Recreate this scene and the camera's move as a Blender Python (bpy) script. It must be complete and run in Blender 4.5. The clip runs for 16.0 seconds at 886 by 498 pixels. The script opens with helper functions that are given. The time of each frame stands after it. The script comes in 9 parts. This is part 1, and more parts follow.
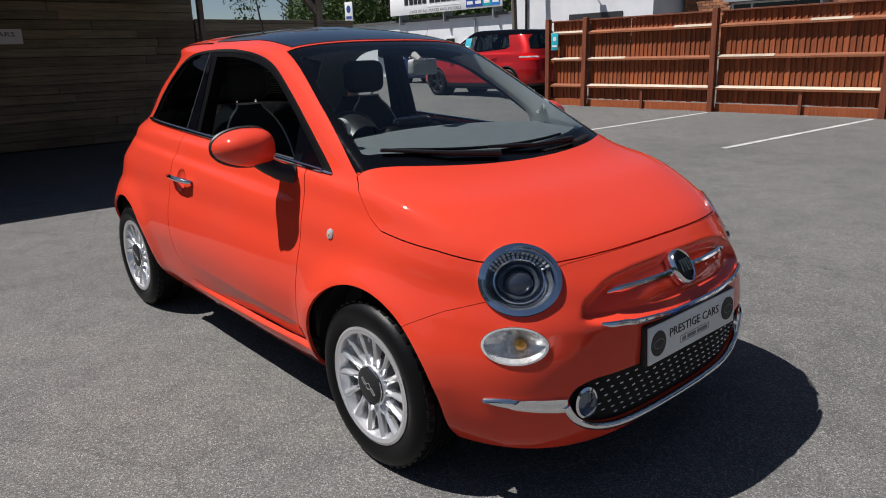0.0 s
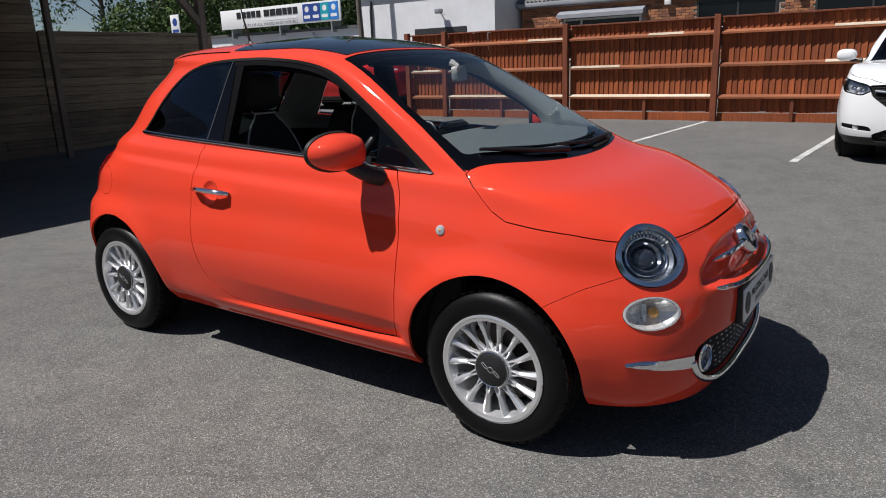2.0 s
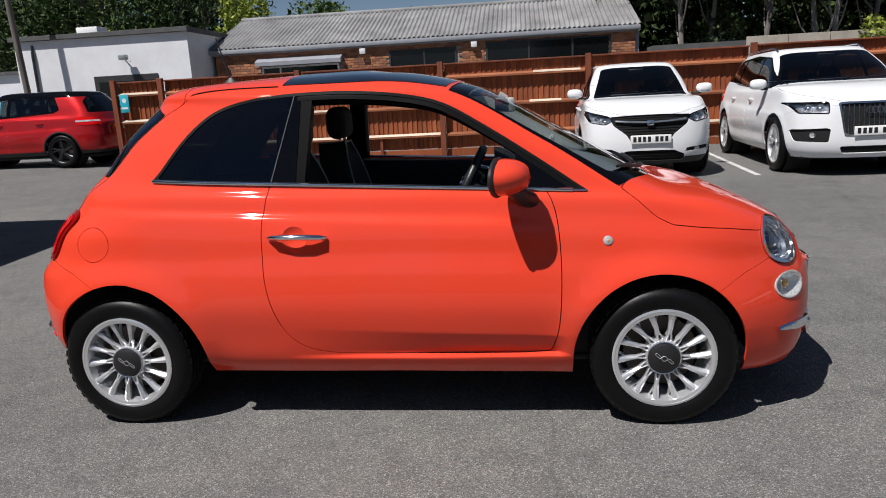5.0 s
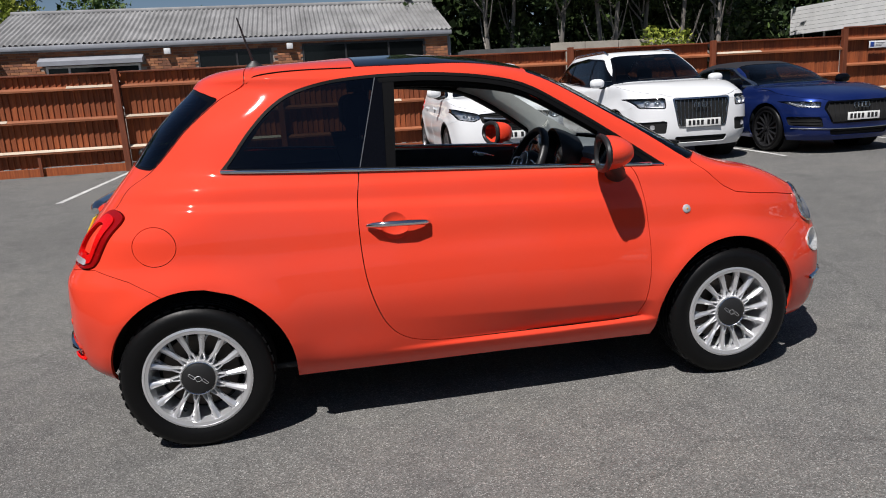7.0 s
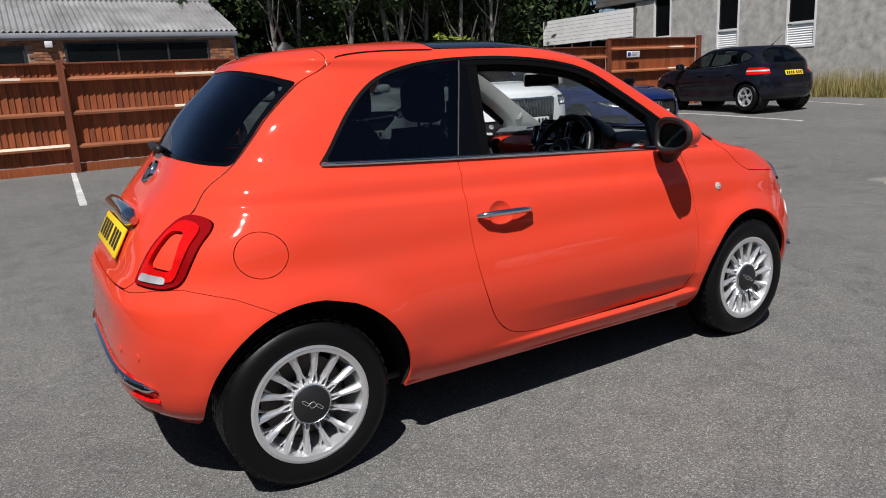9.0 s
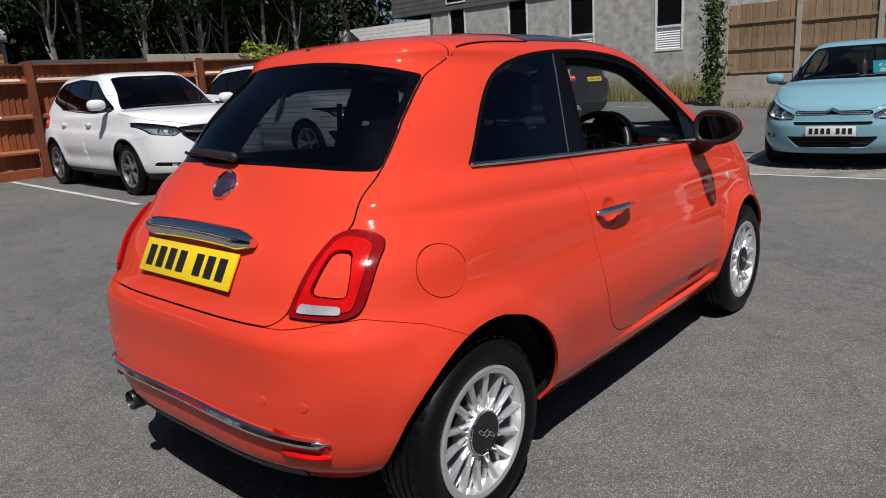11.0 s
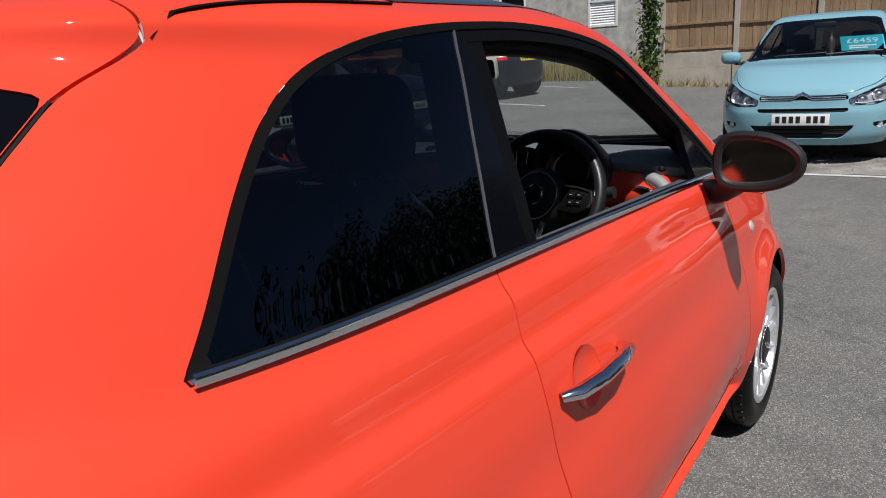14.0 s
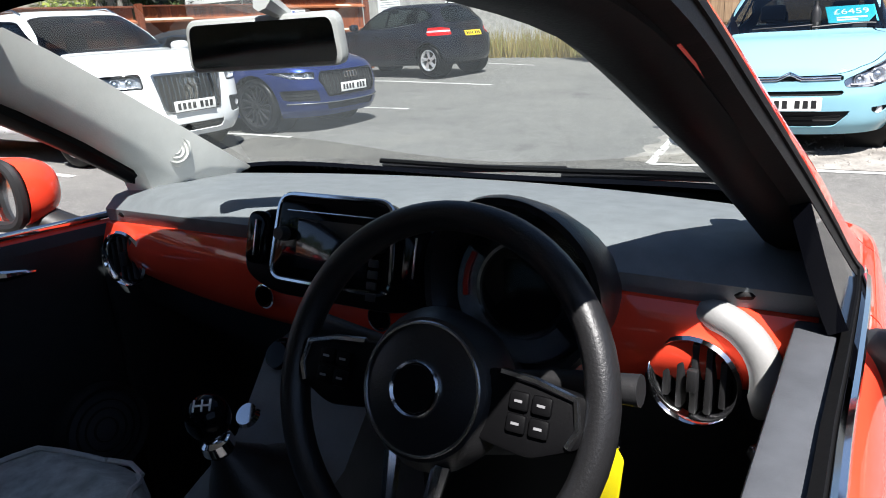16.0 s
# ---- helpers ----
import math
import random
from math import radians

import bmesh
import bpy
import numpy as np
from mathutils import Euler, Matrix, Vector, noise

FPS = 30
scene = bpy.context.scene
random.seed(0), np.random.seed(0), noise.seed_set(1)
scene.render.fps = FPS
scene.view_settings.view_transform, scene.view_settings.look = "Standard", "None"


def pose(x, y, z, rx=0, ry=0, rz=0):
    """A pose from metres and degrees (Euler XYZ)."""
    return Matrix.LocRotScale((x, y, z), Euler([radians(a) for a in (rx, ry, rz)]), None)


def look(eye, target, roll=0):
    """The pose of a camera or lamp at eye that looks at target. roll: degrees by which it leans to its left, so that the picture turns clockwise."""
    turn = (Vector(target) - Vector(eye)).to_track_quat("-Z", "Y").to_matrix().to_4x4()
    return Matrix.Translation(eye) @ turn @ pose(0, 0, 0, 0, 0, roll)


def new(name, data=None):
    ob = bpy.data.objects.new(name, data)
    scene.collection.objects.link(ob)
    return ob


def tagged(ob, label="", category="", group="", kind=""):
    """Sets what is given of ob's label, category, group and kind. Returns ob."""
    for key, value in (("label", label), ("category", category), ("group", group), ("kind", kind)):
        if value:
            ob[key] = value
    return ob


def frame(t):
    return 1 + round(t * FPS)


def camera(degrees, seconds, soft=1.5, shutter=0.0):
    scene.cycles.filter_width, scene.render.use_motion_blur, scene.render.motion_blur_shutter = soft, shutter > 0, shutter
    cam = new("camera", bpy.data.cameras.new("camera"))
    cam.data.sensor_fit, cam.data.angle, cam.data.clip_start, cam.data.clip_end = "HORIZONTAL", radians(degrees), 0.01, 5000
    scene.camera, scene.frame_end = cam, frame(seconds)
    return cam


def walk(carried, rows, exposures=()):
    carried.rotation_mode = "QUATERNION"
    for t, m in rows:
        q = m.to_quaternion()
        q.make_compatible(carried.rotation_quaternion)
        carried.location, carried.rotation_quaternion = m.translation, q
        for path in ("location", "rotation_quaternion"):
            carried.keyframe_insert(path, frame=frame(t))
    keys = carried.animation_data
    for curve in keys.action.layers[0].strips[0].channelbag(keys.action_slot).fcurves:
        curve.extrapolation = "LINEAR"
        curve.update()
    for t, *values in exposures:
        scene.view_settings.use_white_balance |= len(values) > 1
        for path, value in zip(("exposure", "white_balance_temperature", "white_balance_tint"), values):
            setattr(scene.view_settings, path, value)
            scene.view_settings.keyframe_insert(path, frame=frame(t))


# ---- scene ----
cam = camera(65.1, 16.0, 1.0)
PATH = [
    (0, (2.93, -1.976, 1.362), (1.476, -0.713, 0.821), -1.7),
    (0.5, (2.881, -2.137, 1.352), (1.433, -0.868, 0.813), -1.3),
    (1, (2.761, -2.357, 1.345), (1.414, -0.977, 0.814), -1.1),
    (1.5, (2.541, -2.519, 1.361), (1.306, -1.038, 0.829), -1.8),
    (2, (2.331, -2.747, 1.361), (1.227, -1.162, 0.843), -2.0),
    (2.5, (2.137, -2.99, 1.376), (1.152, -1.314, 0.904), -2.3),
    (3, (1.845, -3.139, 1.356), (0.986, -1.391, 0.902), -2.2),
    (3.5, (1.553, -3.28, 1.361), (0.842, -1.459, 0.938), -2.5),
    (4, (1.27, -3.473, 1.371), (0.708, -1.599, 0.955), -2.6),
    (6.3, (-0.216, -3.486, 1.343), (-0.07, -1.541, 0.902), -3.2),
    (6.5, (-0.318, -3.469, 1.33), (-0.126, -1.527, 0.893), -3.1),
    (7, (-0.666, -3.45, 1.336), (-0.299, -1.536, 0.889), -3.2),
    (7.5, (-0.99, -3.329, 1.327), (-0.463, -1.453, 0.875), -3.2),
    (8, (-1.283, -3.196, 1.32), (-0.617, -1.365, 0.871), -3.2),
    (8.5, (-1.598, -3.076, 1.332), (-0.764, -1.317, 0.876), -3.1),
    (9, (-1.848, -2.864, 1.315), (-0.854, -1.191, 0.852), -3.1),
    (11.5, (-2.677, -1.78, 1.327), (-1.161, -0.563, 0.857), -3.5),
    (12, (-2.564, -1.639, 1.334), (-1.019, -0.462, 0.857), -3.5),
    (12.5, (-2.339, -1.53, 1.348), (-0.797, -0.358, 0.849), -3.7),
    (13, (-2.042, -1.403, 1.361), (-0.508, -0.231, 0.838), -3.8),
    (13.5, (-1.712, -1.291, 1.356), (-0.158, -0.153, 0.818), -3.8),
    (14, (-1.337, -1.213, 1.362), (0.215, -0.073, 0.823), -4.0),
    (14.5, (-1.001, -1.099, 1.359), (0.557, 0.019, 0.792), -4.1),
    (15, (-0.701, -0.962, 1.354), (0.917, 0.068, 0.789), -4.2),
    (15.5, (-0.406, -0.838, 1.352), (1.212, 0.193, 0.786), -4.1),
    (16, (-0.176, -0.673, 1.315), (1.433, 0.347, 0.705), -3.9),
]
walk(cam, [(t, look(eye, target, roll)) for t, eye, target, roll in PATH], exposures=[(0, 0.20), (1, 0.19), (2, 0.09), (4, 0.14), (9, 0.12), (11.5, -0.18), (13, -0.12), (14, 0.08), (14.5, 0.25), (15, 0.65), (15.5, 1.03), (16, 1.46)])

# sun and sky: a clear summer day, the sun high behind the camera's first half
SUN_WAY = Vector((0.17, 0.19, -0.42)).normalized()
world = bpy.data.worlds.new("sky")
scene.world = world
world.use_nodes = True
sky_tex = world.node_tree.nodes.new("ShaderNodeTexSky")
sky_tex.sky_type = "NISHITA"
sky_tex.sun_disc = False
sky_tex.air_density, sky_tex.dust_density = 0.75, 0.35
sky_tex.sun_elevation = math.asin(-SUN_WAY.z)
sky_tex.sun_rotation = math.atan2(-SUN_WAY.x, -SUN_WAY.y)
world.node_tree.links.new(sky_tex.outputs[0], world.node_tree.nodes["Background"].inputs[0])
world.node_tree.nodes["Background"].inputs[1].default_value = 0.05
sun = new("sun", bpy.data.lights.new("sun", "SUN"))
sun.data.energy = 5.0
sun.data.angle = radians(0.53)
sun.data.color = (1.0, 0.965, 0.945)
sun.rotation_euler = SUN_WAY.to_track_quat("-Z", "Y").to_euler()
sun.location = (-6, -6, 12)


# ---- materials ----
def tree_of(name):
    m = bpy.data.materials.new(name)
    m.use_nodes = True
    n = m.node_tree.nodes
    return m, m.node_tree, n["Principled BSDF"]


def put(tree, kind, **props):
    node = tree.nodes.new(kind)
    for k, v in props.items():
        if k in node.inputs:
            node.inputs[k].default_value = v
    return node


def noise_tex(tree, scale, detail=4.0, rough=0.6, where="Object"):
    co = tree.nodes.new("ShaderNodeTexCoord")
    t = put(tree, "ShaderNodeTexNoise", Scale=scale, Detail=detail, Roughness=rough)
    tree.links.new(co.outputs[where], t.inputs["Vector"])
    return t


def ramp(tree, source, stops):
    r = tree.nodes.new("ShaderNodeValToRGB")
    while len(r.color_ramp.elements) < len(stops):
        r.color_ramp.elements.new(0.5)
    for e, (p, c) in zip(r.color_ramp.elements, stops):
        e.position, e.color = p, (*c, 1)
    tree.links.new(source, r.inputs[0])
    return r


def bump(tree, bsdf, source, strength, distance=0.002):
    b = put(tree, "ShaderNodeBump", Strength=strength, Distance=distance)
    tree.links.new(source, b.inputs["Height"])
    tree.links.new(b.outputs[0], bsdf.inputs["Normal"])
    return b


def mixed(tree, a, b, fac, mode="MIX"):
    m = tree.nodes.new("ShaderNodeMix")
    m.data_type, m.blend_type = "RGBA", mode
    for sock, v in ((m.inputs[0], fac), (m.inputs[6], a), (m.inputs[7], b)):
        if isinstance(v, (int, float)):
            sock.default_value = v
        elif isinstance(v, tuple):
            sock.default_value = (*v, 1)
        else:
            tree.links.new(v, sock)
    return m.outputs[2]


def plain(name, color, rough=0.5, metal=0.0, grain=60.0, vary=0.12, bumpy=0.05, coat=0.0, spec=0.5):
    """A worn, slightly uneven surface of one colour: two scales of variation in tone, and fine relief."""
    m, t, b = tree_of(name)
    big, fine = noise_tex(t, grain * 0.06), noise_tex(t, grain)
    dark = tuple(c * (1 - vary) for c in color)
    lite = tuple(min(1, c * (1 + vary)) for c in color)
    r = ramp(t, big.outputs[0], [(0.3, dark), (0.7, lite)])
    r2 = ramp(t, fine.outputs[0], [(0.3, (1 - vary * 0.6,) * 3), (0.7, (1,) * 3)])
    t.links.new(mixed(t, r.outputs[0], r2.outputs[0], 1.0, "MULTIPLY"), b.inputs["Base Color"])
    b.inputs["Metallic"].default_value = metal
    b.inputs["Specular IOR Level"].default_value = spec
    rr = put(t, "ShaderNodeMapRange")
    rr.inputs[3].default_value, rr.inputs[4].default_value = max(0.02, rough - 0.07), min(1, rough + 0.07)
    t.links.new(fine.outputs[0], rr.inputs[0])
    t.links.new(rr.outputs[0], b.inputs["Roughness"])
    b.inputs["Coat Weight"].default_value = coat
    b.inputs["Coat Roughness"].default_value = 0.03
    if bumpy:
        bump(t, b, fine.outputs[0], bumpy)
    return m


def car_paint(name, color, metal=0.0, rough=0.42, flake=0.0):
    """Painted sheet metal: colour coat under clear lacquer, a trace of dust and of orange peel."""
    m, t, b = tree_of(name)
    dust = noise_tex(t, 2.2, 6.0)
    d = ramp(t, dust.outputs[0], [(0.45, color), (0.85, tuple(c * 0.94 + 0.012 for c in color))])
    base = d.outputs[0]
    if flake:
        fl = put(t, "ShaderNodeTexVoronoi", Scale=900.0)
        co = t.nodes.new("ShaderNodeTexCoord")
        t.links.new(co.outputs["Object"], fl.inputs["Vector"])
        base = mixed(t, base, tuple(min(1, c * 1.8 + 0.02) for c in color), put_fac(t, fl.outputs["Color"], flake))
    t.links.new(base, b.inputs["Base Color"])
    b.inputs["Metallic"].default_value = metal
    b.inputs["Specular IOR Level"].default_value = 0.02
    b.inputs["Roughness"].default_value = rough
    b.inputs["Coat Weight"].default_value = 0.9
    b.inputs["Coat IOR"].default_value = 1.43
    cr = ramp(t, noise_tex(t, 9.0, 5.0).outputs[0], [(0.4, (0.022,) * 3), (0.8, (0.055,) * 3)])
    t.links.new(cr.outputs[0], b.inputs["Coat Roughness"])
    pe = noise_tex(t, 260.0, 1.0)
    pb = put(t, "ShaderNodeBump", Strength=0.02, Distance=0.0006)
    t.links.new(pe.outputs[0], pb.inputs["Height"])
    t.links.new(pb.outputs[0], b.inputs["Coat Normal"])
    return m


def put_fac(t, color_out, amount):
    s = t.nodes.new("ShaderNodeSeparateColor")
    t.links.new(color_out, s.inputs[0])
    m = t.nodes.new("ShaderNodeMath")
    m.operation = "MULTIPLY"
    t.links.new(s.outputs[0], m.inputs[0])
    m.inputs[1].default_value = amount
    return m.outputs[0]


def window_glass(name, tint, gloss_tint=(1, 1, 1), rough=0.0, base=0.04):
    """A thin pane: tinted clear, with a sheen that grows towards grazing angles."""
    m, t, b = tree_of(name)
    t.nodes.remove(b)
    clear = t.nodes.new("ShaderNodeBsdfTransparent")
    clear.inputs[0].default_value = (*tint, 1)
    shine = t.nodes.new("ShaderNodeBsdfGlossy")
    shine.inputs[0].default_value = (*gloss_tint, 1)
    shine.inputs["Roughness"].default_value = rough
    lw = put(t, "ShaderNodeLayerWeight", Blend=0.5)
    pw = t.nodes.new("ShaderNodeMath")
    pw.operation = "POWER"
    pw.inputs[1].default_value = 4.5
    t.links.new(lw.outputs["Facing"], pw.inputs[0])
    ad = t.nodes.new("ShaderNodeMath")
    ad.operation = "MULTIPLY_ADD"
    ad.inputs[1].default_value, ad.inputs[2].default_value = 0.9, base
    t.links.new(pw.outputs[0], ad.inputs[0])
    mix = t.nodes.new("ShaderNodeMixShader")
    t.links.new(ad.outputs[0], mix.inputs[0])
    t.links.new(clear.outputs[0], mix.inputs[1])
    t.links.new(shine.outputs[0], mix.inputs[2])
    t.links.new(mix.outputs[0], t.nodes["Material Output"].inputs[0])
    return m


def asphalt_material():
    m, t, b = tree_of("asphalt")
    stones = put(t, "ShaderNodeTexVoronoi", Scale=215.0)
    co = t.nodes.new("ShaderNodeTexCoord")
    t.links.new(co.outputs["Object"], stones.inputs["Vector"])
    sep = t.nodes.new("ShaderNodeSeparateColor")
    t.links.new(stones.outputs["Color"], sep.inputs[0])
    grain = ramp(t, sep.outputs[0], [(0.0, (0.088, 0.086, 0.082)), (0.45, (0.140, 0.138, 0.131)), (0.85, (0.186, 0.182, 0.174)), (1.0, (0.33, 0.325, 0.31))])
    big = noise_tex(t, 0.35, 7.0, 0.62)
    wear = ramp(t, big.outputs[0], [(0.3, (0.80, 0.80, 0.81)), (0.55, (1.0, 1.0, 1.0)), (0.75, (1.15, 1.13, 1.09))])
    mid = noise_tex(t, 4.5, 6.0, 0.7)
    blot = ramp(t, mid.outputs[0], [(0.28, (0.78, 0.78, 0.79)), (0.5, (1, 1, 1)), (0.75, (1.12, 1.11, 1.08))])
    c = mixed(t, mixed(t, grain.outputs[0], wear.outputs[0], 1.0, "MULTIPLY"), blot.outputs[0], 1.0, "MULTIPLY")
    # oil drips and dark spots
    spots = noise_tex(t, 1.3, 3.0, 0.5)
    sp = ramp(t, spots.outputs[0], [(0.66, (1, 1, 1)), (0.74, (0.72, 0.72, 0.73))])
    c = mixed(t, c, sp.outputs[0], 1.0, "MULTIPLY")
    # hairline cracks
    warp = noise_tex(t, 1.1, 4.0)
    vec = t.nodes.new("ShaderNodeMix")
    vec.data_type = "VECTOR"
    vec.inputs[0].default_value = 0.22
    t.links.new(co.outputs["Object"], vec.inputs[4])
    t.links.new(warp.outputs["Color"], vec.inputs[5])
    cr = put(t, "ShaderNodeTexVoronoi", Scale=0.33)
    cr.feature = "DISTANCE_TO_EDGE"
    t.links.new(vec.outputs[1], cr.inputs["Vector"])
    cl = ramp(t, cr.outputs["Distance"], [(0.0, (0.55, 0.55, 0.55)), (0.004, (1, 1, 1))])
    c = mixed(t, c, cl.outputs[0], 0.4, "MULTIPLY")
    t.links.new(c, b.inputs["Base Color"])
    b.inputs["Roughness"].default_value = 0.86
    b.inputs["Specular IOR Level"].default_value = 0.2
    bump(t, b, stones.outputs["Distance"], 0.55, 0.004)
    return m


def wood_material(name, dark, lite, scale=1.0, rough=0.7, along="Z", vary=0.35):
    """Sawn boards: grain drawn out along one axis, tone changing from board to board."""
    m, t, b = tree_of(name)
    co = t.nodes.new("ShaderNodeTexCoord")
    mp = t.nodes.new("ShaderNodeMapping")
    mp.inputs["Scale"].default_value = {"Z": (30, 30, 1.6), "X": (1.6, 30, 30), "Y": (30, 1.6, 30)}[along]
    t.links.new(co.outputs["Object"], mp.inputs[0])
    info = t.nodes.new("ShaderNodeObjectInfo")
    add = t.nodes.new("ShaderNodeVectorMath")
    add.operation = "ADD"
    t.links.new(mp.outputs[0], add.inputs[0])
    mul = t.nodes.new("ShaderNodeMath")
    mul.operation = "MULTIPLY"
    mul.inputs[1].default_value = 40.0
    t.links.new(info.outputs["Random"], mul.inputs[0])
    t.links.new(mul.outputs[0], add.inputs[1])
    g = put(t, "ShaderNodeTexNoise", Scale=scale, Detail=6.0, Roughness=0.65)
    t.links.new(add.outputs[0], g.inputs["Vector"])
    c = ramp(t, g.outputs[0], [(0.28, dark), (0.5, tuple((a + l) / 2 for a, l in zip(dark, lite))), (0.72, lite)])
    tone = ramp(t, info.outputs["Random"], [(0.0, (1 - vary,) * 3), (1.0, (1 + vary * 0.5,) * 3)])
    stain = noise_tex(t, 1.3, 5.0)
    st = ramp(t, stain.outputs[0], [(0.3, (0.72, 0.70, 0.68)), (0.6, (1, 1, 1))])
    c2 = mixed(t, mixed(t, c.outputs[0], tone.outputs[0], 1.0, "MULTIPLY"), st.outputs[0], 1.0, "MULTIPLY")
    t.links.new(c2, b.inputs["Base Color"])
    b.inputs["Roughness"].default_value = rough
    bump(t, b, g.outputs[0], 0.35, 0.003)
    return m


def leaf_material(name, a, b_, c):
    m, t, b = tree_of(name)
    g = t.nodes.new("ShaderNodeNewGeometry")
    r = ramp(t, g.outputs["Random Per Island"], [(0.0, a), (0.6, b_), (1.0, c)])
    t.links.new(r.outputs[0], b.inputs["Base Color"])
    b.inputs["Roughness"].default_value = 0.62
    b.inputs["Specular IOR Level"].default_value = 0.25
    return m


M = {}
M["coral"] = car_paint("coral paint", (0.75, 0.058, 0.027), rough=0.5)
M["white_paint"] = car_paint("white paint", (0.78, 0.79, 0.80))
M["blue_paint"] = car_paint("blue metallic paint", (0.007, 0.020, 0.115), metal=0.45, rough=0.3, flake=0.2)
M["black_paint"] = car_paint("black blue paint", (0.008, 0.009, 0.016), metal=0.2, rough=0.3)
M["pale_blue"] = car_paint("pale blue paint", (0.20, 0.385, 0.46))
M["red_paint"] = car_paint("red metallic paint", (0.42, 0.012, 0.014), metal=0.35, rough=0.35)
M["navy_paint"] = car_paint("navy paint", (0.012, 0.022, 0.10), metal=0.3, rough=0.3)
M["gloss_black"] = plain("gloss black trim", (0.003, 0.0033, 0.005), 0.04, grain=30, bumpy=0.0, spec=0.14)
M["roof_glass"] = plain("dark roof glass", (0.004, 0.006, 0.012), 0.05, grain=20, bumpy=0.0, coat=1.0, spec=1.0)
M["black_plastic"] = plain("black plastic", (0.014, 0.014, 0.015), 0.5, grain=220, bumpy=0.15)
M["soft_black"] = plain("soft black trim", (0.004, 0.004, 0.0045), 0.5, grain=400, bumpy=0.1, spec=0.08)
M["rubber"] = plain("tyre rubber", (0.0045, 0.0045, 0.0048), 0.42, grain=90, bumpy=0.2, spec=0.2)
M["seal"] = plain("rubber seal", (0.004, 0.004, 0.0042), 0.6, grain=150, spec=0.12)
# near-black for undersides, and for sheets that stand in for shade
M["dark_void"] = plain("near-black underbody and gap shade", (0.006, 0.006, 0.006), 0.9, bumpy=0.0)
M["chrome"] = plain("chrome", (0.82, 0.83, 0.85), 0.08, metal=1.0, grain=12, vary=0.04, bumpy=0.0)
M["satin_chrome"] = plain("satin chrome", (0.62, 0.63, 0.65), 0.22, metal=1.0, grain=40, vary=0.05, bumpy=0.0)
M["alloy"] = plain("silver alloy", (0.80, 0.805, 0.82), 0.30, metal=0.72, grain=30, vary=0.04, bumpy=0.0, coat=0.3)
M["dark_alloy"] = plain("dark alloy", (0.03, 0.03, 0.033), 0.35, metal=0.5, grain=80, vary=0.1, bumpy=0.02)
M["mid_alloy"] = plain("two-tone grey alloy", (0.26, 0.26, 0.27), 0.35, metal=0.6, grain=60, vary=0.3, bumpy=0.0)
M["brake"] = plain("rusty brake steel", (0.10, 0.085, 0.075), 0.5, metal=0.7, grain=60, vary=0.3)
M["clear_glass"] = window_glass("windscreen glass", (0.79, 0.84, 0.83))
M["side_glass"] = window_glass("side glass", (0.60, 0.66, 0.66))
M["tint_glass"] = window_glass("privacy glass", (0.07, 0.09, 0.09), (0.70, 0.80, 1.0), base=0.042)
M["dark_glass"] = window_glass("dark car glass", (0.10, 0.12, 0.13))
M["lamp_glass"] = window_glass("lamp lens", (0.96, 0.97, 0.98))
M["lens_blue"] = plain("projector lens", (0.03, 0.035, 0.05), 0.05, grain=20, vary=0.2, bumpy=0.0, coat=1.0)
M["lamp_bowl"] = plain("lamp reflector", (0.42, 0.46, 0.52), 0.24, metal=0.8, grain=70, vary=0.3)
M["lamp_dark"] = plain("dark lamp housing", (0.20, 0.23, 0.28), 0.16, metal=0.75, grain=70, vary=0.3)
M["amber"] = plain("amber bulb", (0.75, 0.36, 0.05), 0.25, grain=40, coat=0.6)
M["red_lens"] = plain("red lamp lens", (0.66, 0.006, 0.006), 0.09, grain=120, vary=0.25, bumpy=0.06, spec=0.3)
M["dark_red_lens"] = plain("dark red lamp edge", (0.26, 0.003, 0.004), 0.08, grain=40, bumpy=0.0, spec=0.3)
M["clear_lens"] = plain("ribbed clear lens", (0.50, 0.50, 0.52), 0.2, grain=140, vary=0.3, bumpy=0.2, coat=1.0)
M["mirror"] = plain("mirror glass", (0.78, 0.8, 0.82), 0.02, metal=1.0, grain=5, vary=0.01, bumpy=0.0)
M["plate_yellow"] = plain("yellow plate", (0.85, 0.60, 0.015), 0.4, grain=80, vary=0.05, bumpy=0.0)
M["plate_white"] = plain("white plate", (0.80, 0.80, 0.78), 0.4, grain=80, vary=0.05, bumpy=0.0)
M["plate_ink"] = plain("black lettering", (0.012, 0.012, 0.013), 0.5, bumpy=0.0)
M["grey_ink"] = plain("grey lettering", (0.22, 0.22, 0.23), 0.5, bumpy=0.0)
M["white_ink"] = plain("white lettering", (0.8, 0.8, 0.8), 0.5, bumpy=0.0)
M["asphalt"] = asphalt_material()
M["line_paint"] = plain("worn white road paint", (0.58, 0.58, 0.56), 0.75, grain=70, vary=0.3, bumpy=0.25)
M["fence_board"] = wood_material("stained fence boards", (0.20, 0.040, 0.009), (0.44, 0.115, 0.03), along="Z", vary=0.3)
M["fence_rail"] = wood_material("stained fence rails", (0.20, 0.050, 0.018), (0.42, 0.15, 0.06), along="X", vary=0.3)
M["fence_post"] = wood_material("fence posts", (0.13, 0.03, 0.010), (0.27, 0.07, 0.025), along="Z", vary=0.2)
M["old_fence"] = wood_material("weathered fence boards", (0.24, 0.15, 0.085), (0.42, 0.29, 0.17), along="Z", vary=0.25)
M["sleeper"] = wood_material("old timber planks", (0.15, 0.12, 0.08), (0.36, 0.30, 0.20), along="Y", vary=0.35)
M["grey_timber"] = wood_material("grey weathered timber", (0.16, 0.13, 0.10), (0.34, 0.29, 0.23), along="Z", vary=0.2)
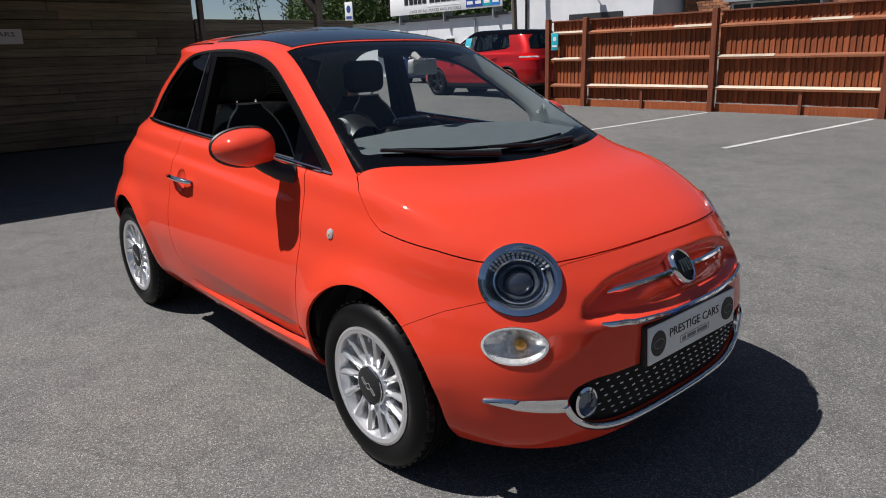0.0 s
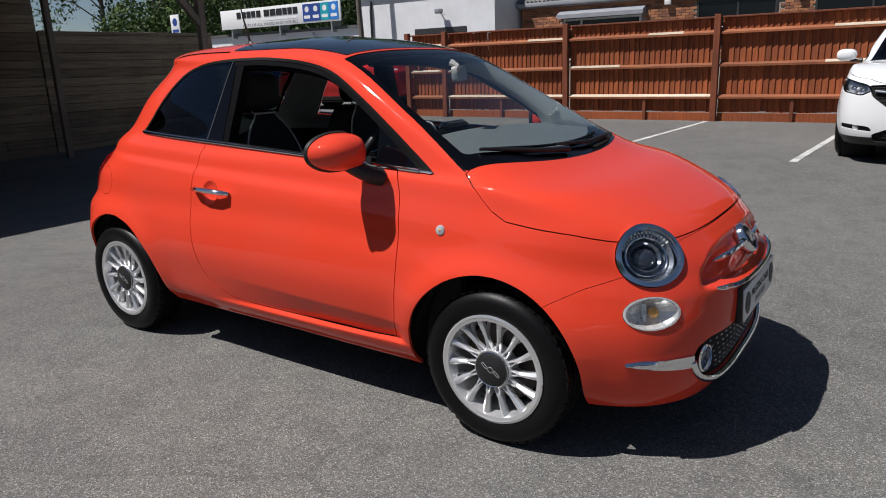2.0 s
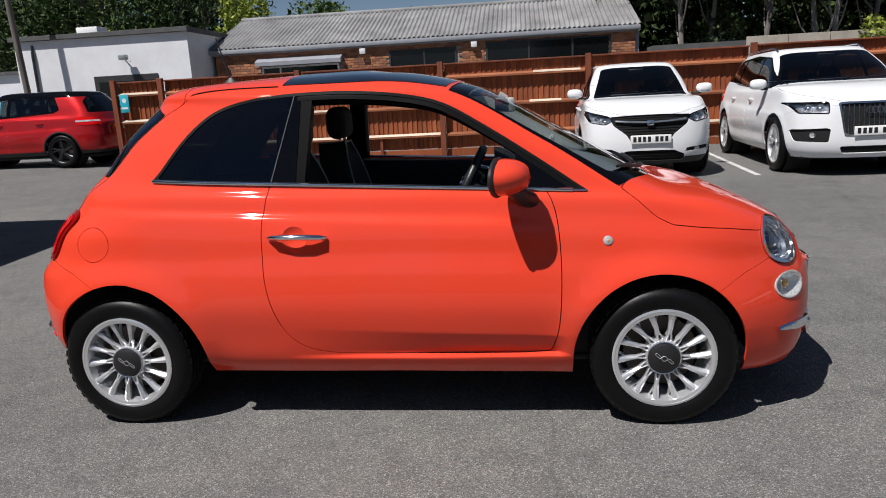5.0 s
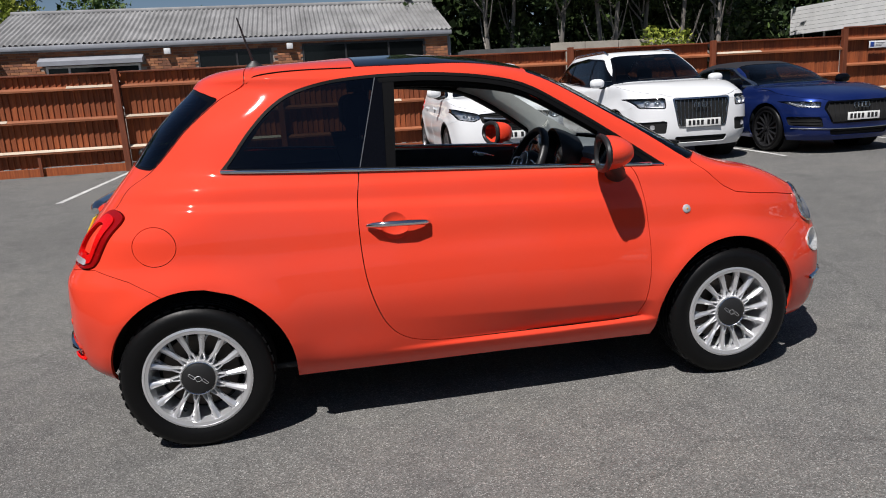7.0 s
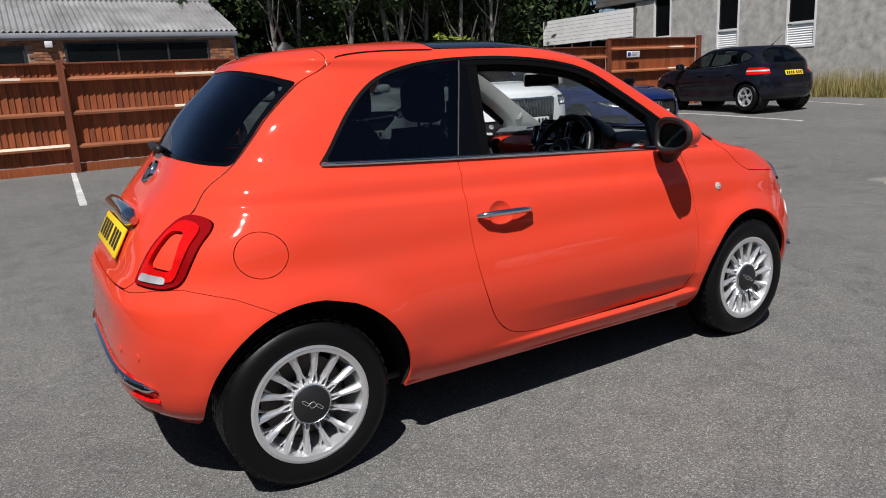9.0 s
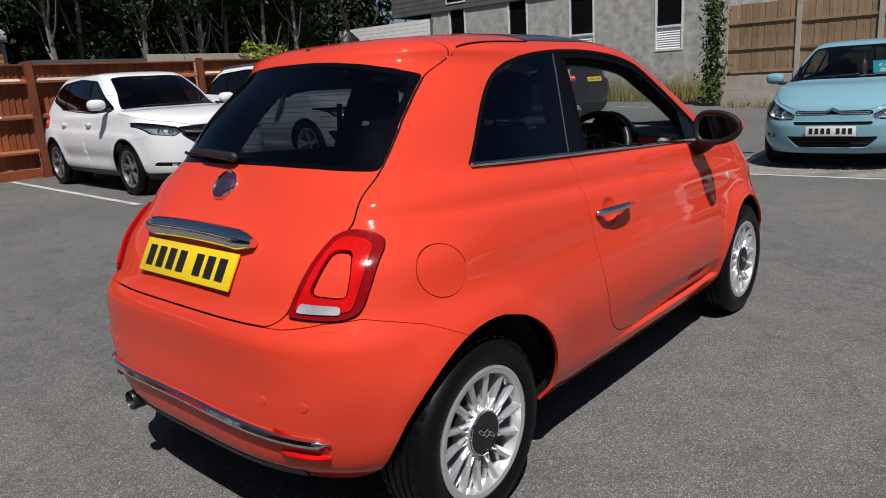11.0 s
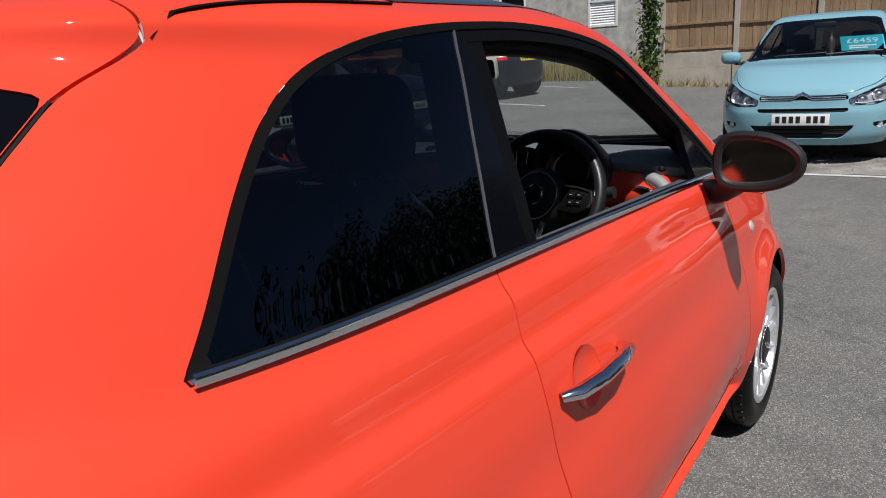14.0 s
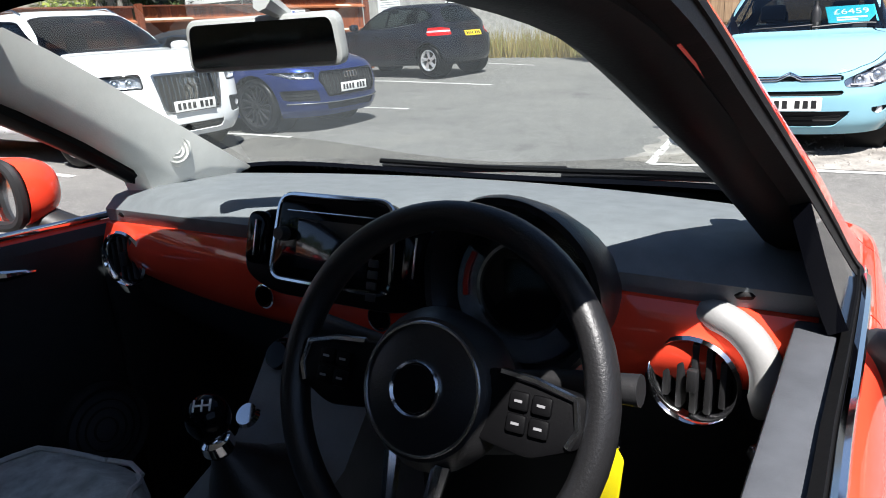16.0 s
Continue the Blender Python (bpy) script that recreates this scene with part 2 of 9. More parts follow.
M["concrete"] = plain("concrete", (0.42, 0.38, 0.32), 0.85, grain=40, vary=0.18, bumpy=0.3)
M["render_white"] = plain("white painted render", (0.74, 0.75, 0.77), 0.8, grain=30, vary=0.06, bumpy=0.15)
M["pebbledash"] = plain("pebbledash", (0.45, 0.44, 0.41), 0.9, grain=55, vary=0.30, bumpy=0.6)
M["mortar"] = plain("mortar", (0.32, 0.28, 0.24), 0.9, grain=60, vary=0.15, bumpy=0.3)
M["roof_sheet"] = plain("fibre cement sheet", (0.258, 0.256, 0.256), 0.9, grain=20, vary=0.32, bumpy=0.3)
M["dark_frame"] = plain("dark window frame", (0.03, 0.03, 0.032), 0.5, grain=80)
M["white_frame"] = plain("white plastic frame", (0.75, 0.75, 0.75), 0.4, grain=60, vary=0.04)
M["building_glass"] = plain("dark window pane", (0.006, 0.007, 0.008), 0.08, grain=6, vary=0.3, bumpy=0.0, spec=0.3)
M["gutter"] = plain("grey gutter", (0.30, 0.31, 0.34), 0.5, grain=50)
M["clad_white"] = plain("white cladding", (0.86, 0.86, 0.85), 0.6, grain=30, vary=0.08)
M["clad_grey"] = plain("grey cladding", (0.12, 0.115, 0.11), 0.7, grain=30, vary=0.2)
M["felt"] = plain("roof felt", (0.10, 0.10, 0.10), 0.9, grain=40, vary=0.2)
M["metal_grey"] = plain("grey metal", (0.40, 0.41, 0.42), 0.4, metal=0.6, grain=40)
M["bark"] = wood_material("bark", (0.05, 0.042, 0.034), (0.20, 0.175, 0.15), along="Z", vary=0.4)
M["pale_bark"] = wood_material("pale bark", (0.10, 0.092, 0.082), (0.34, 0.31, 0.27), along="Z", vary=0.35)
M["leaf_dark"] = leaf_material("dark leaves", (0.012, 0.022, 0.008), (0.028, 0.052, 0.014), (0.06, 0.095, 0.022))
M["leaf_mid"] = leaf_material("leaves", (0.022, 0.045, 0.012), (0.055, 0.10, 0.022), (0.11, 0.16, 0.035))
M["leaf_lime"] = leaf_material("lime leaves", (0.09, 0.13, 0.015), (0.20, 0.25, 0.03), (0.36, 0.38, 0.06))
M["dry_grass"] = leaf_material("dry grass", (0.14, 0.11, 0.04), (0.32, 0.25, 0.10), (0.22, 0.24, 0.07))
M["gravel"] = plain("pale gravel", (0.27, 0.255, 0.23), 0.9, grain=45, vary=0.5, bumpy=0.7)
M["pillar_cloth"] = plain("light grey pillar trim", (0.74, 0.73, 0.69), 0.75, grain=300, vary=0.05, bumpy=0.1)
M["dash_pad"] = plain("grey dash pad", (0.16, 0.172, 0.182), 0.62, grain=420, vary=0.12, bumpy=0.25)
M["seat_cloth"] = plain("grey seat cloth", (0.55, 0.59, 0.57), 0.85, grain=500, vary=0.3, bumpy=0.3)
M["seat_dark"] = plain("dark seat cloth", (0.016, 0.016, 0.018), 0.8, grain=400, vary=0.2, bumpy=0.2)
M["piping"] = plain("pale piping", (0.6, 0.6, 0.58), 0.6, grain=200)
M["leather"] = plain("black leather", (0.013, 0.013, 0.014), 0.38, grain=330, vary=0.15, bumpy=0.25)
M["light_grey_plastic"] = plain("light grey plastic", (0.36, 0.36, 0.35), 0.55, grain=300, vary=0.05)
M["screen"] = plain("dark screen", (0.01, 0.013, 0.018), 0.12, grain=10, bumpy=0.0, coat=0.6)
M["yellow_tag"] = plain("yellow key tag", (0.80, 0.68, 0.01), 0.35, grain=60, vary=0.05)
M["sign_white"] = plain("white sign board", (0.78, 0.78, 0.78), 0.5, grain=20, vary=0.03, bumpy=0.0)
M["sign_blue"] = plain("blue sign panel", (0.02, 0.06, 0.28), 0.5, bumpy=0.0)
M["sign_teal"] = plain("teal sign panel", (0.01, 0.34, 0.42), 0.5, bumpy=0.0)
M["sign_sky"] = plain("bright blue sign panel", (0.02, 0.20, 0.62), 0.5, bumpy=0.0)
M["sticker_teal"] = plain("teal price card", (0.02, 0.42, 0.52), 0.5, bumpy=0.0)
M["green_card"] = plain("pale green card", (0.45, 0.7, 0.6), 0.6, bumpy=0.0)
M["red_band"] = plain("red dial mark", (0.6, 0.03, 0.02), 0.5, bumpy=0.0)
M["hanging_flowers"] = leaf_material("flowers", (0.35, 0.03, 0.03), (0.5, 0.10, 0.08), (0.10, 0.15, 0.03))
M["soft_top"] = plain("black canvas", (0.012, 0.012, 0.016), 0.85, grain=300, bumpy=0.2)
BRICKS = [plain("brick " + n, c, 0.85, grain=35, vary=0.25, bumpy=0.3) for n, c in (("red", (0.33, 0.13, 0.065)), ("orange", (0.42, 0.18, 0.085)), ("dark", (0.22, 0.095, 0.055)))]
M["capping"] = plain("dark grey capping", (0.075, 0.080, 0.090), 0.6, grain=400, bumpy=0.15, spec=0.3)
M["lamp_silver"] = plain("bright lamp reflector", (0.90, 0.89, 0.87), 0.28, metal=0.35, grain=26, vary=0.25, bumpy=0.6, coat=0.5)
M["heater_wire"] = plain("heater wire", (0.30, 0.19, 0.12), 0.6, bumpy=0.0)
M["lining"] = plain("charcoal lining", (0.018, 0.021, 0.024), 0.6, grain=380, vary=0.15, bumpy=0.2, spec=0.3)


# ---- mesh tools ----
def shallow(parent):
    """The nearest ancestor under which a piece is at most a sub-part of its thing."""
    while parent is not None and parent.parent is not None and parent.parent.parent is not None:
        parent = parent.parent
    return parent


def part(name, bm, material, parent=None, label="", smooth=True, angle=40):
    """Links a bmesh as one mesh object under a thing or a part."""
    me = bpy.data.meshes.new(name)
    bm.normal_update()
    if smooth:
        for f in bm.faces:
            f.smooth = True
        for e in bm.edges:
            if len(e.link_faces) == 2 and e.calc_face_angle(0) > radians(angle):
                e.smooth = False
    bm.to_mesh(me)
    bm.free()
    for m in material if isinstance(material, (list, tuple)) else [material]:
        me.materials.append(m)
    ob = new(name, me)
    ob.parent = shallow(parent)
    if label:
        tagged(ob, label)
    return ob


def thing(name, label, category, m=None, group="", kind=""):
    ob = new(name)
    if m is not None:
        ob.matrix_basis = m
    return tagged(ob, label, category, group, kind)


def box(x0, x1, y0, y1, z0, z1, bevel=0.0, bm=None, seg=2, m=None):
    out = bm or bmesh.new()
    tmp = bmesh.new()
    bmesh.ops.create_cube(tmp, size=1.0)
    bmesh.ops.scale(tmp, vec=(x1 - x0, y1 - y0, z1 - z0), verts=tmp.verts)
    bmesh.ops.translate(tmp, vec=((x0 + x1) / 2, (y0 + y1) / 2, (z0 + z1) / 2), verts=tmp.verts)
    if bevel:
        bmesh.ops.bevel(tmp, geom=tmp.edges[:], offset=bevel, segments=seg, affect="EDGES", profile=0.5)
    return merge(out, tmp, m)


def merge(out, tmp, m=None):
    if m is not None:
        bmesh.ops.transform(tmp, matrix=m, verts=tmp.verts)
    at = {v: out.verts.new(v.co) for v in tmp.verts}
    for f in tmp.faces:
        nf = out.faces.new([at[v] for v in f.verts])
        nf.material_index = f.material_index
    tmp.free()
    return out


def lathe(profile, n=32, axis="Y", bm=None, m=None, closed=False):
    """Turns a profile of (radius, height) about an axis; height runs along the axis."""
    out = bm or bmesh.new()
    tmp = bmesh.new()
    rows = []
    for r, h in profile:
        row = []
        for i in range(n):
            a = 2 * math.pi * i / n
            c, s = r * math.cos(a), r * math.sin(a)
            row.append(tmp.verts.new({"Y": (c, h, s), "Z": (c, s, h), "X": (h, c, s)}[axis]))
        rows.append(row)
    pairs = list(zip(rows, rows[1:])) + ([(rows[-1], rows[0])] if closed else [])
    for a, b in pairs:
        for i in range(n):
            j = (i + 1) % n
            tmp.faces.new((a[i], a[j], b[j], b[i]))
    bmesh.ops.remove_doubles(tmp, verts=tmp.verts, dist=1e-5)
    bmesh.ops.recalc_face_normals(tmp, faces=tmp.faces)
    return merge(out, tmp, m)


def tube(points, radius, n=8, bm=None, closed=False, flat=1.0, up=None):
    """A tube along points; radius may be a list; flat squashes it along its normal."""
    out = bm or bmesh.new()
    P = [Vector(p) for p in points]
    R = radius if isinstance(radius, (list, tuple)) else [radius] * len(P)
    rows = []
    last = Vector(up) if up else None
    for i, p in enumerate(P):
        a = P[i - 1] if (i or closed) else P[i]
        b = P[(i + 1) % len(P)] if (i + 1 < len(P) or closed) else P[i]
        d = (b - a).normalized()
        ref = last or (Vector((0, 0, 1)) if abs(d.z) < 0.9 else Vector((1, 0, 0)))
        s = d.cross(ref).normalized()
        u = s.cross(d).normalized()
        last = u if not up else Vector(up)
        rows.append([out.verts.new(p + R[i] * (math.cos(2 * math.pi * k / n) * s + math.sin(2 * math.pi * k / n) * u * flat)) for k in range(n)])
    for i in range(len(rows) - (0 if closed else 1)):
        a, b = rows[i], rows[(i + 1) % len(rows)]
        for k in range(n):
            j = (k + 1) % n
            out.faces.new((a[k], a[j], b[j], b[k]))
    if not closed:
        out.faces.new(rows[0][::-1])
        out.faces.new(rows[-1])
    return out


def grid_faces(bm, rows, closed=False):
    for a, b in zip(rows, rows[1:]):
        n = len(a)
        for i in range(n if closed else n - 1):
            j = (i + 1) % n
            bm.faces.new((a[i], a[j], b[j], b[i]))


def extrude_outline(pts, depth, axis="Y", bevel=0.0, bm=None, m=None):
    """A flat outline of 2D points, drawn out by depth along an axis (X: points are y,z; Y: x,z; Z: x,y)."""
    out = bm or bmesh.new()
    tmp = bmesh.new()
    mk = {"X": lambda a, b, h: (h, a, b), "Y": lambda a, b, h: (a, h, b), "Z": lambda a, b, h: (a, b, h)}[axis]
    lo = [tmp.verts.new(mk(a, b, 0)) for a, b in pts]
    hi = [tmp.verts.new(mk(a, b, depth)) for a, b in pts]
    tmp.faces.new(lo)
    tmp.faces.new(hi[::-1])
    for i in range(len(pts)):
        j = (i + 1) % len(pts)
        tmp.faces.new((lo[i], hi[i], hi[j], lo[j]))
    bmesh.ops.recalc_face_normals(tmp, faces=tmp.faces)
    if bevel:
        rim = [e for e in tmp.edges if (e.verts[0] in lo) == (e.verts[1] in lo)]
        bmesh.ops.bevel(tmp, geom=rim, offset=bevel, segments=2, affect="EDGES", profile=0.5)
    return merge(out, tmp, m)


def ball(center, radii, bm=None, u=16, v=10, m=None):
    out = bm or bmesh.new()
    tmp = bmesh.new()
    bmesh.ops.create_uvsphere(tmp, u_segments=u, v_segments=v, radius=1.0)
    bmesh.ops.scale(tmp, vec=radii, verts=tmp.verts)
    bmesh.ops.translate(tmp, vec=center, verts=tmp.verts)
    return merge(out, tmp, m)


def letters(text, size, m, material, parent, name="lettering", label="", depth=0.0015, width=None, align="CENTER"):
    """Raised lettering in the built-in font, lying in the plane of m, as a mesh."""
    cu = bpy.data.curves.new(name, "FONT")
    cu.body, cu.size, cu.extrude, cu.resolution_u = text, size, depth, 2
    cu.align_x, cu.align_y = align, "CENTER"
    tmp = bpy.data.objects.new(name, cu)
    scene.collection.objects.link(tmp)
    bpy.context.view_layer.update()
    me = bpy.data.meshes.new_from_object(tmp.evaluated_get(bpy.context.evaluated_depsgraph_get()))
    bpy.data.objects.remove(tmp)
    if width:
        xs = [v.co.x for v in me.vertices]
        k = width / (max(xs) - min(xs))
        for v in me.vertices:
            v.co.x *= k
    me.transform(m)
    me.materials.clear()
    me.materials.append(material)
    me.name = name
    ob = new(name, me)
    ob.parent = shallow(parent)
    if label:
        tagged(ob, label)
    return ob


def spline(pts, n=8, closed=True):
    """A smooth line through 2D points (Catmull-Rom)."""
    P = np.array(pts, float)
    out = []
    m = len(P)
    for i in range(m if closed else m - 1):
        p0, p1, p2, p3 = (P[(i + k - 1) % m] if closed else P[min(max(i + k - 1, 0), m - 1)] for k in range(4))
        for j in range(n):
            t = j / n
            out.append(0.5 * (2 * p1 + (p2 - p0) * t + (2 * p0 - 5 * p1 + 4 * p2 - p3) * t * t + (3 * p1 - p0 - 3 * p2 + p3) * t ** 3))
    if not closed:
        out.append(P[-1])
    return np.array(out)


def rounded(pts, r, n=5):
    """A polygon with its corners rounded."""
    P = [np.array(p, float) for p in pts]
    out = []
    for i, p in enumerate(P):
        a, b = P[i - 1] - p, P[(i + 1) % len(P)] - p
        la, lb = np.linalg.norm(a), np.linalg.norm(b)
        k = min(r, la * 0.45, lb * 0.45)
        s, e = p + a / la * k, p + b / lb * k
        for j in range(n + 1):
            t = j / n
            out.append((1 - t) ** 2 * s + 2 * t * (1 - t) * p + t * t * e)
    return np.array(out)


def inside(poly, a, b):
    """Signed distance of points (a, b) to a closed polygon; negative within it."""
    P = np.asarray(poly)
    d = np.full(len(a), 1e9)
    odd = np.zeros(len(a), bool)
    for (x0, y0), (x1, y1) in zip(P, np.roll(P, -1, 0)):
        ex, ey = x1 - x0, y1 - y0
        l2 = ex * ex + ey * ey
        if l2 < 1e-12:
            continue
        t = np.clip(((a - x0) * ex + (b - y0) * ey) / l2, 0, 1)
        d = np.minimum(d, np.hypot(a - x0 - t * ex, b - y0 - t * ey))
        hit = (y0 > b) != (y1 > b)
        if abs(ey) > 1e-12:
            odd ^= hit & (a < (b - y0) / ey * ex + x0)
    return np.where(odd, -d, d)


def line_dist(pts, a, b):
    """Distance of points (a, b) to an open line."""
    P = np.asarray(pts)
    d = np.full(len(a), 1e9)
    for (x0, y0), (x1, y1) in zip(P, P[1:]):
        ex, ey = x1 - x0, y1 - y0
        t = np.clip(((a - x0) * ex + (b - y0) * ey) / (ex * ex + ey * ey + 1e-12), 0, 1)
        d = np.minimum(d, np.hypot(a - x0 - t * ex, b - y0 - t * ey))
    return d


class Sheet:
    """A triangulated skin with its own normals, which can be trimmed along the zero line of a field."""

    def __init__(self, V, N, T):
        self.V, self.N, self.T = V, N, T

    def clip(self, f):
        """What lies where f is negative."""
        V, N, T = self.V, self.N, self.T
        ins = f[T] <= 0
        cnt = ins.sum(1)
        tris = [T[cnt == 3]]
        mix = np.where((cnt == 1) | (cnt == 2))[0]
        if len(mix):
            edge, nv, nn, made = {}, [], [], []
            base = len(V)

            def mid(a, b):
                k = (a, b) if a < b else (b, a)
                if k not in edge:
                    t = f[k[0]] / (f[k[0]] - f[k[1]])
                    edge[k] = base + len(nv)
                    nv.append(V[k[0]] * (1 - t) + V[k[1]] * t)
                    nn.append(N[k[0]] * (1 - t) + N[k[1]] * t)
                return edge[k]

            for i in mix:
                t = [int(q) for q in T[i]]
                flag = ins[i]
                if cnt[i] == 1:
                    k = int(np.argmax(flag))
                    a, b, c = t[k], t[(k + 1) % 3], t[(k + 2) % 3]
                    made.append((a, mid(a, b), mid(a, c)))
                else:
                    k = int(np.argmin(flag))
                    c, a, b = t[k], t[(k + 1) % 3], t[(k + 2) % 3]
                    ac, bc = mid(a, c), mid(b, c)
                    made += [(a, b, bc), (a, bc, ac)]
            V, N = np.vstack([V, nv]), np.vstack([N, nn])
            tris.append(np.array(made, int))
        T = np.vstack(tris)
        used, inv = np.unique(T.ravel(), return_inverse=True)
        return Sheet(V[used], N[used], inv.reshape(-1, 3)) if len(T) else Sheet(np.zeros((0, 3)), np.zeros((0, 3)), np.zeros((0, 3), int))

    def lifted(self, h):
        return Sheet(self.V + self.N / np.maximum(np.linalg.norm(self.N, axis=1), 1e-9)[:, None] * h, self.N, self.T)

    def mirrored(self):
        k = np.array((1, -1, 1))
        return Sheet(self.V * k, self.N * k, self.T[:, ::-1])

    def edges(self):
        """The boundary edges, run so that the skin lies on one hand."""
        e = np.vstack([self.T[:, [0, 1]], self.T[:, [1, 2]], self.T[:, [2, 0]]])
        key = np.sort(e, 1)
        _, idx, cnt = np.unique(key, axis=0, return_index=True, return_counts=True)
        return e[idx[cnt == 1]]


def skin(name, sheet, material, parent, depth=0.012, label="", back=False):
    """A sheet as a mesh part, its edge turned inwards by depth; back: closed with an inner face as well."""
    V, N, T = sheet.V, sheet.N, sheet.T
    if len(T) == 0:
        return None
    N = N / np.maximum(np.linalg.norm(N, axis=1), 1e-9)[:, None]
    verts, norms, faces = [V], [N], [T]
    k = len(V)
    if depth:
        e = sheet.edges()
        d = V[e[:, 1]] - V[e[:, 0]]
        out = np.cross(d, N[e[:, 0]])
        out /= np.maximum(np.linalg.norm(out, axis=1), 1e-9)[:, None]
        n = len(e)
        a, b = V[e[:, 0]], V[e[:, 1]]
        verts += [a, b, b - N[e[:, 1]] * depth, a - N[e[:, 0]] * depth]
        norms += [out] * 4
        i = np.arange(n)
        faces.append(np.vstack([np.stack([k + n + i, k + i, k + 3 * n + i], 1), np.stack([k + n + i, k + 3 * n + i, k + 2 * n + i], 1)]))
        k += 4 * n
    if back:
        verts.append(V - N * depth)
        norms.append(-N)
        faces.append(T[:, ::-1] + k)
    verts, norms, faces = np.vstack(verts), np.vstack(norms), np.vstack(faces)
    me = bpy.data.meshes.new(name)
    me.from_pydata(verts.tolist(), [], faces.tolist())
    me.materials.append(material)
    me.polygons.foreach_set("use_smooth", [True] * len(faces))
    me.update()
    me.normals_split_custom_set_from_vertices(norms.tolist())
    ob = new(name, me)
    ob.parent = shallow(parent)
    if label:
        tagged(ob, label)
    return ob


def joined(*sheets):
    V, N, T, k = [], [], [], 0
    for s in sheets:
        V.append(s.V), N.append(s.N), T.append(s.T + k)
        k += len(s.V)
    return Sheet(np.vstack(V), np.vstack(N), np.vstack(T))


def shell(rings, columns=240, rows=100, dent=None):
    """A car's outer skin: level lines round the body, each from its front point (xf, zf) by its half width w at height zs
    to its rear point (xr, zr); af, nf and ar, nr say where the front and rear rounding begins and how full it is."""
    keys = {k: np.array(v, float) for k, v in rings.items()}
    m = len(keys["xf"])
    s = np.linspace(0, m - 1, rows)
    i = np.clip(s.astype(int), 0, m - 2)
    t = s - i

    def smooth(v):
        d = np.gradient(v)
        # no overshoot: slopes limited as in a monotone curve
        step = np.diff(v)
        d[0], d[-1] = step[0], step[-1]
        for q in range(1, m - 1):
            d[q] = 0 if step[q - 1] * step[q] <= 0 else np.sign(step[q]) * min(abs(d[q]), 2.5 * abs(step[q - 1]), 2.5 * abs(step[q]))
        h = t
        return v[i] * (2 * h ** 3 - 3 * h ** 2 + 1) + d[i] * (h ** 3 - 2 * h ** 2 + h) + v[i + 1] * (3 * h ** 2 - 2 * h ** 3) + d[i + 1] * (h ** 3 - h ** 2)

    K = {k: smooth(v)[:, None] for k, v in keys.items()}
    half = columns // 2
    u = np.linspace(0, 1, half + 1)[None, :]
    p, q = 0.36, 0.66
    ca = np.cos(np.clip(u / p, 0, 1) * np.pi / 2)
    cb = np.cos(np.clip((1 - u) / (1 - q), 0, 1) * np.pi / 2)
    sa = np.sin(np.clip(u / p, 0, 1) * np.pi / 2)
    sb = np.sin(np.clip((1 - u) / (1 - q), 0, 1) * np.pi / 2)
    eps = 1e-9
    lin = np.clip((u - p) / (q - p), 0, 1)
    x = np.where(u < p, K["af"] + (K["xf"] - K["af"]) * np.maximum(ca, eps) ** (2 / K["nf"]), np.where(u > q, K["ar"] + (K["xr"] - K["ar"]) * np.maximum(cb, eps) ** (2 / K["nr"]), K["af"] + (K["ar"] - K["af"]) * lin))
    y = -K["w"] * np.where(u < p, np.maximum(sa, eps) ** (2 / K["nf"]), np.where(u > q, np.maximum(sb, eps) ** (2 / K["nr"]), 1.0))
    y = y * (1 - 0.018 * np.clip(np.abs(x) - 0.2, 0, 2) ** 2)
    a = np.clip(x / np.maximum(K["xf"], 0.05), 0, 1)
    b = np.clip(x / np.minimum(K["xr"], -0.05), 0, 1)
    z = K["zs"] + (K["zf"] - K["zs"]) * a ** 1.5 + (K["zr"] - K["zs"]) * b ** 1.5
    P = np.stack([x, y, z], -1)
    if dent is not None:
        P = dent(P)
    left = P[:, -2:0:-1] * np.array((1, -1, 1))
    G = np.concatenate([P, left], 1)
    n = G.shape[1]
    du = np.roll(G, -1, 1) - np.roll(G, 1, 1)
    dv = np.gradient(G, axis=0)
    N = np.cross(dv, du)
    N /= np.maximum(np.linalg.norm(N, axis=2), 1e-9)[..., None]
    if N[rows // 2, n // 4, 1] > 0:
        N = -N
    idx = np.arange(rows * n).reshape(rows, n)
    A, B = idx[:-1], np.roll(idx, -1, 1)[:-1]
    C, D = np.roll(idx, -1, 1)[1:], idx[1:]
    T = np.concatenate([np.stack([A, B, C], -1).reshape(-1, 3), np.stack([A, C, D], -1).reshape(-1, 3)])
    V, N = G.reshape(-1, 3), N.reshape(-1, 3)
    fn = np.cross(V[T[:, 1]] - V[T[:, 0]], V[T[:, 2]] - V[T[:, 0]])
    if (fn * N[T[:, 0]]).sum() < 0:
        T = T[:, ::-1]
    # the cap on the roof
    top = idx[-1]
    c = G[-1].mean(0)
    c[2] = G[-1, :, 2].max()
    V, N = np.vstack([V, c]), np.vstack([N, (0, 0, 1)])
    k = len(V) - 1
    cap = np.stack([top, np.roll(top, -1), np.full(n, k)], 1)
    if np.cross(V[cap[0, 1]] - V[cap[0, 0]], V[cap[0, 2]] - V[cap[0, 0]])[2] < 0:
        cap = cap[:, ::-1]
    return Sheet(V, N, np.vstack([T, cap]))


def step(t):
    t = min(max(t, 0.0), 1.0)
    return t * t * (3 - 2 * t)


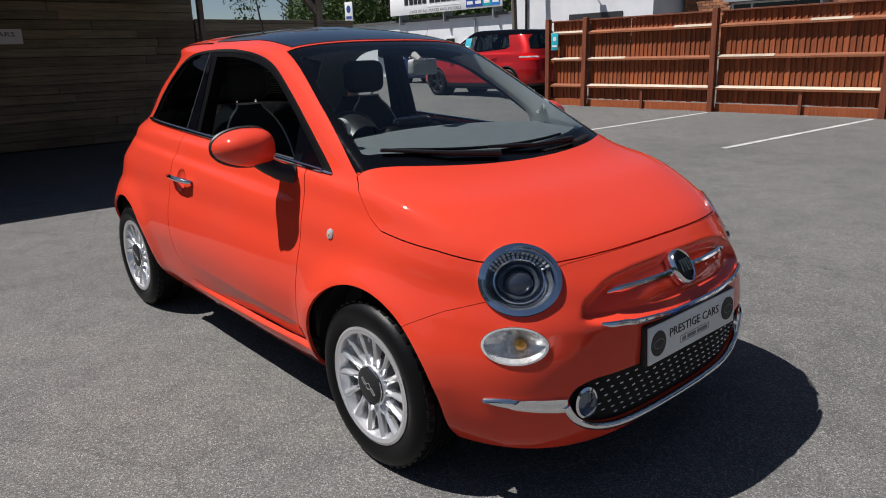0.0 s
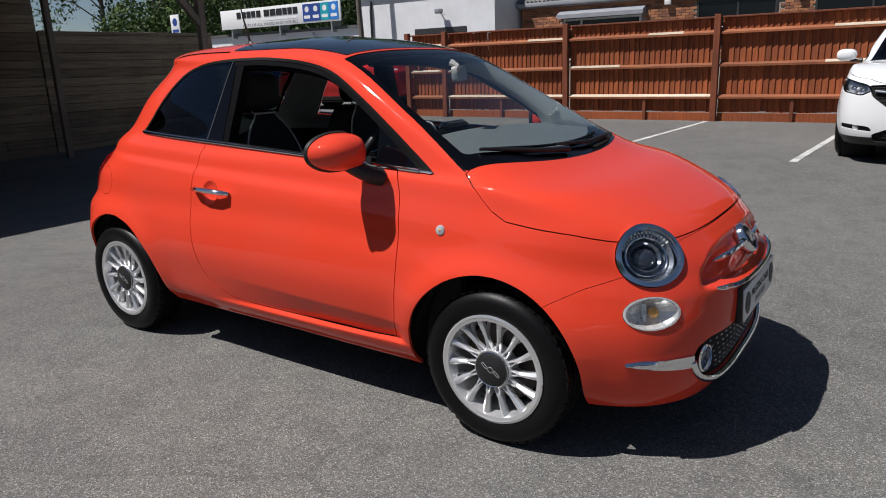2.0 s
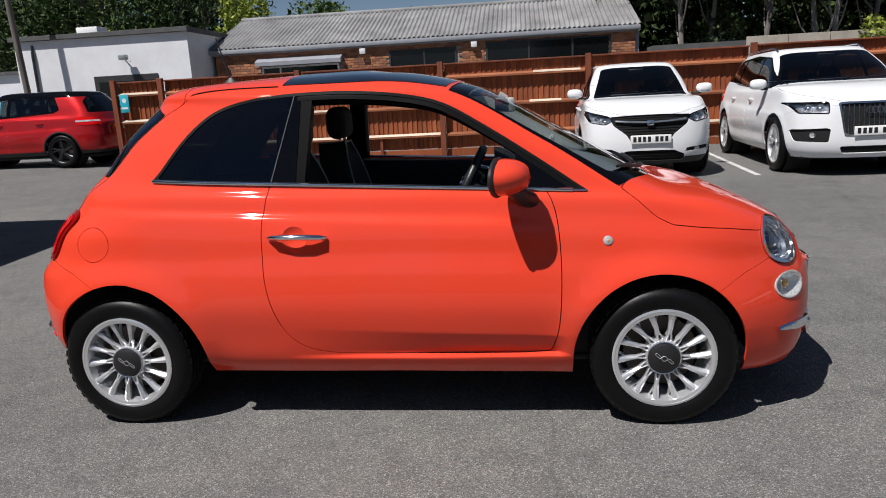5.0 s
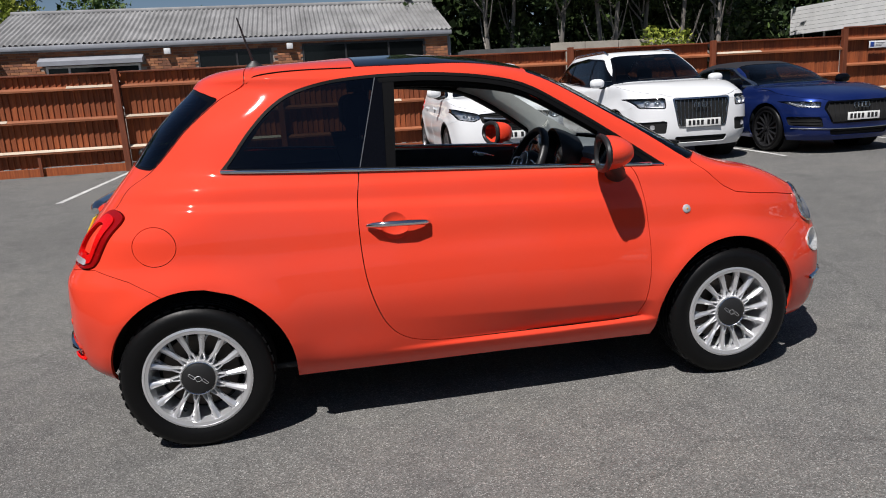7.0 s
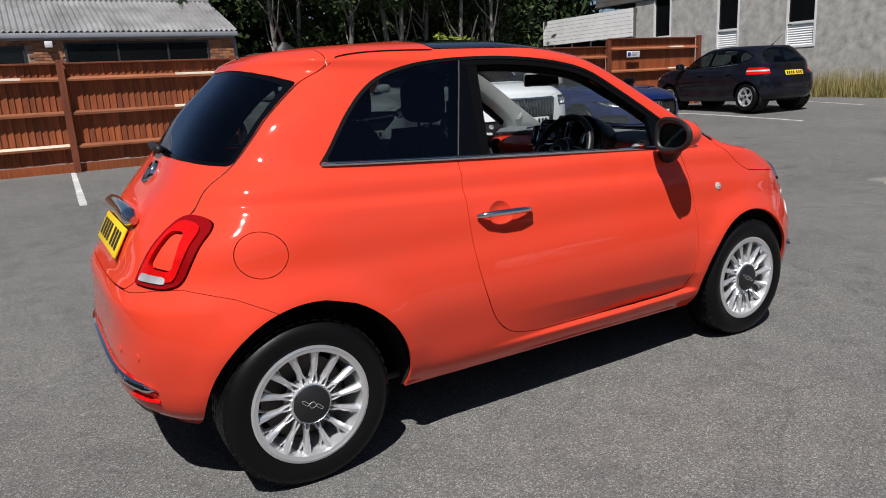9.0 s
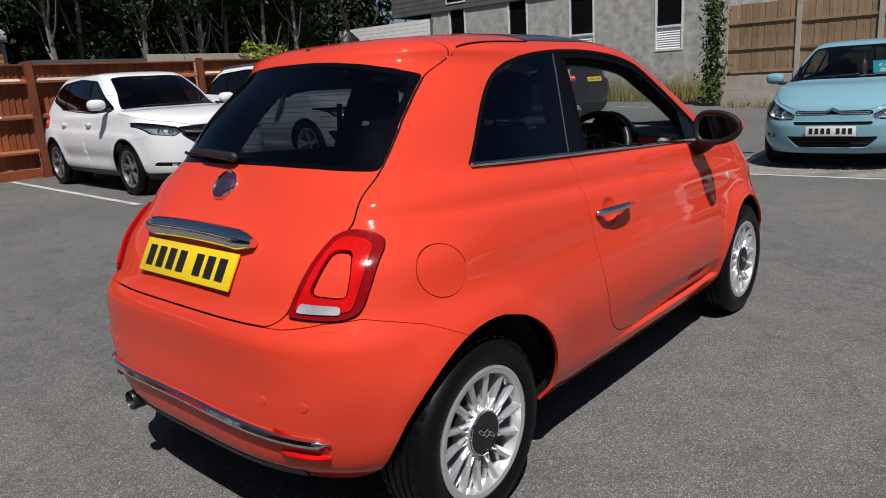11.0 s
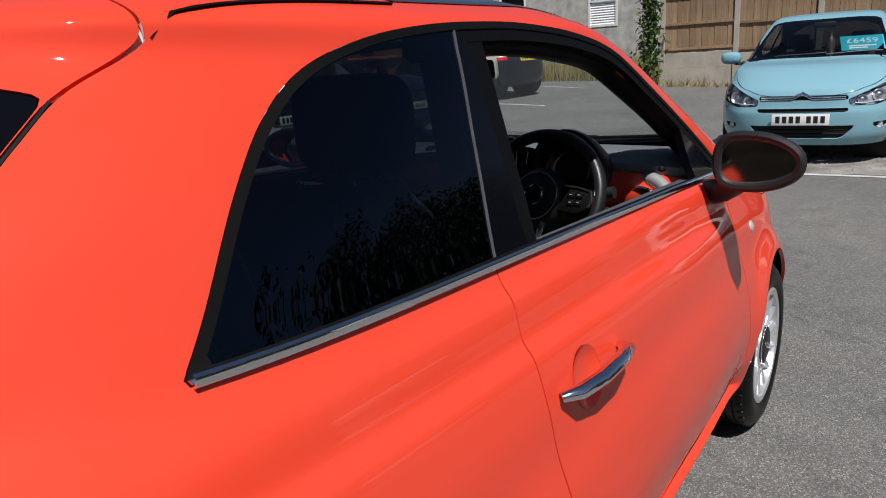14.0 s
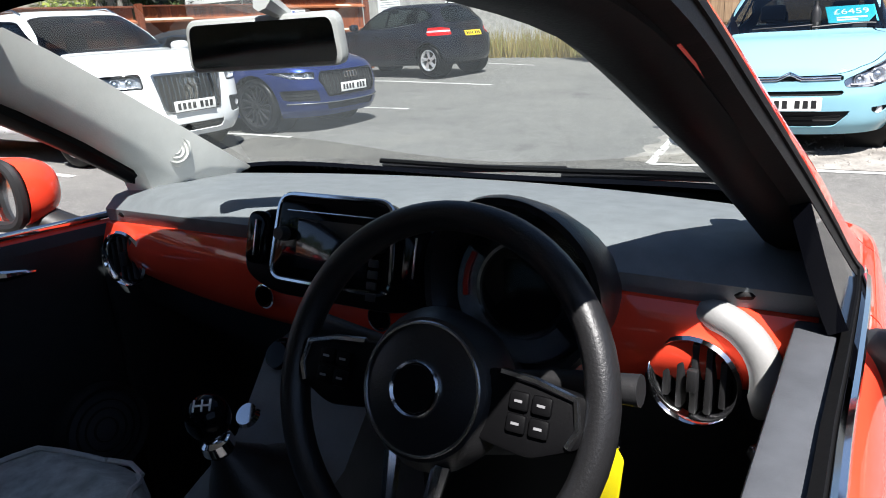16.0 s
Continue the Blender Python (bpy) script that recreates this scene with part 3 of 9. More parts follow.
def ground_z(x, y):
    """The yard's fall: level round the coral car, rising gently to the fence and to the far end."""
    return 0.12 * step((y - 0.9) / 5.6) + 0.02 * step((x - 2.6) / 3.6) + 0.08 * step((x - 9.5) / 5) + 0.14 * step((x - 9.5) / 4) * step((y - 4) / 5) + 0.10 * step((-x - 7.5) / 3.5) * step((y - 7) / 4)


# ---- the yard ----
def sheet_ground():
    bm = bmesh.new()
    xs = sorted(set([-400, -150, -70] + list(np.arange(-40, 41, 1.0)) + [70, 150, 400]))
    rows_ = [[bm.verts.new((x, y, ground_z(x, y))) for y in xs] for x in xs]
    grid_faces(bm, rows_)
    bmesh.ops.recalc_face_normals(bm, faces=bm.faces)
    return tagged(part("ground", bm, M["asphalt"]), "worn grey asphalt yard with pale aggregate", "ground", kind="structure")


ground = sheet_ground()


def stripe(x0, y0, x1, y1, w=0.085):
    """A painted bay line lying 4 mm proud, following the ground, with ragged edges."""
    bm = bmesh.new()
    a, b = Vector((x0, y0, 0)), Vector((x1, y1, 0))
    d = (b - a).normalized()
    s_ = Vector((-d.y, d.x, 0))
    n = max(6, int((b - a).length / 0.12))
    rows_ = []
    for i in range(n + 1):
        p = a.lerp(b, i / n)
        q = [p + s_ * (w / 2 + random.uniform(-0.007, 0.004)), p - s_ * (w / 2 + random.uniform(-0.007, 0.004))]
        rows_.append([bm.verts.new((v.x, v.y, ground_z(v.x, v.y) + 0.005)) for v in q])
    grid_faces(bm, rows_)
    bmesh.ops.recalc_face_normals(bm, faces=bm.faces)
    return tagged(part("bay_line", bm, M["line_paint"]), "worn white painted bay line on the asphalt", "road marking", "bay lines", "structure")


for x0, y0, x1, y1 in ((-3.95, 6.65, -3.95, 10.9), (-1.30, 6.4, -1.10, 11.0), (1.12, 6.1, 1.36, 11.0), (3.70, 6.1, 4.0, 11.0), (6.16, 5.45, 6.5, 11.0), (8.84, 5.5, 9.3, 11.0), (11.85, 5.6, 12.35, 10.3), (15.6, 6.4, 16.6, 10.0), (6.02, 1.0, 6.02, -5.0), (6.02, 1.0, 9.8, 1.35)):
    stripe(x0, y0, x1, y1)

# pale stony strip under the pale blue car
bm = bmesh.new()
rows_ = [[bm.verts.new((6.10 + 3.9 * i / 24, 1.25 - 6.5 * j / 30 + 0.06 * math.sin(i * 1.7), ground_z(6.1 + 3.9 * i / 24, 1.25 - 6.5 * j / 30) + 0.003)) for j in range(31)] for i in range(25)]
grid_faces(bm, rows_)
bmesh.ops.recalc_face_normals(bm, faces=bm.faces)
tagged(part("gravel_strip", bm, M["gravel"]), "pale stony strip of broken surface", "gravel", kind="structure")
verts, faces = [], []
for _ in range(2600):
    x, y = random.uniform(6.12, 9.8), random.uniform(-4.8, 1.2)
    r = random.uniform(0.008, 0.026)
    z = ground_z(x, y) + 0.004
    k = len(verts)
    a = random.uniform(0, 6.3)
    verts += [(x + r * math.cos(a + t), y + r * math.sin(a + t) * 0.8, z) for t in (0, 1.57, 3.14, 4.71)] + [(x, y, z + r * 0.7)]
    faces += [(k, k + 1, k + 4), (k + 1, k + 2, k + 4), (k + 2, k + 3, k + 4), (k + 3, k, k + 4)]
me = bpy.data.meshes.new("loose_stones")
me.from_pydata(verts, [], faces)
me.materials.append(M["gravel"])
tagged(new("loose_stones", me), "loose pale stones on the strip", "gravel", kind="stuff")


# ---- closeboard fence along the far side ----
FENCE_Y = 11.15


def fence_bays():
    fence = thing("fence", "red-brown stained closeboard fence, rail tops painted pale as sunlit", "fence", kind="structure")
    board = extrude_outline([(-0.062, -0.003), (0.058, -0.012), (0.062, -0.010), (0.062, 0.011), (-0.062, 0.003)], 1.70, "Z")
    me = bpy.data.meshes.new("board")
    board.normal_update()
    board.to_mesh(me)
    board.free()
    me.materials.append(M["fence_board"])
    posts = [-8.15, -7.1, -4.02, -1.01, 1.97, 5.13, 8.50, 11.90, 15.44]
    bm = box(-0.055, 0.055, -0.055, 0.055, 0, 1.98, 0.006)
    post = bpy.data.meshes.new("fence_post")
    bm.normal_update()
    bm.to_mesh(post)
    bm.free()
    post.materials.append(M["fence_post"])
    for i, x in enumerate(posts):
        ob = new("fence_post", post)
        ob.parent = fence
        ob.matrix_basis = Matrix.Translation((x, FENCE_Y - 0.03, ground_z(x, FENCE_Y) - 0.05)) @ Matrix.Rotation(radians(random.uniform(-0.7, 0.7)), 4, "Y")
        if i + 1 < len(posts):
            a, b = x + 0.056, posts[i + 1] - 0.056
            z0 = ground_z((a + b) / 2, FENCE_Y)
            n = max(1, int(round((b - a) / 0.105)))
            for j in range(n):
                ob = new("board", me)
                ob.parent = fence
                xx = a + (b - a) * (j + 0.5) / n
                ob.matrix_basis = Matrix.Translation((xx, FENCE_Y + 0.080 + random.uniform(-0.003, 0.003), z0 + 0.17 + random.uniform(-0.012, 0.012))) @ Matrix.Rotation(radians(random.uniform(-0.5, 0.5)), 4, "Y") @ Matrix.Rotation(radians(-8), 4, "Z")
            sag = random.uniform(-0.015, 0.015)
            for h in (0.42, 1.00, 1.58):
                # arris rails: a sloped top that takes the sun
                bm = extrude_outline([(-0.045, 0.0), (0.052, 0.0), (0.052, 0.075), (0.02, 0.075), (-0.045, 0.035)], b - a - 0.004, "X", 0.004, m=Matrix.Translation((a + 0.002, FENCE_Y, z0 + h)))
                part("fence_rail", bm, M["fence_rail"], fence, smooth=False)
                # pale strips paint sunlight onto stretches of the rail tops
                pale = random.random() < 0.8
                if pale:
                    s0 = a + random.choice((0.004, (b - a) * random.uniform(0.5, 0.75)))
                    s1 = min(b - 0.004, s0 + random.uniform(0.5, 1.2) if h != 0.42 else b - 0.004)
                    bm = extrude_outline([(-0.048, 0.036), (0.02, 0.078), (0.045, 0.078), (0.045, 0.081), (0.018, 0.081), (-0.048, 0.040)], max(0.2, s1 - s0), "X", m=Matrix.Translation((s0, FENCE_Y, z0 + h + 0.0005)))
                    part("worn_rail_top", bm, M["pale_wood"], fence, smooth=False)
            part("gravel_board", box(a, b, FENCE_Y + 0.03, FENCE_Y + 0.055, z0 - 0.02, z0 + 0.155, 0.004), M["fence_board"], fence, smooth=False)
            part("capping_rail", box(a + 0.002, b - 0.002, FENCE_Y - 0.01, FENCE_Y + 0.12, z0 + 1.862, z0 + 1.895, 0.006), M["fence_post"], fence, smooth=False)
            if b - a > 2:
                xm = (a + b) / 2 + random.uniform(-0.2, 0.2)
                part("fence_strut", box(xm - 0.03, xm + 0.03, FENCE_Y - 0.02, FENCE_Y + 0.03, z0 - 0.02, z0 + 0.42, 0.004), M["fence_post"], fence, smooth=False)
    return fence


# pale canopy ceiling wood, also the painted sunlight on the fence rails
M["pale_wood"] = wood_material("pale wood for ceiling and lit rail tops", (0.46, 0.36, 0.26), (0.70, 0.60, 0.48), along="X", vary=0.2)
fence = fence_bays()
sg = thing("fence_notice", "small white parking notice on the fence", "sign")
sg.matrix_basis = pose(12.76, FENCE_Y - 0.065, 1.82)
part("board", box(-0.24, 0.24, -0.006, 0.006, -0.08, 0.08, 0.002), M["sign_white"], sg)
part("mark", box(-0.21, -0.10, -0.009, -0.005, -0.055, 0.055, 0.002), M["sign_blue"], sg)
for k in range(3):
    part("print_line", box(-0.07, 0.19 - 0.05 * k, -0.009, -0.005, 0.025 - 0.035 * k, 0.043 - 0.035 * k), M["grey_ink"], sg)
sg = thing("fence_notice", "small teal notice with white symbols on the fence", "sign")
sg.matrix_basis = pose(-7.93, FENCE_Y - 0.075, 1.56)
part("board", box(-0.10, 0.10, -0.006, 0.006, -0.19, 0.19, 0.002), M["sticker_teal"], sg)
part("mark", lathe([(0.0, -0.009), (0.05, -0.009), (0.05, -0.005)], 18, "Y", m=Matrix.Translation((0, 0, 0.06))), M["white_ink"], sg)
part("print_line", box(-0.07, 0.07, -0.009, -0.005, -0.12, -0.08), M["white_ink"], sg)


# ---- timber wall and canopy at the near end ----
def timber_wall():
    wall = thing("wall_timber", "tall wall of old dark horizontal timber planks", "wall", kind="structure")
    x = -10.2
    for y0, y1, top in ((-12.0, 3.5, 3.9), (3.52, 7.05, 2.12)):
        part("wall_back", box(x - 0.10, x - 0.045, y0, y1, 0.0, top - 0.02), M["dark_void"], wall, smooth=False)
        z = 0.03
        row = 0
        while z < top - 0.05:
            h = random.uniform(0.135, 0.155)
            cuts = [y0]
            while cuts[-1] < y1 - 0.1:
                cuts.append(min(y1, cuts[-1] + random.uniform(2.2, 3.4)))
            if len(cuts) > 2 and cuts[-1] - cuts[-2] < 0.6:
                cuts.pop(-2)
            for a, b in zip(cuts, cuts[1:]):
                t = random.uniform(-0.008, 0.008)
                bm = box(x - 0.04 + t, x + t, a + 0.003, b - 0.003, z, min(top, z + h) - 0.006, 0.006)
                for v in bm.verts:
                    v.co.z += 0.004 * noise.noise(Vector((0, v.co.y * 1.3, z * 9)))
                part("plank", bm, M["sleeper"], wall, smooth=False)
            z += h
            row += 1
    return wall


timber_wall()
sg = thing("wall_sign", "small white sign with dark lettering on the timber wall", "sign")
sg.matrix_basis = pose(-10.185, 0.30, 1.82, 0, 0, 0)
part("board", box(0, 0.012, -0.85, 0.36, -0.115, 0.115, 0.003), M["sign_white"], sg)
letters("PRESTIGE CARS", 0.10, Matrix.Translation((0.0125, -0.24, 0.03)) @ Matrix.Rotation(radians(90), 4, "Z") @ Matrix.Rotation(radians(90), 4, "X"), M["plate_ink"], sg, width=1.0)
part("print", box(0.011, 0.0145, -0.45, -0.02, -0.07, -0.045), M["grey_ink"], sg)


def canopy():
    c = thing("canopy", "open timber canopy with white fascia on weathered posts", "canopy", kind="structure")
    x0, x1, y0, y1, z = -10.25, -5.50, -12.0, 3.27, 2.62
    part("roof", box(x0, x1 - 0.03, y0, y1 - 0.03, z + 0.10, z + 0.22), M["felt"], c, smooth=False)
    part("fascia", box(x1 - 0.028, x1, y0, y1, z - 0.02, z + 0.42, 0.004), M["render_white"], c, smooth=False)
    part("fascia", box(x0, x1 - 0.03, y1 - 0.028, y1, z - 0.02, z + 0.42, 0.004), M["render_white"], c, smooth=False)
    for i in range(14):
        yy = y0 + 0.3 + i * 1.1
        part("joist", box(x0 + 0.02, x1 - 0.032, yy - 0.03, yy + 0.03, z - 0.05, z + 0.098, 0.004), M["grey_timber"], c, smooth=False)
    for k in range(22):
        xx = x0 + 0.05 + k * 0.228
        part("ceiling_board", box(xx, xx + 0.218, y1 - 1.1, y1 - 0.032, z - 0.075, z - 0.055, 0.003), M["pale_wood"], c, smooth=False)
    for x, y in ((-5.58, 3.30), (-5.58, -1.2), (-5.58, -5.7), (-9.4, 3.30)):
        part("post", box(x - 0.047, x + 0.047, y - 0.047, y + 0.047, ground_z(x, y) - 0.02, z - 0.02, 0.008), M["grey_timber"], c, smooth=False)
    for sgn in (1,):
        part("brace", merge(bmesh.new(), box(-0.038, 0.038, -0.038, 0.038, 0, 0.95, 0.006), Matrix.Translation((-5.60, 3.30, 1.95)) @ Matrix.Rotation(radians(-42), 4, "Y")), M["grey_timber"], c, smooth=False)
        part("brace", merge(bmesh.new(), box(-0.038, 0.038, -0.038, 0.038, 0, 0.95, 0.006), Matrix.Translation((-5.58, 3.28, 1.95)) @ Matrix.Rotation(radians(42), 4, "X")), M["grey_timber"], c, smooth=False)
    part("clamp", box(-5.632, -5.528, 3.248, 3.352, 1.04, 1.12, 0.004), M["black_plastic"], c, smooth=False)
    return c


canopy()
fl = thing("floodlight", "grey floodlight on a bracket at the canopy corner", "lamp")
fl.matrix_basis = pose(-5.27, 3.20, 2.47, 22, 0, 40)
part("housing", box(-0.14, 0.14, -0.05, 0.05, -0.10, 0.10, 0.012), M["metal_grey"], fl)
part("glass", box(-0.12, 0.12, -0.056, -0.049, -0.08, 0.08, 0.003), M["sign_white"], fl)
part("bracket", tube([(-0.15, 0, 0), (-0.17, 0.05, 0.02), (-0.19, 0.08, 0.10)], 0.012, 6), M["black_plastic"], fl)


# ---- buildings beyond the fence ----
def brick_skin(parent, x0, x1, z0, z1, y, holes, name="bricks"):
    """Courses of single bricks, joined, left out where openings are."""
    verts, faces, mats = [], [], []
    bl, bh, j = 0.215, 0.065, 0.010
    z = z0
    row = 0
    while z < z1:
        x = x0 - (bl / 2 if row % 2 else 0)
        while x < x1:
            a, b = max(x, x0), min(x + bl, x1)
            if b - a > 0.03 and not any(h[0] - 0.02 < (a + b) / 2 < h[1] + 0.02 and h[2] - 0.02 < z + bh / 2 < h[3] + 0.02 for h in holes):
                d = random.uniform(0.0, 0.006)
                k = len(verts)
                verts += [(a, y - d, z), (b, y - d, z), (b, y - d, z + bh), (a, y - d, z + bh), (a, y + 0.02, z), (b, y + 0.02, z), (b, y + 0.02, z + bh), (a, y + 0.02, z + bh)]
                faces += [(k, k + 1, k + 2, k + 3), (k + 3, k + 2, k + 6, k + 7), (k, k + 4, k + 5, k + 1), (k, k + 3, k + 7, k + 4), (k + 1, k + 5, k + 6, k + 2)]
                mats += [random.choices((0, 1, 2), (5, 4, 3))[0]] * 5
            x += bl + j
        z += bh + j
        row += 1
    me = bpy.data.meshes.new(name)
    me.from_pydata(verts, [], faces)
    for m in BRICKS:
        me.materials.append(m)
    me.polygons.foreach_set("material_index", mats)
    ob = new(name, me)
    ob.parent = parent
    return tagged(ob, kind="stuff")


def window_unit(parent, x0, x1, z0, z1, y, mullions=(), frame_mat="dark_frame", glass="building_glass", name="window", deep=0.09, bar=0.055):
    """A framed window in a wall that faces the yard (towards -y)."""
    bm = box(x0, x1, y, y + deep, z0, z0 + bar)
    box(x0, x1, y, y + deep, z1 - bar, z1, bm=bm)
    for a in [x0, x1 - bar] + [m - bar / 2 for m in mullions]:
        box(a, a + bar, y + 0.001, y + deep - 0.001, z0 + bar, z1 - bar, bm=bm)
    w = part(name, bm, M[frame_mat], parent, smooth=False)
    edges = [x0] + list(mullions) + [x1]
    for a, b in zip(edges, edges[1:]):
        part("pane", box(a + bar * 0.4, b - bar * 0.4, y + deep * 0.25, y + deep * 0.40, z0 + bar * 0.5, z1 - bar * 0.5), M[glass], w, smooth=False)
    return w


def corrugated(parent, x0, x1, ya, za, yb, zb, pitch=0.146, name="roof_sheet"):
    bm = bmesh.new()
    n = int((x1 - x0) / pitch * 6)
    d = Vector((0, yb - ya, zb - za))
    up = Vector((0, -(zb - za), yb - ya)).normalized()
    rows_ = []
    for t in (0.0, 0.333, 0.334, 0.666, 0.667, 1.0):
        lap = 0.012 if t in (0.334, 0.667) else 0.0
        rows_.append([bm.verts.new(Vector((x0 + (x1 - x0) * i / n, ya, za)) + d * t + up * (0.027 * math.cos(2 * math.pi * i / 6) + (0.012 if t in (0.333, 0.666, 1.0) else 0.0))) for i in range(n + 1)])
    grid_faces(bm, rows_)
    bmesh.ops.recalc_face_normals(bm, faces=bm.faces)
    ob = part(name, bm, M["roof_sheet"], parent, angle=70)
    return ob


def workshop():
    b = thing("workshop", "low brick workshop with corrugated grey roof and dark windows", "building")
    x0, x1, y, y2 = -9.0, 4.05, 18.5, 24.5
    ze = 3.02
    for a_, b_, c_, d_ in ((x0, -7.5, 0.0, ze), (-7.5, -5.0, 0.0, 1.3), (-7.5, -5.0, 2.55, ze), (-5.0, -3.4, 0.0, ze), (-3.4, -1.3, 0.0, 1.5), (-3.4, -1.3, 2.82, ze), (-1.3, -0.40, 0.0, ze), (-0.40, 3.33, 0.0, 1.5), (-0.40, 3.33, 2.90, ze), (3.33, x1, 0.0, ze)):
        part("wall", box(a_, b_, y + 0.02, y + 0.30, c_, d_), M["mortar"], b, smooth=False)
    part("wall", box(x1 - 0.28, x1, y + 0.302, y2, 0.0, ze), M["mortar"], b, smooth=False)
    part("wall", box(x0, x0 + 0.28, y + 0.302, y2, 0.0, ze), M["mortar"], b, smooth=False)
    part("wall", box(x0 + 0.285, x1 - 0.285, y2 - 0.28, y2, 0.0, ze), M["mortar"], b, smooth=False)
    holes = [(-7.6, -4.9, 1.2, 2.72), (-3.45, -1.25, 1.5, 2.82), (-0.42, 3.35, 1.5, 2.90)]
    brick_skin(b, x0, x1, 1.25, ze - 0.02, y, holes)
    window_unit(b, -7.5, -5.0, 1.3, 2.55, y - 0.02, (-6.9,), "white_frame")
    window_unit(b, -3.4, -1.3, 1.5, 2.82, y - 0.02, (-2.3,))
    window_unit(b, -0.40, 3.33, 1.5, 2.90, y - 0.02, (0.9, 2.2))
    part("window_hood", extrude_outline([(y - 0.30, 2.56), (y + 0.02, 2.62), (y + 0.02, 2.82), (y - 0.30, 2.68)], 2.75, "X", m=Matrix.Translation((-7.62, 0, 0))), M["gutter"], b, smooth=False)
    part("gutter", box(x0 - 0.15, x1 + 0.12, y - 0.16, y - 0.04, ze - 0.03, ze + 0.10, 0.02), M["gutter"], b)
    part("fascia", box(x0 - 0.1, x1 + 0.05, y - 0.035, y - 0.006, ze - 0.07, ze + 0.14), M["gutter"], b, smooth=False)
    corrugated(b, x0 - 0.15, x1 + 0.15, y - 0.14, ze + 0.13, (y + y2) / 2, ze + 1.30)
    corrugated(b, x0 - 0.15, x1 + 0.15, y2 + 0.14, ze + 0.13, (y + y2) / 2, ze + 1.30)
    for xg in (x0, x1 - 0.28):
        part("gable", extrude_outline([(y + 0.02, ze + 0.002), (y2, ze + 0.002), ((y + y2) / 2, ze + 1.16)], 0.28, "X", m=Matrix.Translation((xg, 0, 0))), BRICKS[0], b, smooth=False)
    part("ridge", tube([(x0 - 0.16, (y + y2) / 2, ze + 1.31), (x1 + 0.16, (y + y2) / 2, ze + 1.31)], 0.09, 10), M["roof_sheet"], b)
    for xx in (-4.2, -0.75):
        l = part("wall_lamp", box(xx - 0.09, xx + 0.09, y - 0.16, y - 0.01, 2.76, 2.92, 0.01), M["white_frame"], b)
    part("cable", tube([(-7.6, y - 0.08, 2.30), (-6.0, y - 0.1, 2.08), (-4.0, y - 0.1, 2.02), (-2.0, y - 0.1, 2.10), (0.4, y - 0.08, 2.28)], 0.012, 5), M["white_frame"], b)
    part("vent_box", box(x1 + 0.02, x1 + 0.12, y + 0.1, y + 0.75, 2.25, 2.95, 0.01), M["gutter"], b)
    return b


workshop()
bm = box(4.4, 7.4, 17.6, 20.0, 0, 2.45)
sh = part("lean_to", bm, M["felt"], None, smooth=False)
tagged(sh, "low dark lean-to with felt roof beyond the fence", "shed")


def white_shed():
    b = thing("white_building", "flat-roofed white rendered building with dark roof edge", "building")
    x0, x1, y, z = -14.7, -9.15, 17.0, 3.62
    part("wall", box(x0, x1, y, y + 6, 0, z), M["render_white"], b, smooth=False)
    part("roof", box(x0 - 0.1, x1 + 0.08, y - 0.12, y + 6.1, z + 0.002, z + 0.14, 0.01), M["felt"], b, smooth=False)
    part("doorway", box(-12.25, -10.2, y - 0.03, y - 0.002, 0.1, 2.48), M["dark_frame"], b, smooth=False)
    part("doorway_glass", box(-12.1, -10.35, y - 0.045, y - 0.031, 0.2, 2.30), M["building_glass"], b, smooth=False)
    part("drain_pipe", tube([(-14.1, y - 0.06, 0), (-14.1, y - 0.06, 3.2), (-14.1, y - 0.02, 3.5)], 0.04, 8), M["black_plastic"], b)
    lampp = part("wall_lamp", tube([(-11.2, y - 0.01, 2.95), (-11.05, y - 0.22, 2.98), (-10.85, y - 0.30, 2.85)], 0.02, 6), M["metal_grey"], b)
    part("lamp_head", box(-11.2, -10.98, y - 0.35, y - 0.15, 2.9, 3.05, 0.02), M["metal_grey"], lampp)
    part("roof_unit", box(-13.25, -12.55, y + 1.0, y + 1.6, z + 0.142, z + 0.44, 0.02), M["clad_white"], b)
    return b


white_shed()


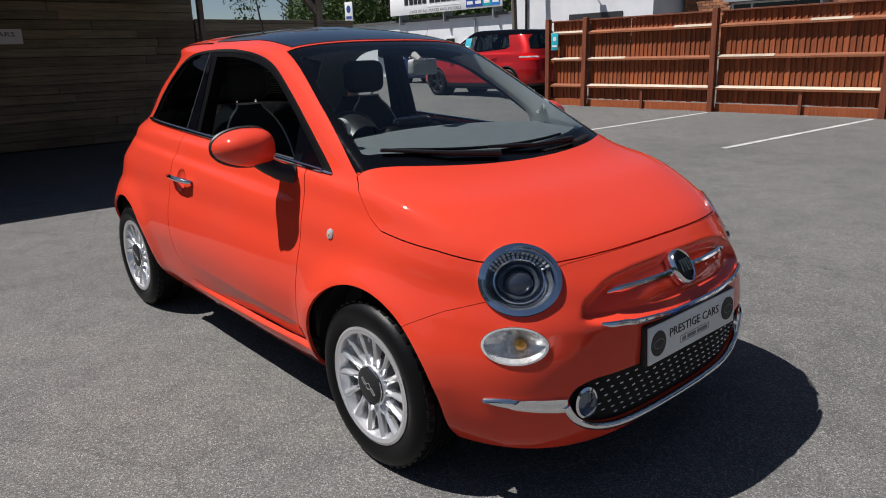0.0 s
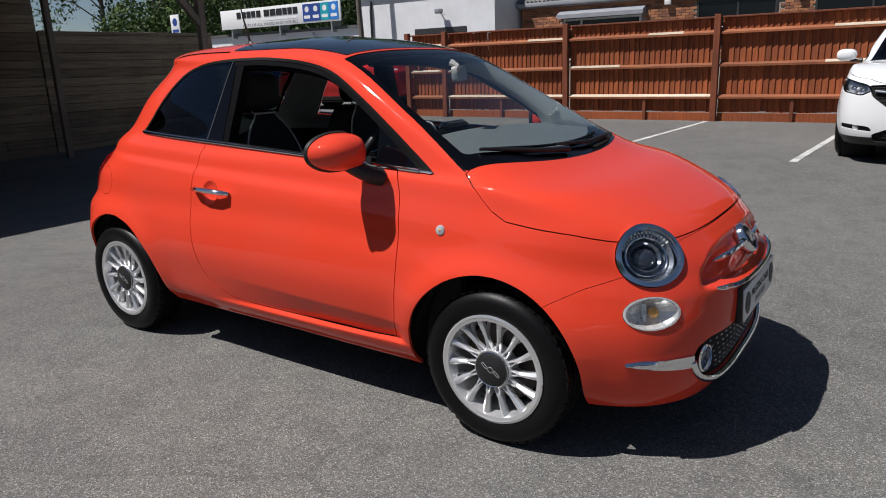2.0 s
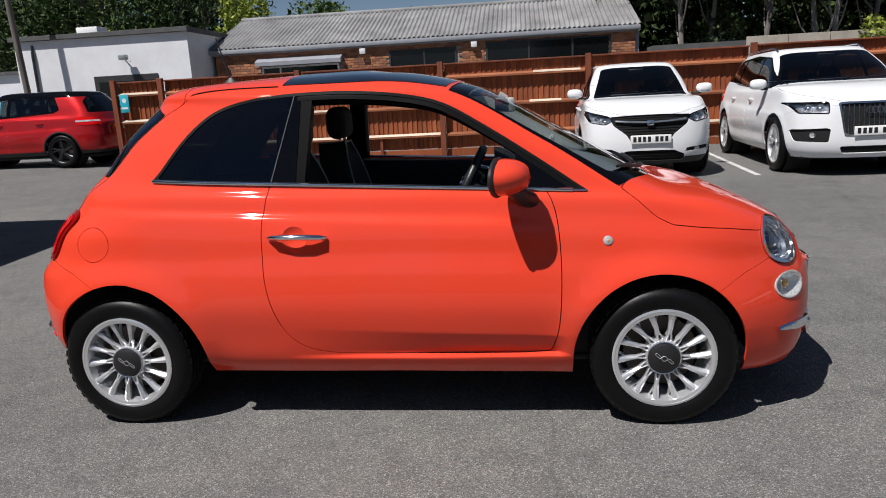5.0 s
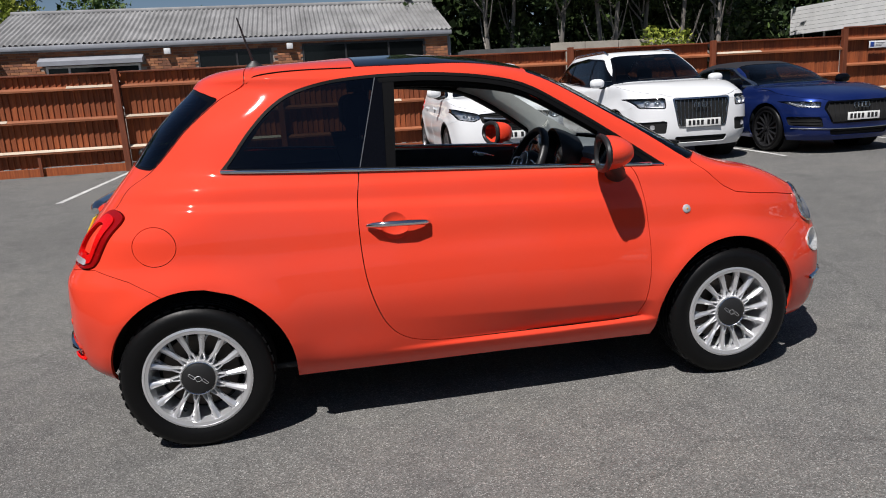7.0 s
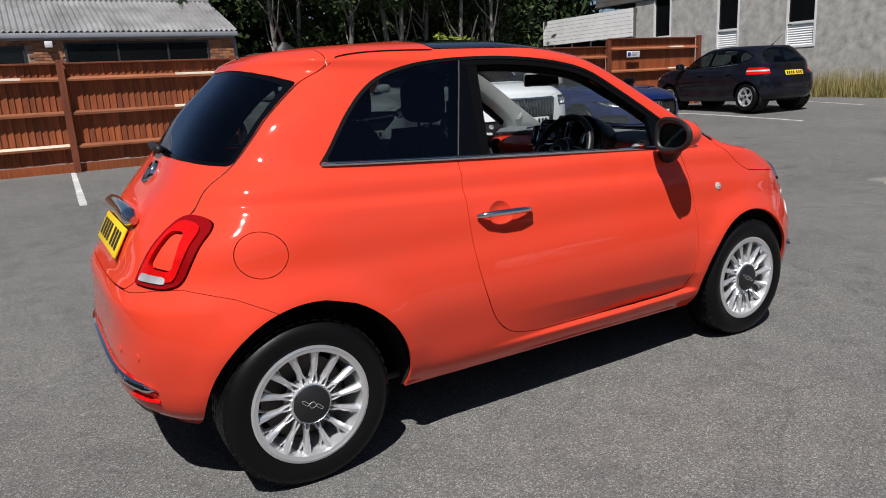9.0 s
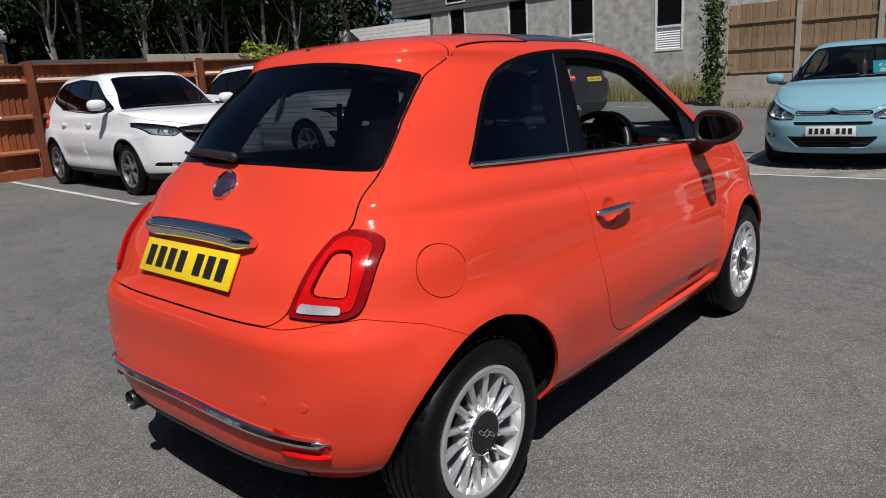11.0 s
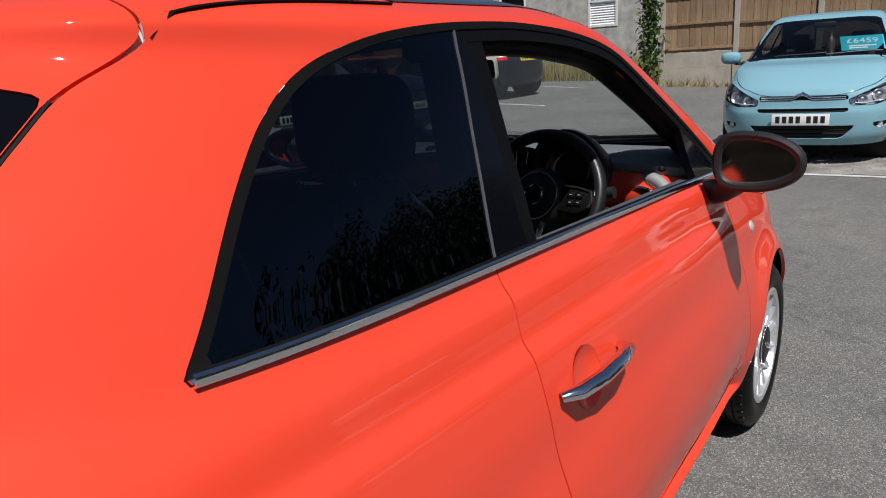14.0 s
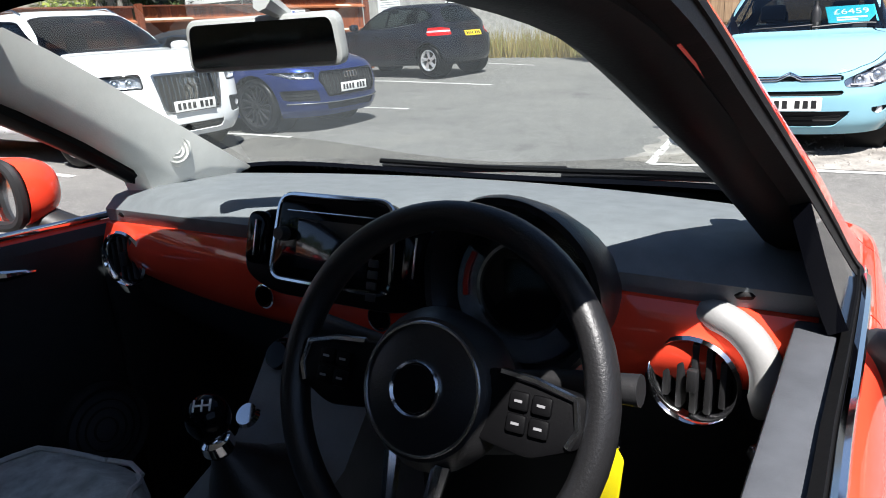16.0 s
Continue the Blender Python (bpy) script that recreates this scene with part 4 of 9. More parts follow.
def showroom():
    b = thing("sign_building", "low white building under a long dealer sign", "building")
    y = 22.2
    part("wall", box(-34, -17.2, y, y + 5, 0, 3.02), M["render_white"], b, smooth=False)
    part("roof", box(-34.1, -17.1, y - 0.15, y + 5.1, 3.022, 3.14), M["felt"], b, smooth=False)
    for x in (-24.2, -21.0, -19.0):
        window_unit(b, x, x + 0.75, 1.45, 2.15, y - 0.03, (), "white_frame", bar=0.06)
    for x in (-22.9, -19.9 - 0.95):
        part("door", box(x, x + 0.85, y - 0.04, y - 0.003, 0.1, 2.05, 0.006), M["white_frame"], b)
    part("awning_pipe", tube([(-22.0, y - 0.08, 2.95), (-22.0, y - 0.08, 2.3), (-21.7, y - 0.08, 2.0), (-21.7, y - 0.08, 0.1)], 0.05, 8), M["gutter"], b)
    s_ = thing("dealer_sign", "long white dealer sign with lettering and blue panels", "sign")
    part("board", box(-28.2, -19.95, 21.84, 21.90, 3.36, 4.28, 0.01), M["sign_white"], s_)
    for i, mt in enumerate(("sign_blue", "sign_blue", "sign_teal", "sign_sky")):
        x = -22.30 + i * 0.56
        p = part("brand_panel", box(x, x + 0.545, 21.825, 21.838, 3.44, 4.20), M[mt], s_)
        part("brand_mark", lathe([(0.0, 21.822), (0.13, 21.822), (0.13, 21.827)], 16, "Y", m=Matrix.Translation((x + 0.27, 0, 3.97))), M["white_ink"], p)
        part("brand_print", box(x + 0.08, x + 0.46, 21.820, 21.826, 3.56, 3.70), M["white_ink"], p)
    for k, (a, w) in enumerate(((-26.95, 0.30), (-26.55, 0.28), (-26.2, 0.28), (-25.86, 0.28), (-25.5, 0.30), (-24.95, 0.36), (-24.52, 0.38), (-24.08, 0.38), (-23.64, 0.28), (-23.3, 0.28), (-22.95, 0.30))):
        part("name_bar", box(a, a + w, 21.820, 21.841, 3.84, 4.14), M["plate_ink"], s_)
    letters("CARS OF ALL MAKES AND MODELS", 0.19, Matrix.Translation((-24.6, 21.835, 3.48)) @ Matrix.Rotation(radians(90), 4, "X"), M["grey_ink"], s_, width=3.9)
    part("sub_line", box(-25.1, -22.7, 21.83, 21.841, 3.64, 3.72), M["sign_white"], s_)
    for x in (-27.5, -24.0, -20.6):
        part("bracket", box(x - 0.04, x + 0.04, 21.89, y + 0.3, 2.90, 3.40), M["metal_grey"], s_, smooth=False)


showroom()
hb = thing("hanging_basket", "round hanging basket of red and green flowers", "flowers")
hb.matrix_basis = pose(-25.2, 21.7, 1.95)
verts, faces = [], []
for _ in range(420):
    d = Vector((random.gauss(0, 1), random.gauss(0, 1), random.gauss(0, 1))).normalized() * random.uniform(0.18, 0.36)
    a, b_ = Vector((random.uniform(-1, 1), random.uniform(-1, 1), random.uniform(-1, 1))) * 0.07, Vector((random.uniform(-1, 1), random.uniform(-1, 1), random.uniform(-1, 1))) * 0.07
    k = len(verts)
    verts += [tuple(d), tuple(d + a), tuple(d + b_)]
    faces.append((k, k + 1, k + 2))
me = bpy.data.meshes.new("blooms")
me.from_pydata(verts, [], faces)
me.materials.append(M["hanging_flowers"])
ob = tagged(new("blooms", me), kind="stuff")
ob.parent = hb
part("basket", lathe([(0.0, -0.30), (0.14, -0.26), (0.22, -0.08), (0.23, 0.0)], 14, "Z"), M["black_plastic"], hb)
part("chain", tube([(0, 0, 0.0), (0, 0.2, 0.8)], 0.012, 5), M["metal_grey"], hb)

pole = thing("telegraph_pole", "leaning grey-brown timber telegraph pole", "pole")
part("pole", tube([(-13.75, 16.1, 0), (-13.95, 16.1, 4.2), (-14.15, 16.1, 8.5)], [0.10, 0.088, 0.07], 10), M["bark"], pole)
fs = thing("forecourt_banner", "small white flag sign with dark blue badge on a post", "sign")
fs.matrix_basis = pose(-30.76, 20.93, ground_z(-30.76, 20.93))
part("post", tube([(0, 0, 0), (0, 0, 3.2)], 0.045, 8), M["metal_grey"], fs)
pn = part("panel", box(-0.36, 0.36, -0.02, 0.02, 3.02, 4.04, 0.006), M["sign_white"], fs)
part("mark", lathe([(0.0, -0.024), (0.20, -0.024), (0.20, -0.019)], 18, "Y", m=Matrix.Translation((0, 0, 3.66))), M["sign_blue"], pn)
part("print", box(-0.26, 0.26, -0.024, -0.019, 3.14, 3.30), M["sign_blue"], pn)


def office():
    """The grey pebbledash block at the far end of the yard, facing -x."""
    b = thing("office_block", "grey pebbledash block with white-framed windows and louvres", "building")
    x, y0, y1 = 20.0, 6.2, 17.9
    wins = [(7.25, 8.2), (10.4, 11.4), (13.15, 14.05), (16.1, 16.95)]
    z0, zl, zg, top = 0.15, 1.85, 2.62, 4.05
    edges = [y0] + [v for w in wins for v in w] + [y1]
    for a, c in zip(edges[::2], edges[1::2]):
        part("wall", box(x, x + 0.3, a, c, z0, top), M["pebbledash"], b, smooth=False)
    for a, c in wins:
        part("wall", box(x, x + 0.3, a, c, z0, zl), M["pebbledash"], b, smooth=False)
        bm = box(x - 0.02, x + 0.10, a, a + 0.06, zl, top)
        box(x - 0.02, x + 0.10, c - 0.06, c, zl, top, bm=bm)
        box(x - 0.019, x + 0.099, a + 0.06, c - 0.06, zg - 0.03, zg + 0.03, bm=bm)
        box(x - 0.019, x + 0.099, a + 0.06, c - 0.06, zl, zl + 0.06, bm=bm)
        w = part("window", bm, M["white_frame"], b, smooth=False)
        part("pane", box(x + 0.05, x + 0.06, a + 0.06, c - 0.06, zg + 0.03, top), M["building_glass"], w, smooth=False)
        for k in range(9):
            zz = zl + 0.07 + k * 0.073
            part("louvre", merge(bmesh.new(), box(-0.008, 0.008, a + 0.06, c - 0.06, -0.034, 0.034), Matrix.Translation((x + 0.04, 0, zz + 0.03)) @ Matrix.Rotation(radians(25), 4, "Y")), M["clad_white"], w, smooth=False)
    part("wall", box(x + 0.302, x + 9, y0, y0 + 0.3, z0, top), M["pebbledash"], b, smooth=False)
    part("upper_wall", box(x - 0.05, x + 9, y0 + 0.4, 20.05, top + 0.002, top + 2.6), M["clad_grey"], b, smooth=False)
    for k in range(14):
        part("clad_board", box(x - 0.075, x - 0.052, y0 + 0.4, 20.05, top + 0.02 + k * 0.185, top + 0.19 + k * 0.185), M["clad_grey"], b, smooth=False)
    for yy in (8.6, 12.4, 16.0):
        w = part("window", box(x - 0.10, x - 0.078, yy, yy + 1.0, top + 0.25, top + 1.5), M["white_frame"], b, smooth=False)
        part("pane", box(x - 0.108, x - 0.101, yy + 0.07, yy + 0.93, top + 0.32, top + 1.43), M["building_glass"], w, smooth=False)
    # the low white-clad wing
    part("wing_wall", box(x + 0.02, x + 0.3, y1 + 0.002, 23.3, z0, 2.35), M["pebbledash"], b, smooth=False)
    part("wing_glass", box(x, x + 0.018, y1 + 0.05, 23.25, 2.352, 2.75), M["building_glass"], b, smooth=False)
    for k in range(5):
        part("wing_mullion", box(x - 0.03, x - 0.002, y1 + 0.1 + k * 1.2, y1 + 0.18 + k * 1.2, 2.352, 2.75), M["white_frame"], b, smooth=False)
    for k in range(7):
        part("wing_board", box(x - 0.25, x - 0.225 + 0.003 * (k % 2), y1 - 0.1, 23.35, 2.76 + k * 0.155, 2.905 + k * 0.155), M["clad_white"], b, smooth=False)
    part("wing_roof", box(x - 0.22, x + 5, y1 - 0.09, 23.35, 3.70, 3.84), M["felt"], b, smooth=False)
    part("wing_back", box(x - 0.215, x - 0.05, y1 - 0.09, 23.35, 2.756, 3.69), M["felt"], b, smooth=False)
    return b


office()


def panel_fence():
    f = thing("panel_fence", "weathered timber panel fence between concrete posts", "fence", kind="structure")
    x = 17.0
    ys = [4.85 - 1.78 * i for i in range(9)]
    bm = box(-0.06, 0.06, -0.06, 0.06, -0.1, 2.75, 0.006)
    bm.normal_update()
    pm = bpy.data.meshes.new("concrete_post")
    bm.to_mesh(pm)
    bm.free()
    pm.materials.append(M["concrete"])
    bm = box(-0.010, 0.010, -0.076, 0.076, 0, 1.80, 0.002, seg=1)
    bm.normal_update()
    me = bpy.data.meshes.new("board")
    bm.to_mesh(me)
    bm.free()
    me.materials.append(M["old_fence"])
    for i, y in enumerate(ys):
        z0 = ground_z(x, y)
        ob = new("concrete_post", pm)
        ob.parent = f
        ob.matrix_basis = Matrix.Translation((x, y, z0))
        if i + 1 < len(ys):
            a, c = ys[i + 1] + 0.062, y - 0.062
            part("gravel_panel", box(x - 0.025, x + 0.025, a, c, z0 - 0.05, z0 + 0.40, 0.004), M["concrete"], f, smooth=False)
            part("gravel_panel", box(x - 0.025, x + 0.025, a, c, z0 + 0.405, z0 + 0.78, 0.004), M["concrete"], f, smooth=False)
            n = 11
            for k in range(n):
                ob = new("board", me)
                ob.parent = f
                ob.matrix_basis = Matrix.Translation((x + 0.004 * (k % 2), a + (c - a) * (k + 0.5) / n, z0 + 0.79 + random.uniform(-0.01, 0.01))) @ Matrix.Rotation(radians(3), 4, "Z")
            for h in (0.85, 1.45, 2.1):
                part("panel_rail", box(x - 0.045, x - 0.016, a, c, z0 + h, z0 + h + 0.06, 0.003), M["old_fence"], f, smooth=False)
    return f


panel_fence()
# added wall, never in view: closes the yard and darkens reflections in the paint
wl = part("wall_south", box(-30, 24, -15.3, -15.0, -0.1, 3.2), M["sleeper"], None, smooth=False)
tagged(wl, "unseen dark wall added to close the yard and darken reflections", "wall", kind="structure")
bm = bmesh.new()
for i in range(4):
    a = 6.3 + i * 1.0
    box(a, a + 0.98, 15.4, 15.48, 0.1, 2.42, 0.006, bm)
pf = part("concrete_wall", bm, M["concrete"], None, smooth=False)
tagged(pf, "low concrete panel wall beyond the fence", "wall", kind="structure")


# ---- trees and plants ----
def foliage(centers, count, leaf, squash=1.0):
    """Many small leaf blades gathered in clumps round the given balls."""
    rng = np.random.default_rng(int(centers[0][0] * 97 + count) % 99991)
    C = np.array([c[:3] for c in centers], float)
    R = np.array([c[3] for c in centers], float)
    pick = rng.choice(len(C), count, p=R ** 2 / (R ** 2).sum())
    d = rng.normal(size=(count, 3))
    d /= np.linalg.norm(d, axis=1)[:, None]
    rad = R[pick] * (0.55 + 0.5 * rng.random(count) ** 0.6)
    P = C[pick] + d * rad[:, None] * np.array((1, 1, squash))
    a = rng.normal(size=(count, 3)) * leaf
    b = rng.normal(size=(count, 3)) * leaf
    V = np.stack([P, P + a, P + a * 0.6 + b, P + b * 0.9 - a * 0.1], 1).reshape(-1, 3)
    F = np.arange(count * 4).reshape(-1, 4)
    return V, F


def tree(x, y, h, spread, leaf_mat="leaf_mid", n=3200, bare=0.25, leaf=0.11, label="broad leafy tree with dark green crown"):
    z0 = ground_z(x, y)
    t = thing("tree", label, "tree", Matrix.Translation((x, y, z0)))
    bm = tube([(0, 0, -0.05), (0.05, 0.02, h * 0.3), (0.0, 0.1, h * 0.6), (0.1, 0.05, h * 0.9)], [0.05 * h ** 0.7, 0.04 * h ** 0.7, 0.025 * h ** 0.7, 0.02], 8)
    centers = []
    for i in range(15):
        a = random.uniform(0, 6.28)
        hh = random.uniform(bare, 0.95)
        r = spread * (1 - 0.55 * abs(hh - 0.5)) * random.uniform(0.35, 0.95)
        p = Vector((r * math.cos(a), r * math.sin(a), h * hh))
        centers.append((*p, random.uniform(0.28, 0.48) * spread))
        tube([(0, 0.05, h * hh * 0.7), p * 0.5 + Vector((0, 0, h * hh * 0.42)), p], [0.06, 0.045, 0.015], 5, bm)
    part("trunk", bm, M["bark"], t)
    V, F = foliage(centers, n, leaf)
    me = bpy.data.meshes.new("crown")
    me.from_pydata(V.tolist(), [], F.tolist())
    me.materials.append(M[leaf_mat])
    ob = new("crown", me)
    ob.parent = t
    return t


random.seed(7)
for x, y, h, s_ in ((-40, 34, 10, 4.5), (-34, 30, 9, 4), (-29, 31, 10.5, 4.5), (-24, 30, 9, 4.2), (-19, 29, 9.5, 4.2), (-14.5, 30, 7.6, 3.6), (-37, 24, 8, 3.5), (-46, 26, 11, 5)):
    tree(x, y, h, s_, "leaf_mid" if random.random() < 0.6 else "leaf_dark", 12000, 0.2, 0.085)
for x, y, h, s_ in ((-9.5, 33, 5.6, 3.0), (-3.5, 36, 5.2, 3.0), (2.0, 37, 4.8, 2.6)):
    tree(x, y, h, s_, "leaf_mid", 8000, 0.2, 0.08)
tree(-11.0, 27.0, 5.6, 1.9, "leaf_lime", 6500, 0.3, 0.065, "small yellow-green tree behind the roofs")
tree(-15.6, 25.0, 4.2, 1.4, "leaf_lime", 3500, 0.3, 0.06, "yellow-green shrub behind the roofs")
# tall evergreens with bare grey trunks behind the fence
for i in range(10):
    x = 5.6 + i * 1.02 + random.uniform(-0.35, 0.35)
    y = 18.6 + random.uniform(-0.6, 1.4)
    h = random.uniform(7.5, 9.5)
    z0 = ground_z(x, y)
    t = thing("evergreen_tree", "tall dark evergreen with bare pale trunk", "tree", Matrix.Translation((x, y, z0)), "evergreen row")
    bm = tube([(0, 0, -0.1), (random.uniform(-0.1, 0.1), 0, 2.0), (random.uniform(-0.25, 0.25), 0.05, 4.2), (0, 0.1, h)], [0.088, 0.078, 0.06, 0.025], 7)
    base = 2.6 if i < 2 or i > 7 else 3.9
    for k in range(5):
        a = random.uniform(0, 6.28)
        zz = random.uniform(1.4, 3.6)
        tube([(0, 0, zz), (0.4 * math.cos(a), 0.4 * math.sin(a), zz + 0.5), (0.7 * math.cos(a), 0.7 * math.sin(a), zz + 1.3)], [0.035, 0.025, 0.012], 5, bm)
    part("trunk", bm, M["pale_bark"], t)
    centers = [(random.uniform(-0.7, 0.7), random.uniform(-0.6, 0.9), random.uniform(base, h), random.uniform(0.6, 1.0)) for _ in range(15)]
    V, F = foliage(centers, 5200, 0.065, 0.8)
    me = bpy.data.meshes.new("crown")
    me.from_pydata(V.tolist(), [], F.tolist())
    me.materials.append(M["leaf_dark"])
    ob = new("crown", me)
    ob.parent = t


def woods(name, x0, x1, y, z0, z1, n, mat, leaf, label, thick=1.2, rag=1.0):
    """A dense far wall of leaves with a ragged top."""
    rng = np.random.default_rng(n)
    x = rng.uniform(x0, x1, n)
    top = z1 + rag * (0.8 * np.sin(x * 0.9) + 0.5 * np.sin(x * 2.3 + 1))
    z = z0 + (top - z0) * rng.random(n) ** 0.85
    P = np.stack([x, y + rng.normal(size=n) * thick, z], 1)
    a, b = rng.normal(size=(n, 3)) * leaf, rng.normal(size=(n, 3)) * leaf
    V = np.stack([P, P + a, P + a * 0.6 + b, P + b * 0.9], 1).reshape(-1, 3)
    me = bpy.data.meshes.new(name)
    me.from_pydata(V.tolist(), [], np.arange(n * 4).reshape(-1, 4).tolist())
    me.materials.append(M[mat])
    return tagged(new(name, me), label, "trees", kind="stuff")


woods("far_woods", -55, -17, 38, 0, 8.0, 42000, "leaf_dark", 0.16, "dense dark woodland far behind the yard", 1.5)
woods("far_woods", 3, 18.2, 23.5, 0, 9.5, 62000, "leaf_dark", 0.13, "dense dark evergreen screen behind the fence", 1.0)
woods("far_woods", 15.5, 27, 28.5, 0, 9.0, 26000, "leaf_dark", 0.17, "dark trees behind the office wing", 1.2)
woods("far_woods", 2, 34, -20, 0, 7.0, 45000, "leaf_dark", 0.10, "dark trees beyond the unseen south wall", 1.2)
woods("ivy", 16.70, 17.05, 5.15, 0.3, 2.7, 1500, "leaf_mid", 0.05, "ivy climbing the fence end", 0.14, 0.3)
woods("lime_shrub", 8.9, 10.3, 15.1, 0.4, 2.62, 2600, "leaf_lime", 0.04, "bright yellow-green shrub beyond the fence", 0.15, 0.12)


def grass(name, x0, x1, y0, y1, n, hmax, label):
    rng = np.random.default_rng(n + 5)
    x, y = rng.uniform(x0, x1, n), rng.uniform(y0, y1, n)
    h = hmax * (0.35 + 0.65 * rng.random(n)) * (0.6 + 0.4 * np.sin(y * 1.7 + x) ** 2)
    z = np.array([ground_z(a, b) for a, b in zip(x, y)])
    ang = rng.uniform(0, 6.28, n)
    w = 0.012
    lean = rng.normal(size=(n, 2)) * 0.12
    A = np.stack([x - w * np.cos(ang), y - w * np.sin(ang), z], 1)
    B = np.stack([x + w * np.cos(ang), y + w * np.sin(ang), z], 1)
    C = np.stack([x + lean[:, 0], y + lean[:, 1], z + h], 1)
    V = np.stack([A, B, C], 1).reshape(-1, 3)
    me = bpy.data.meshes.new(name)
    me.from_pydata(V.tolist(), [], np.arange(n * 3).reshape(-1, 3).tolist())
    me.materials.append(M["dry_grass"])
    return tagged(new(name, me), label, "grass", kind="stuff")


grass("dry_grass", 18.0, 19.9, 5.2, 15.5, 7000, 1.0, "tall dry grass along the block")
grass("dry_grass", 16.4, 16.95, -6.0, 4.8, 900, 0.35, "dry weeds at the fence foot")


# ---- wheels and plates ----
def wheel(parent, x, y, z, r, width, rim_r, style="multi", finish=None, cap=None):
    """A tyre on an alloy rim; y is the middle of the tyre, and the face looks away from the car's middle line."""
    side = 1 if y > 0 else -1
    w = new("wheel")
    w.parent = parent
    w.matrix_basis = pose(x, y, z, 0, 0, 180 if side > 0 else 0)
    h = width / 2
    wall = r - rim_r
    prof = [(rim_r, h * 0.80), (rim_r + wall * 0.25, h * 0.98), (rim_r + wall * 0.6, h), (r - 0.018, h * 0.90), (r - 0.004, h * 0.72)]
    for k in (0.42, 0.12, -0.18, -0.48):
        prof += [(r, h * (k + 0.10)), (r - 0.006, h * (k + 0.08)), (r - 0.006, h * (k + 0.02)), (r, h * k)]
    prof += [(r - 0.004, -h * 0.72), (r - 0.018, -h * 0.90), (rim_r + wall * 0.62, -h * 1.0), (rim_r + wall * 0.45, -h * 1.01), (rim_r + wall * 0.25, -h * 0.98), (rim_r + 0.004, -h * 0.86), (rim_r - 0.004, -h * 0.80)]
    tread = lathe(prof, 56, closed=True)
    if style == "multi":
        for i in range(44):
            for k, (e0, e1) in enumerate(((-0.76, -0.50), (0.55, 0.76))):
                a = 2 * math.pi * (i + 0.5 * k) / 44
                box(r - 0.012, r - 0.0008, h * e0, h * e1, -0.0135, 0.0135, 0.001, tread, m=Matrix.Rotation(a, 4, "Y"))
    part("tyre", tread, M["rubber"], w)
    fin = finish or M["alloy"]
    f = -h * 0.86
    bm = lathe([(rim_r + 0.006, f + 0.002), (rim_r + 0.007, f - 0.006), (rim_r - 0.002, f - 0.009), (rim_r - 0.012, f - 0.002), (rim_r - 0.018, f + 0.02), (rim_r - 0.03, h * 0.7), (rim_r - 0.034, h * 0.7), (rim_r - 0.022, f + 0.03)], 56, closed=True)
    if style == "multi":
        for i in range(14):
            a = 2 * math.pi * i / 14
            blade(bm, a, a + 0.07, 0.098, rim_r - 0.006, (0.0075, 0.0140), f + 0.006, f - 0.003, 0.022)
            for q in (-1, 1):
                blade(bm, a + 0.15 * q - 0.06, a + 0.02 * q, 0.060, 0.108, (0.0045, 0.0055), f + 0.010, f + 0.005, 0.020)
            blade(bm, a + 0.10, a - 0.10, 0.090, rim_r - 0.014, (0.0035, 0.0055), f + 0.018, f + 0.024, 0.016)
        bm = lathe([(0.0, f + 0.006), (0.070, f + 0.004), (0.078, f + 0.02), (0.078, f + 0.06)], 32, bm=bm)
        bm = lathe([(rim_r - 0.004, f - 0.008), (rim_r - 0.016, f - 0.006), (rim_r - 0.020, f + 0.010), (rim_r - 0.026, f + 0.030)], 56, bm=bm)
    elif style == "five":
        for i in range(5):
            a = 2 * math.pi * i / 5 + 0.3
            blade(bm, a, a + 0.10, 0.03, rim_r - 0.01, (0.026, 0.020), f + 0.012, f + 0.002, 0.03)
            blade(bm, a + 0.16, a + 0.42, 0.05, rim_r - 0.01, (0.016, 0.013), f + 0.016, f + 0.004, 0.03)
        bm = lathe([(0.0, f + 0.008), (0.06, f + 0.010), (0.064, f + 0.05)], 24, bm=bm)
    else:
        for i in range(style):
            a = 2 * math.pi * i / style
            blade(bm, a, a + 0.12, 0.03, rim_r - 0.01, (0.014, 0.012), f + 0.012, f + 0.002, 0.03)
        bm = lathe([(0.0, f + 0.008), (0.055, f + 0.010), (0.06, f + 0.05)], 24, bm=bm)
    rim = part("rim", bm, fin, w, angle=35)
    part("brake_disc", lathe([(0.0, h * 0.1), (rim_r * 0.74, h * 0.1), (rim_r * 0.74, h * 0.25), (0.0, h * 0.25)], 28), M["brake"], w)
    # near-black disc closes the wheel's back so the spoke gaps stay dark
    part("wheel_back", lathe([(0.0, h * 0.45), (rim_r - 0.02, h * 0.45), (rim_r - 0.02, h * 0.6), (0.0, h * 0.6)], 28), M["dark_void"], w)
    part("centre_cap", lathe([(0.0, f - 0.008), (0.055, f - 0.007), (0.064, f - 0.001), (0.065, f + 0.012)] if style == "multi" else [(0.0, f), (0.028, f), (0.030, f + 0.01)], 28), cap or M["black_plastic"], rim)
    if style == "multi":
        part("cap_ring", tube([(0.066 * math.cos(t), f - 0.002, 0.066 * math.sin(t)) for t in np.linspace(0, 2 * math.pi, 28, endpoint=False)], 0.0022, 6, closed=True), M["chrome"], rim)
        for q in (1, -1):
            bm = tube([(0.036 * u - 0.012 * q * math.cos(4.7 * u) * 0.4, f - 0.0085, -0.018 * u - q * 0.010 * abs(math.cos(4.7 * u))) for u in np.linspace(-1, 1, 25)], 0.0014, 5)
            part("cap_emblem", bm, M["metal_grey"], rim)
    return w


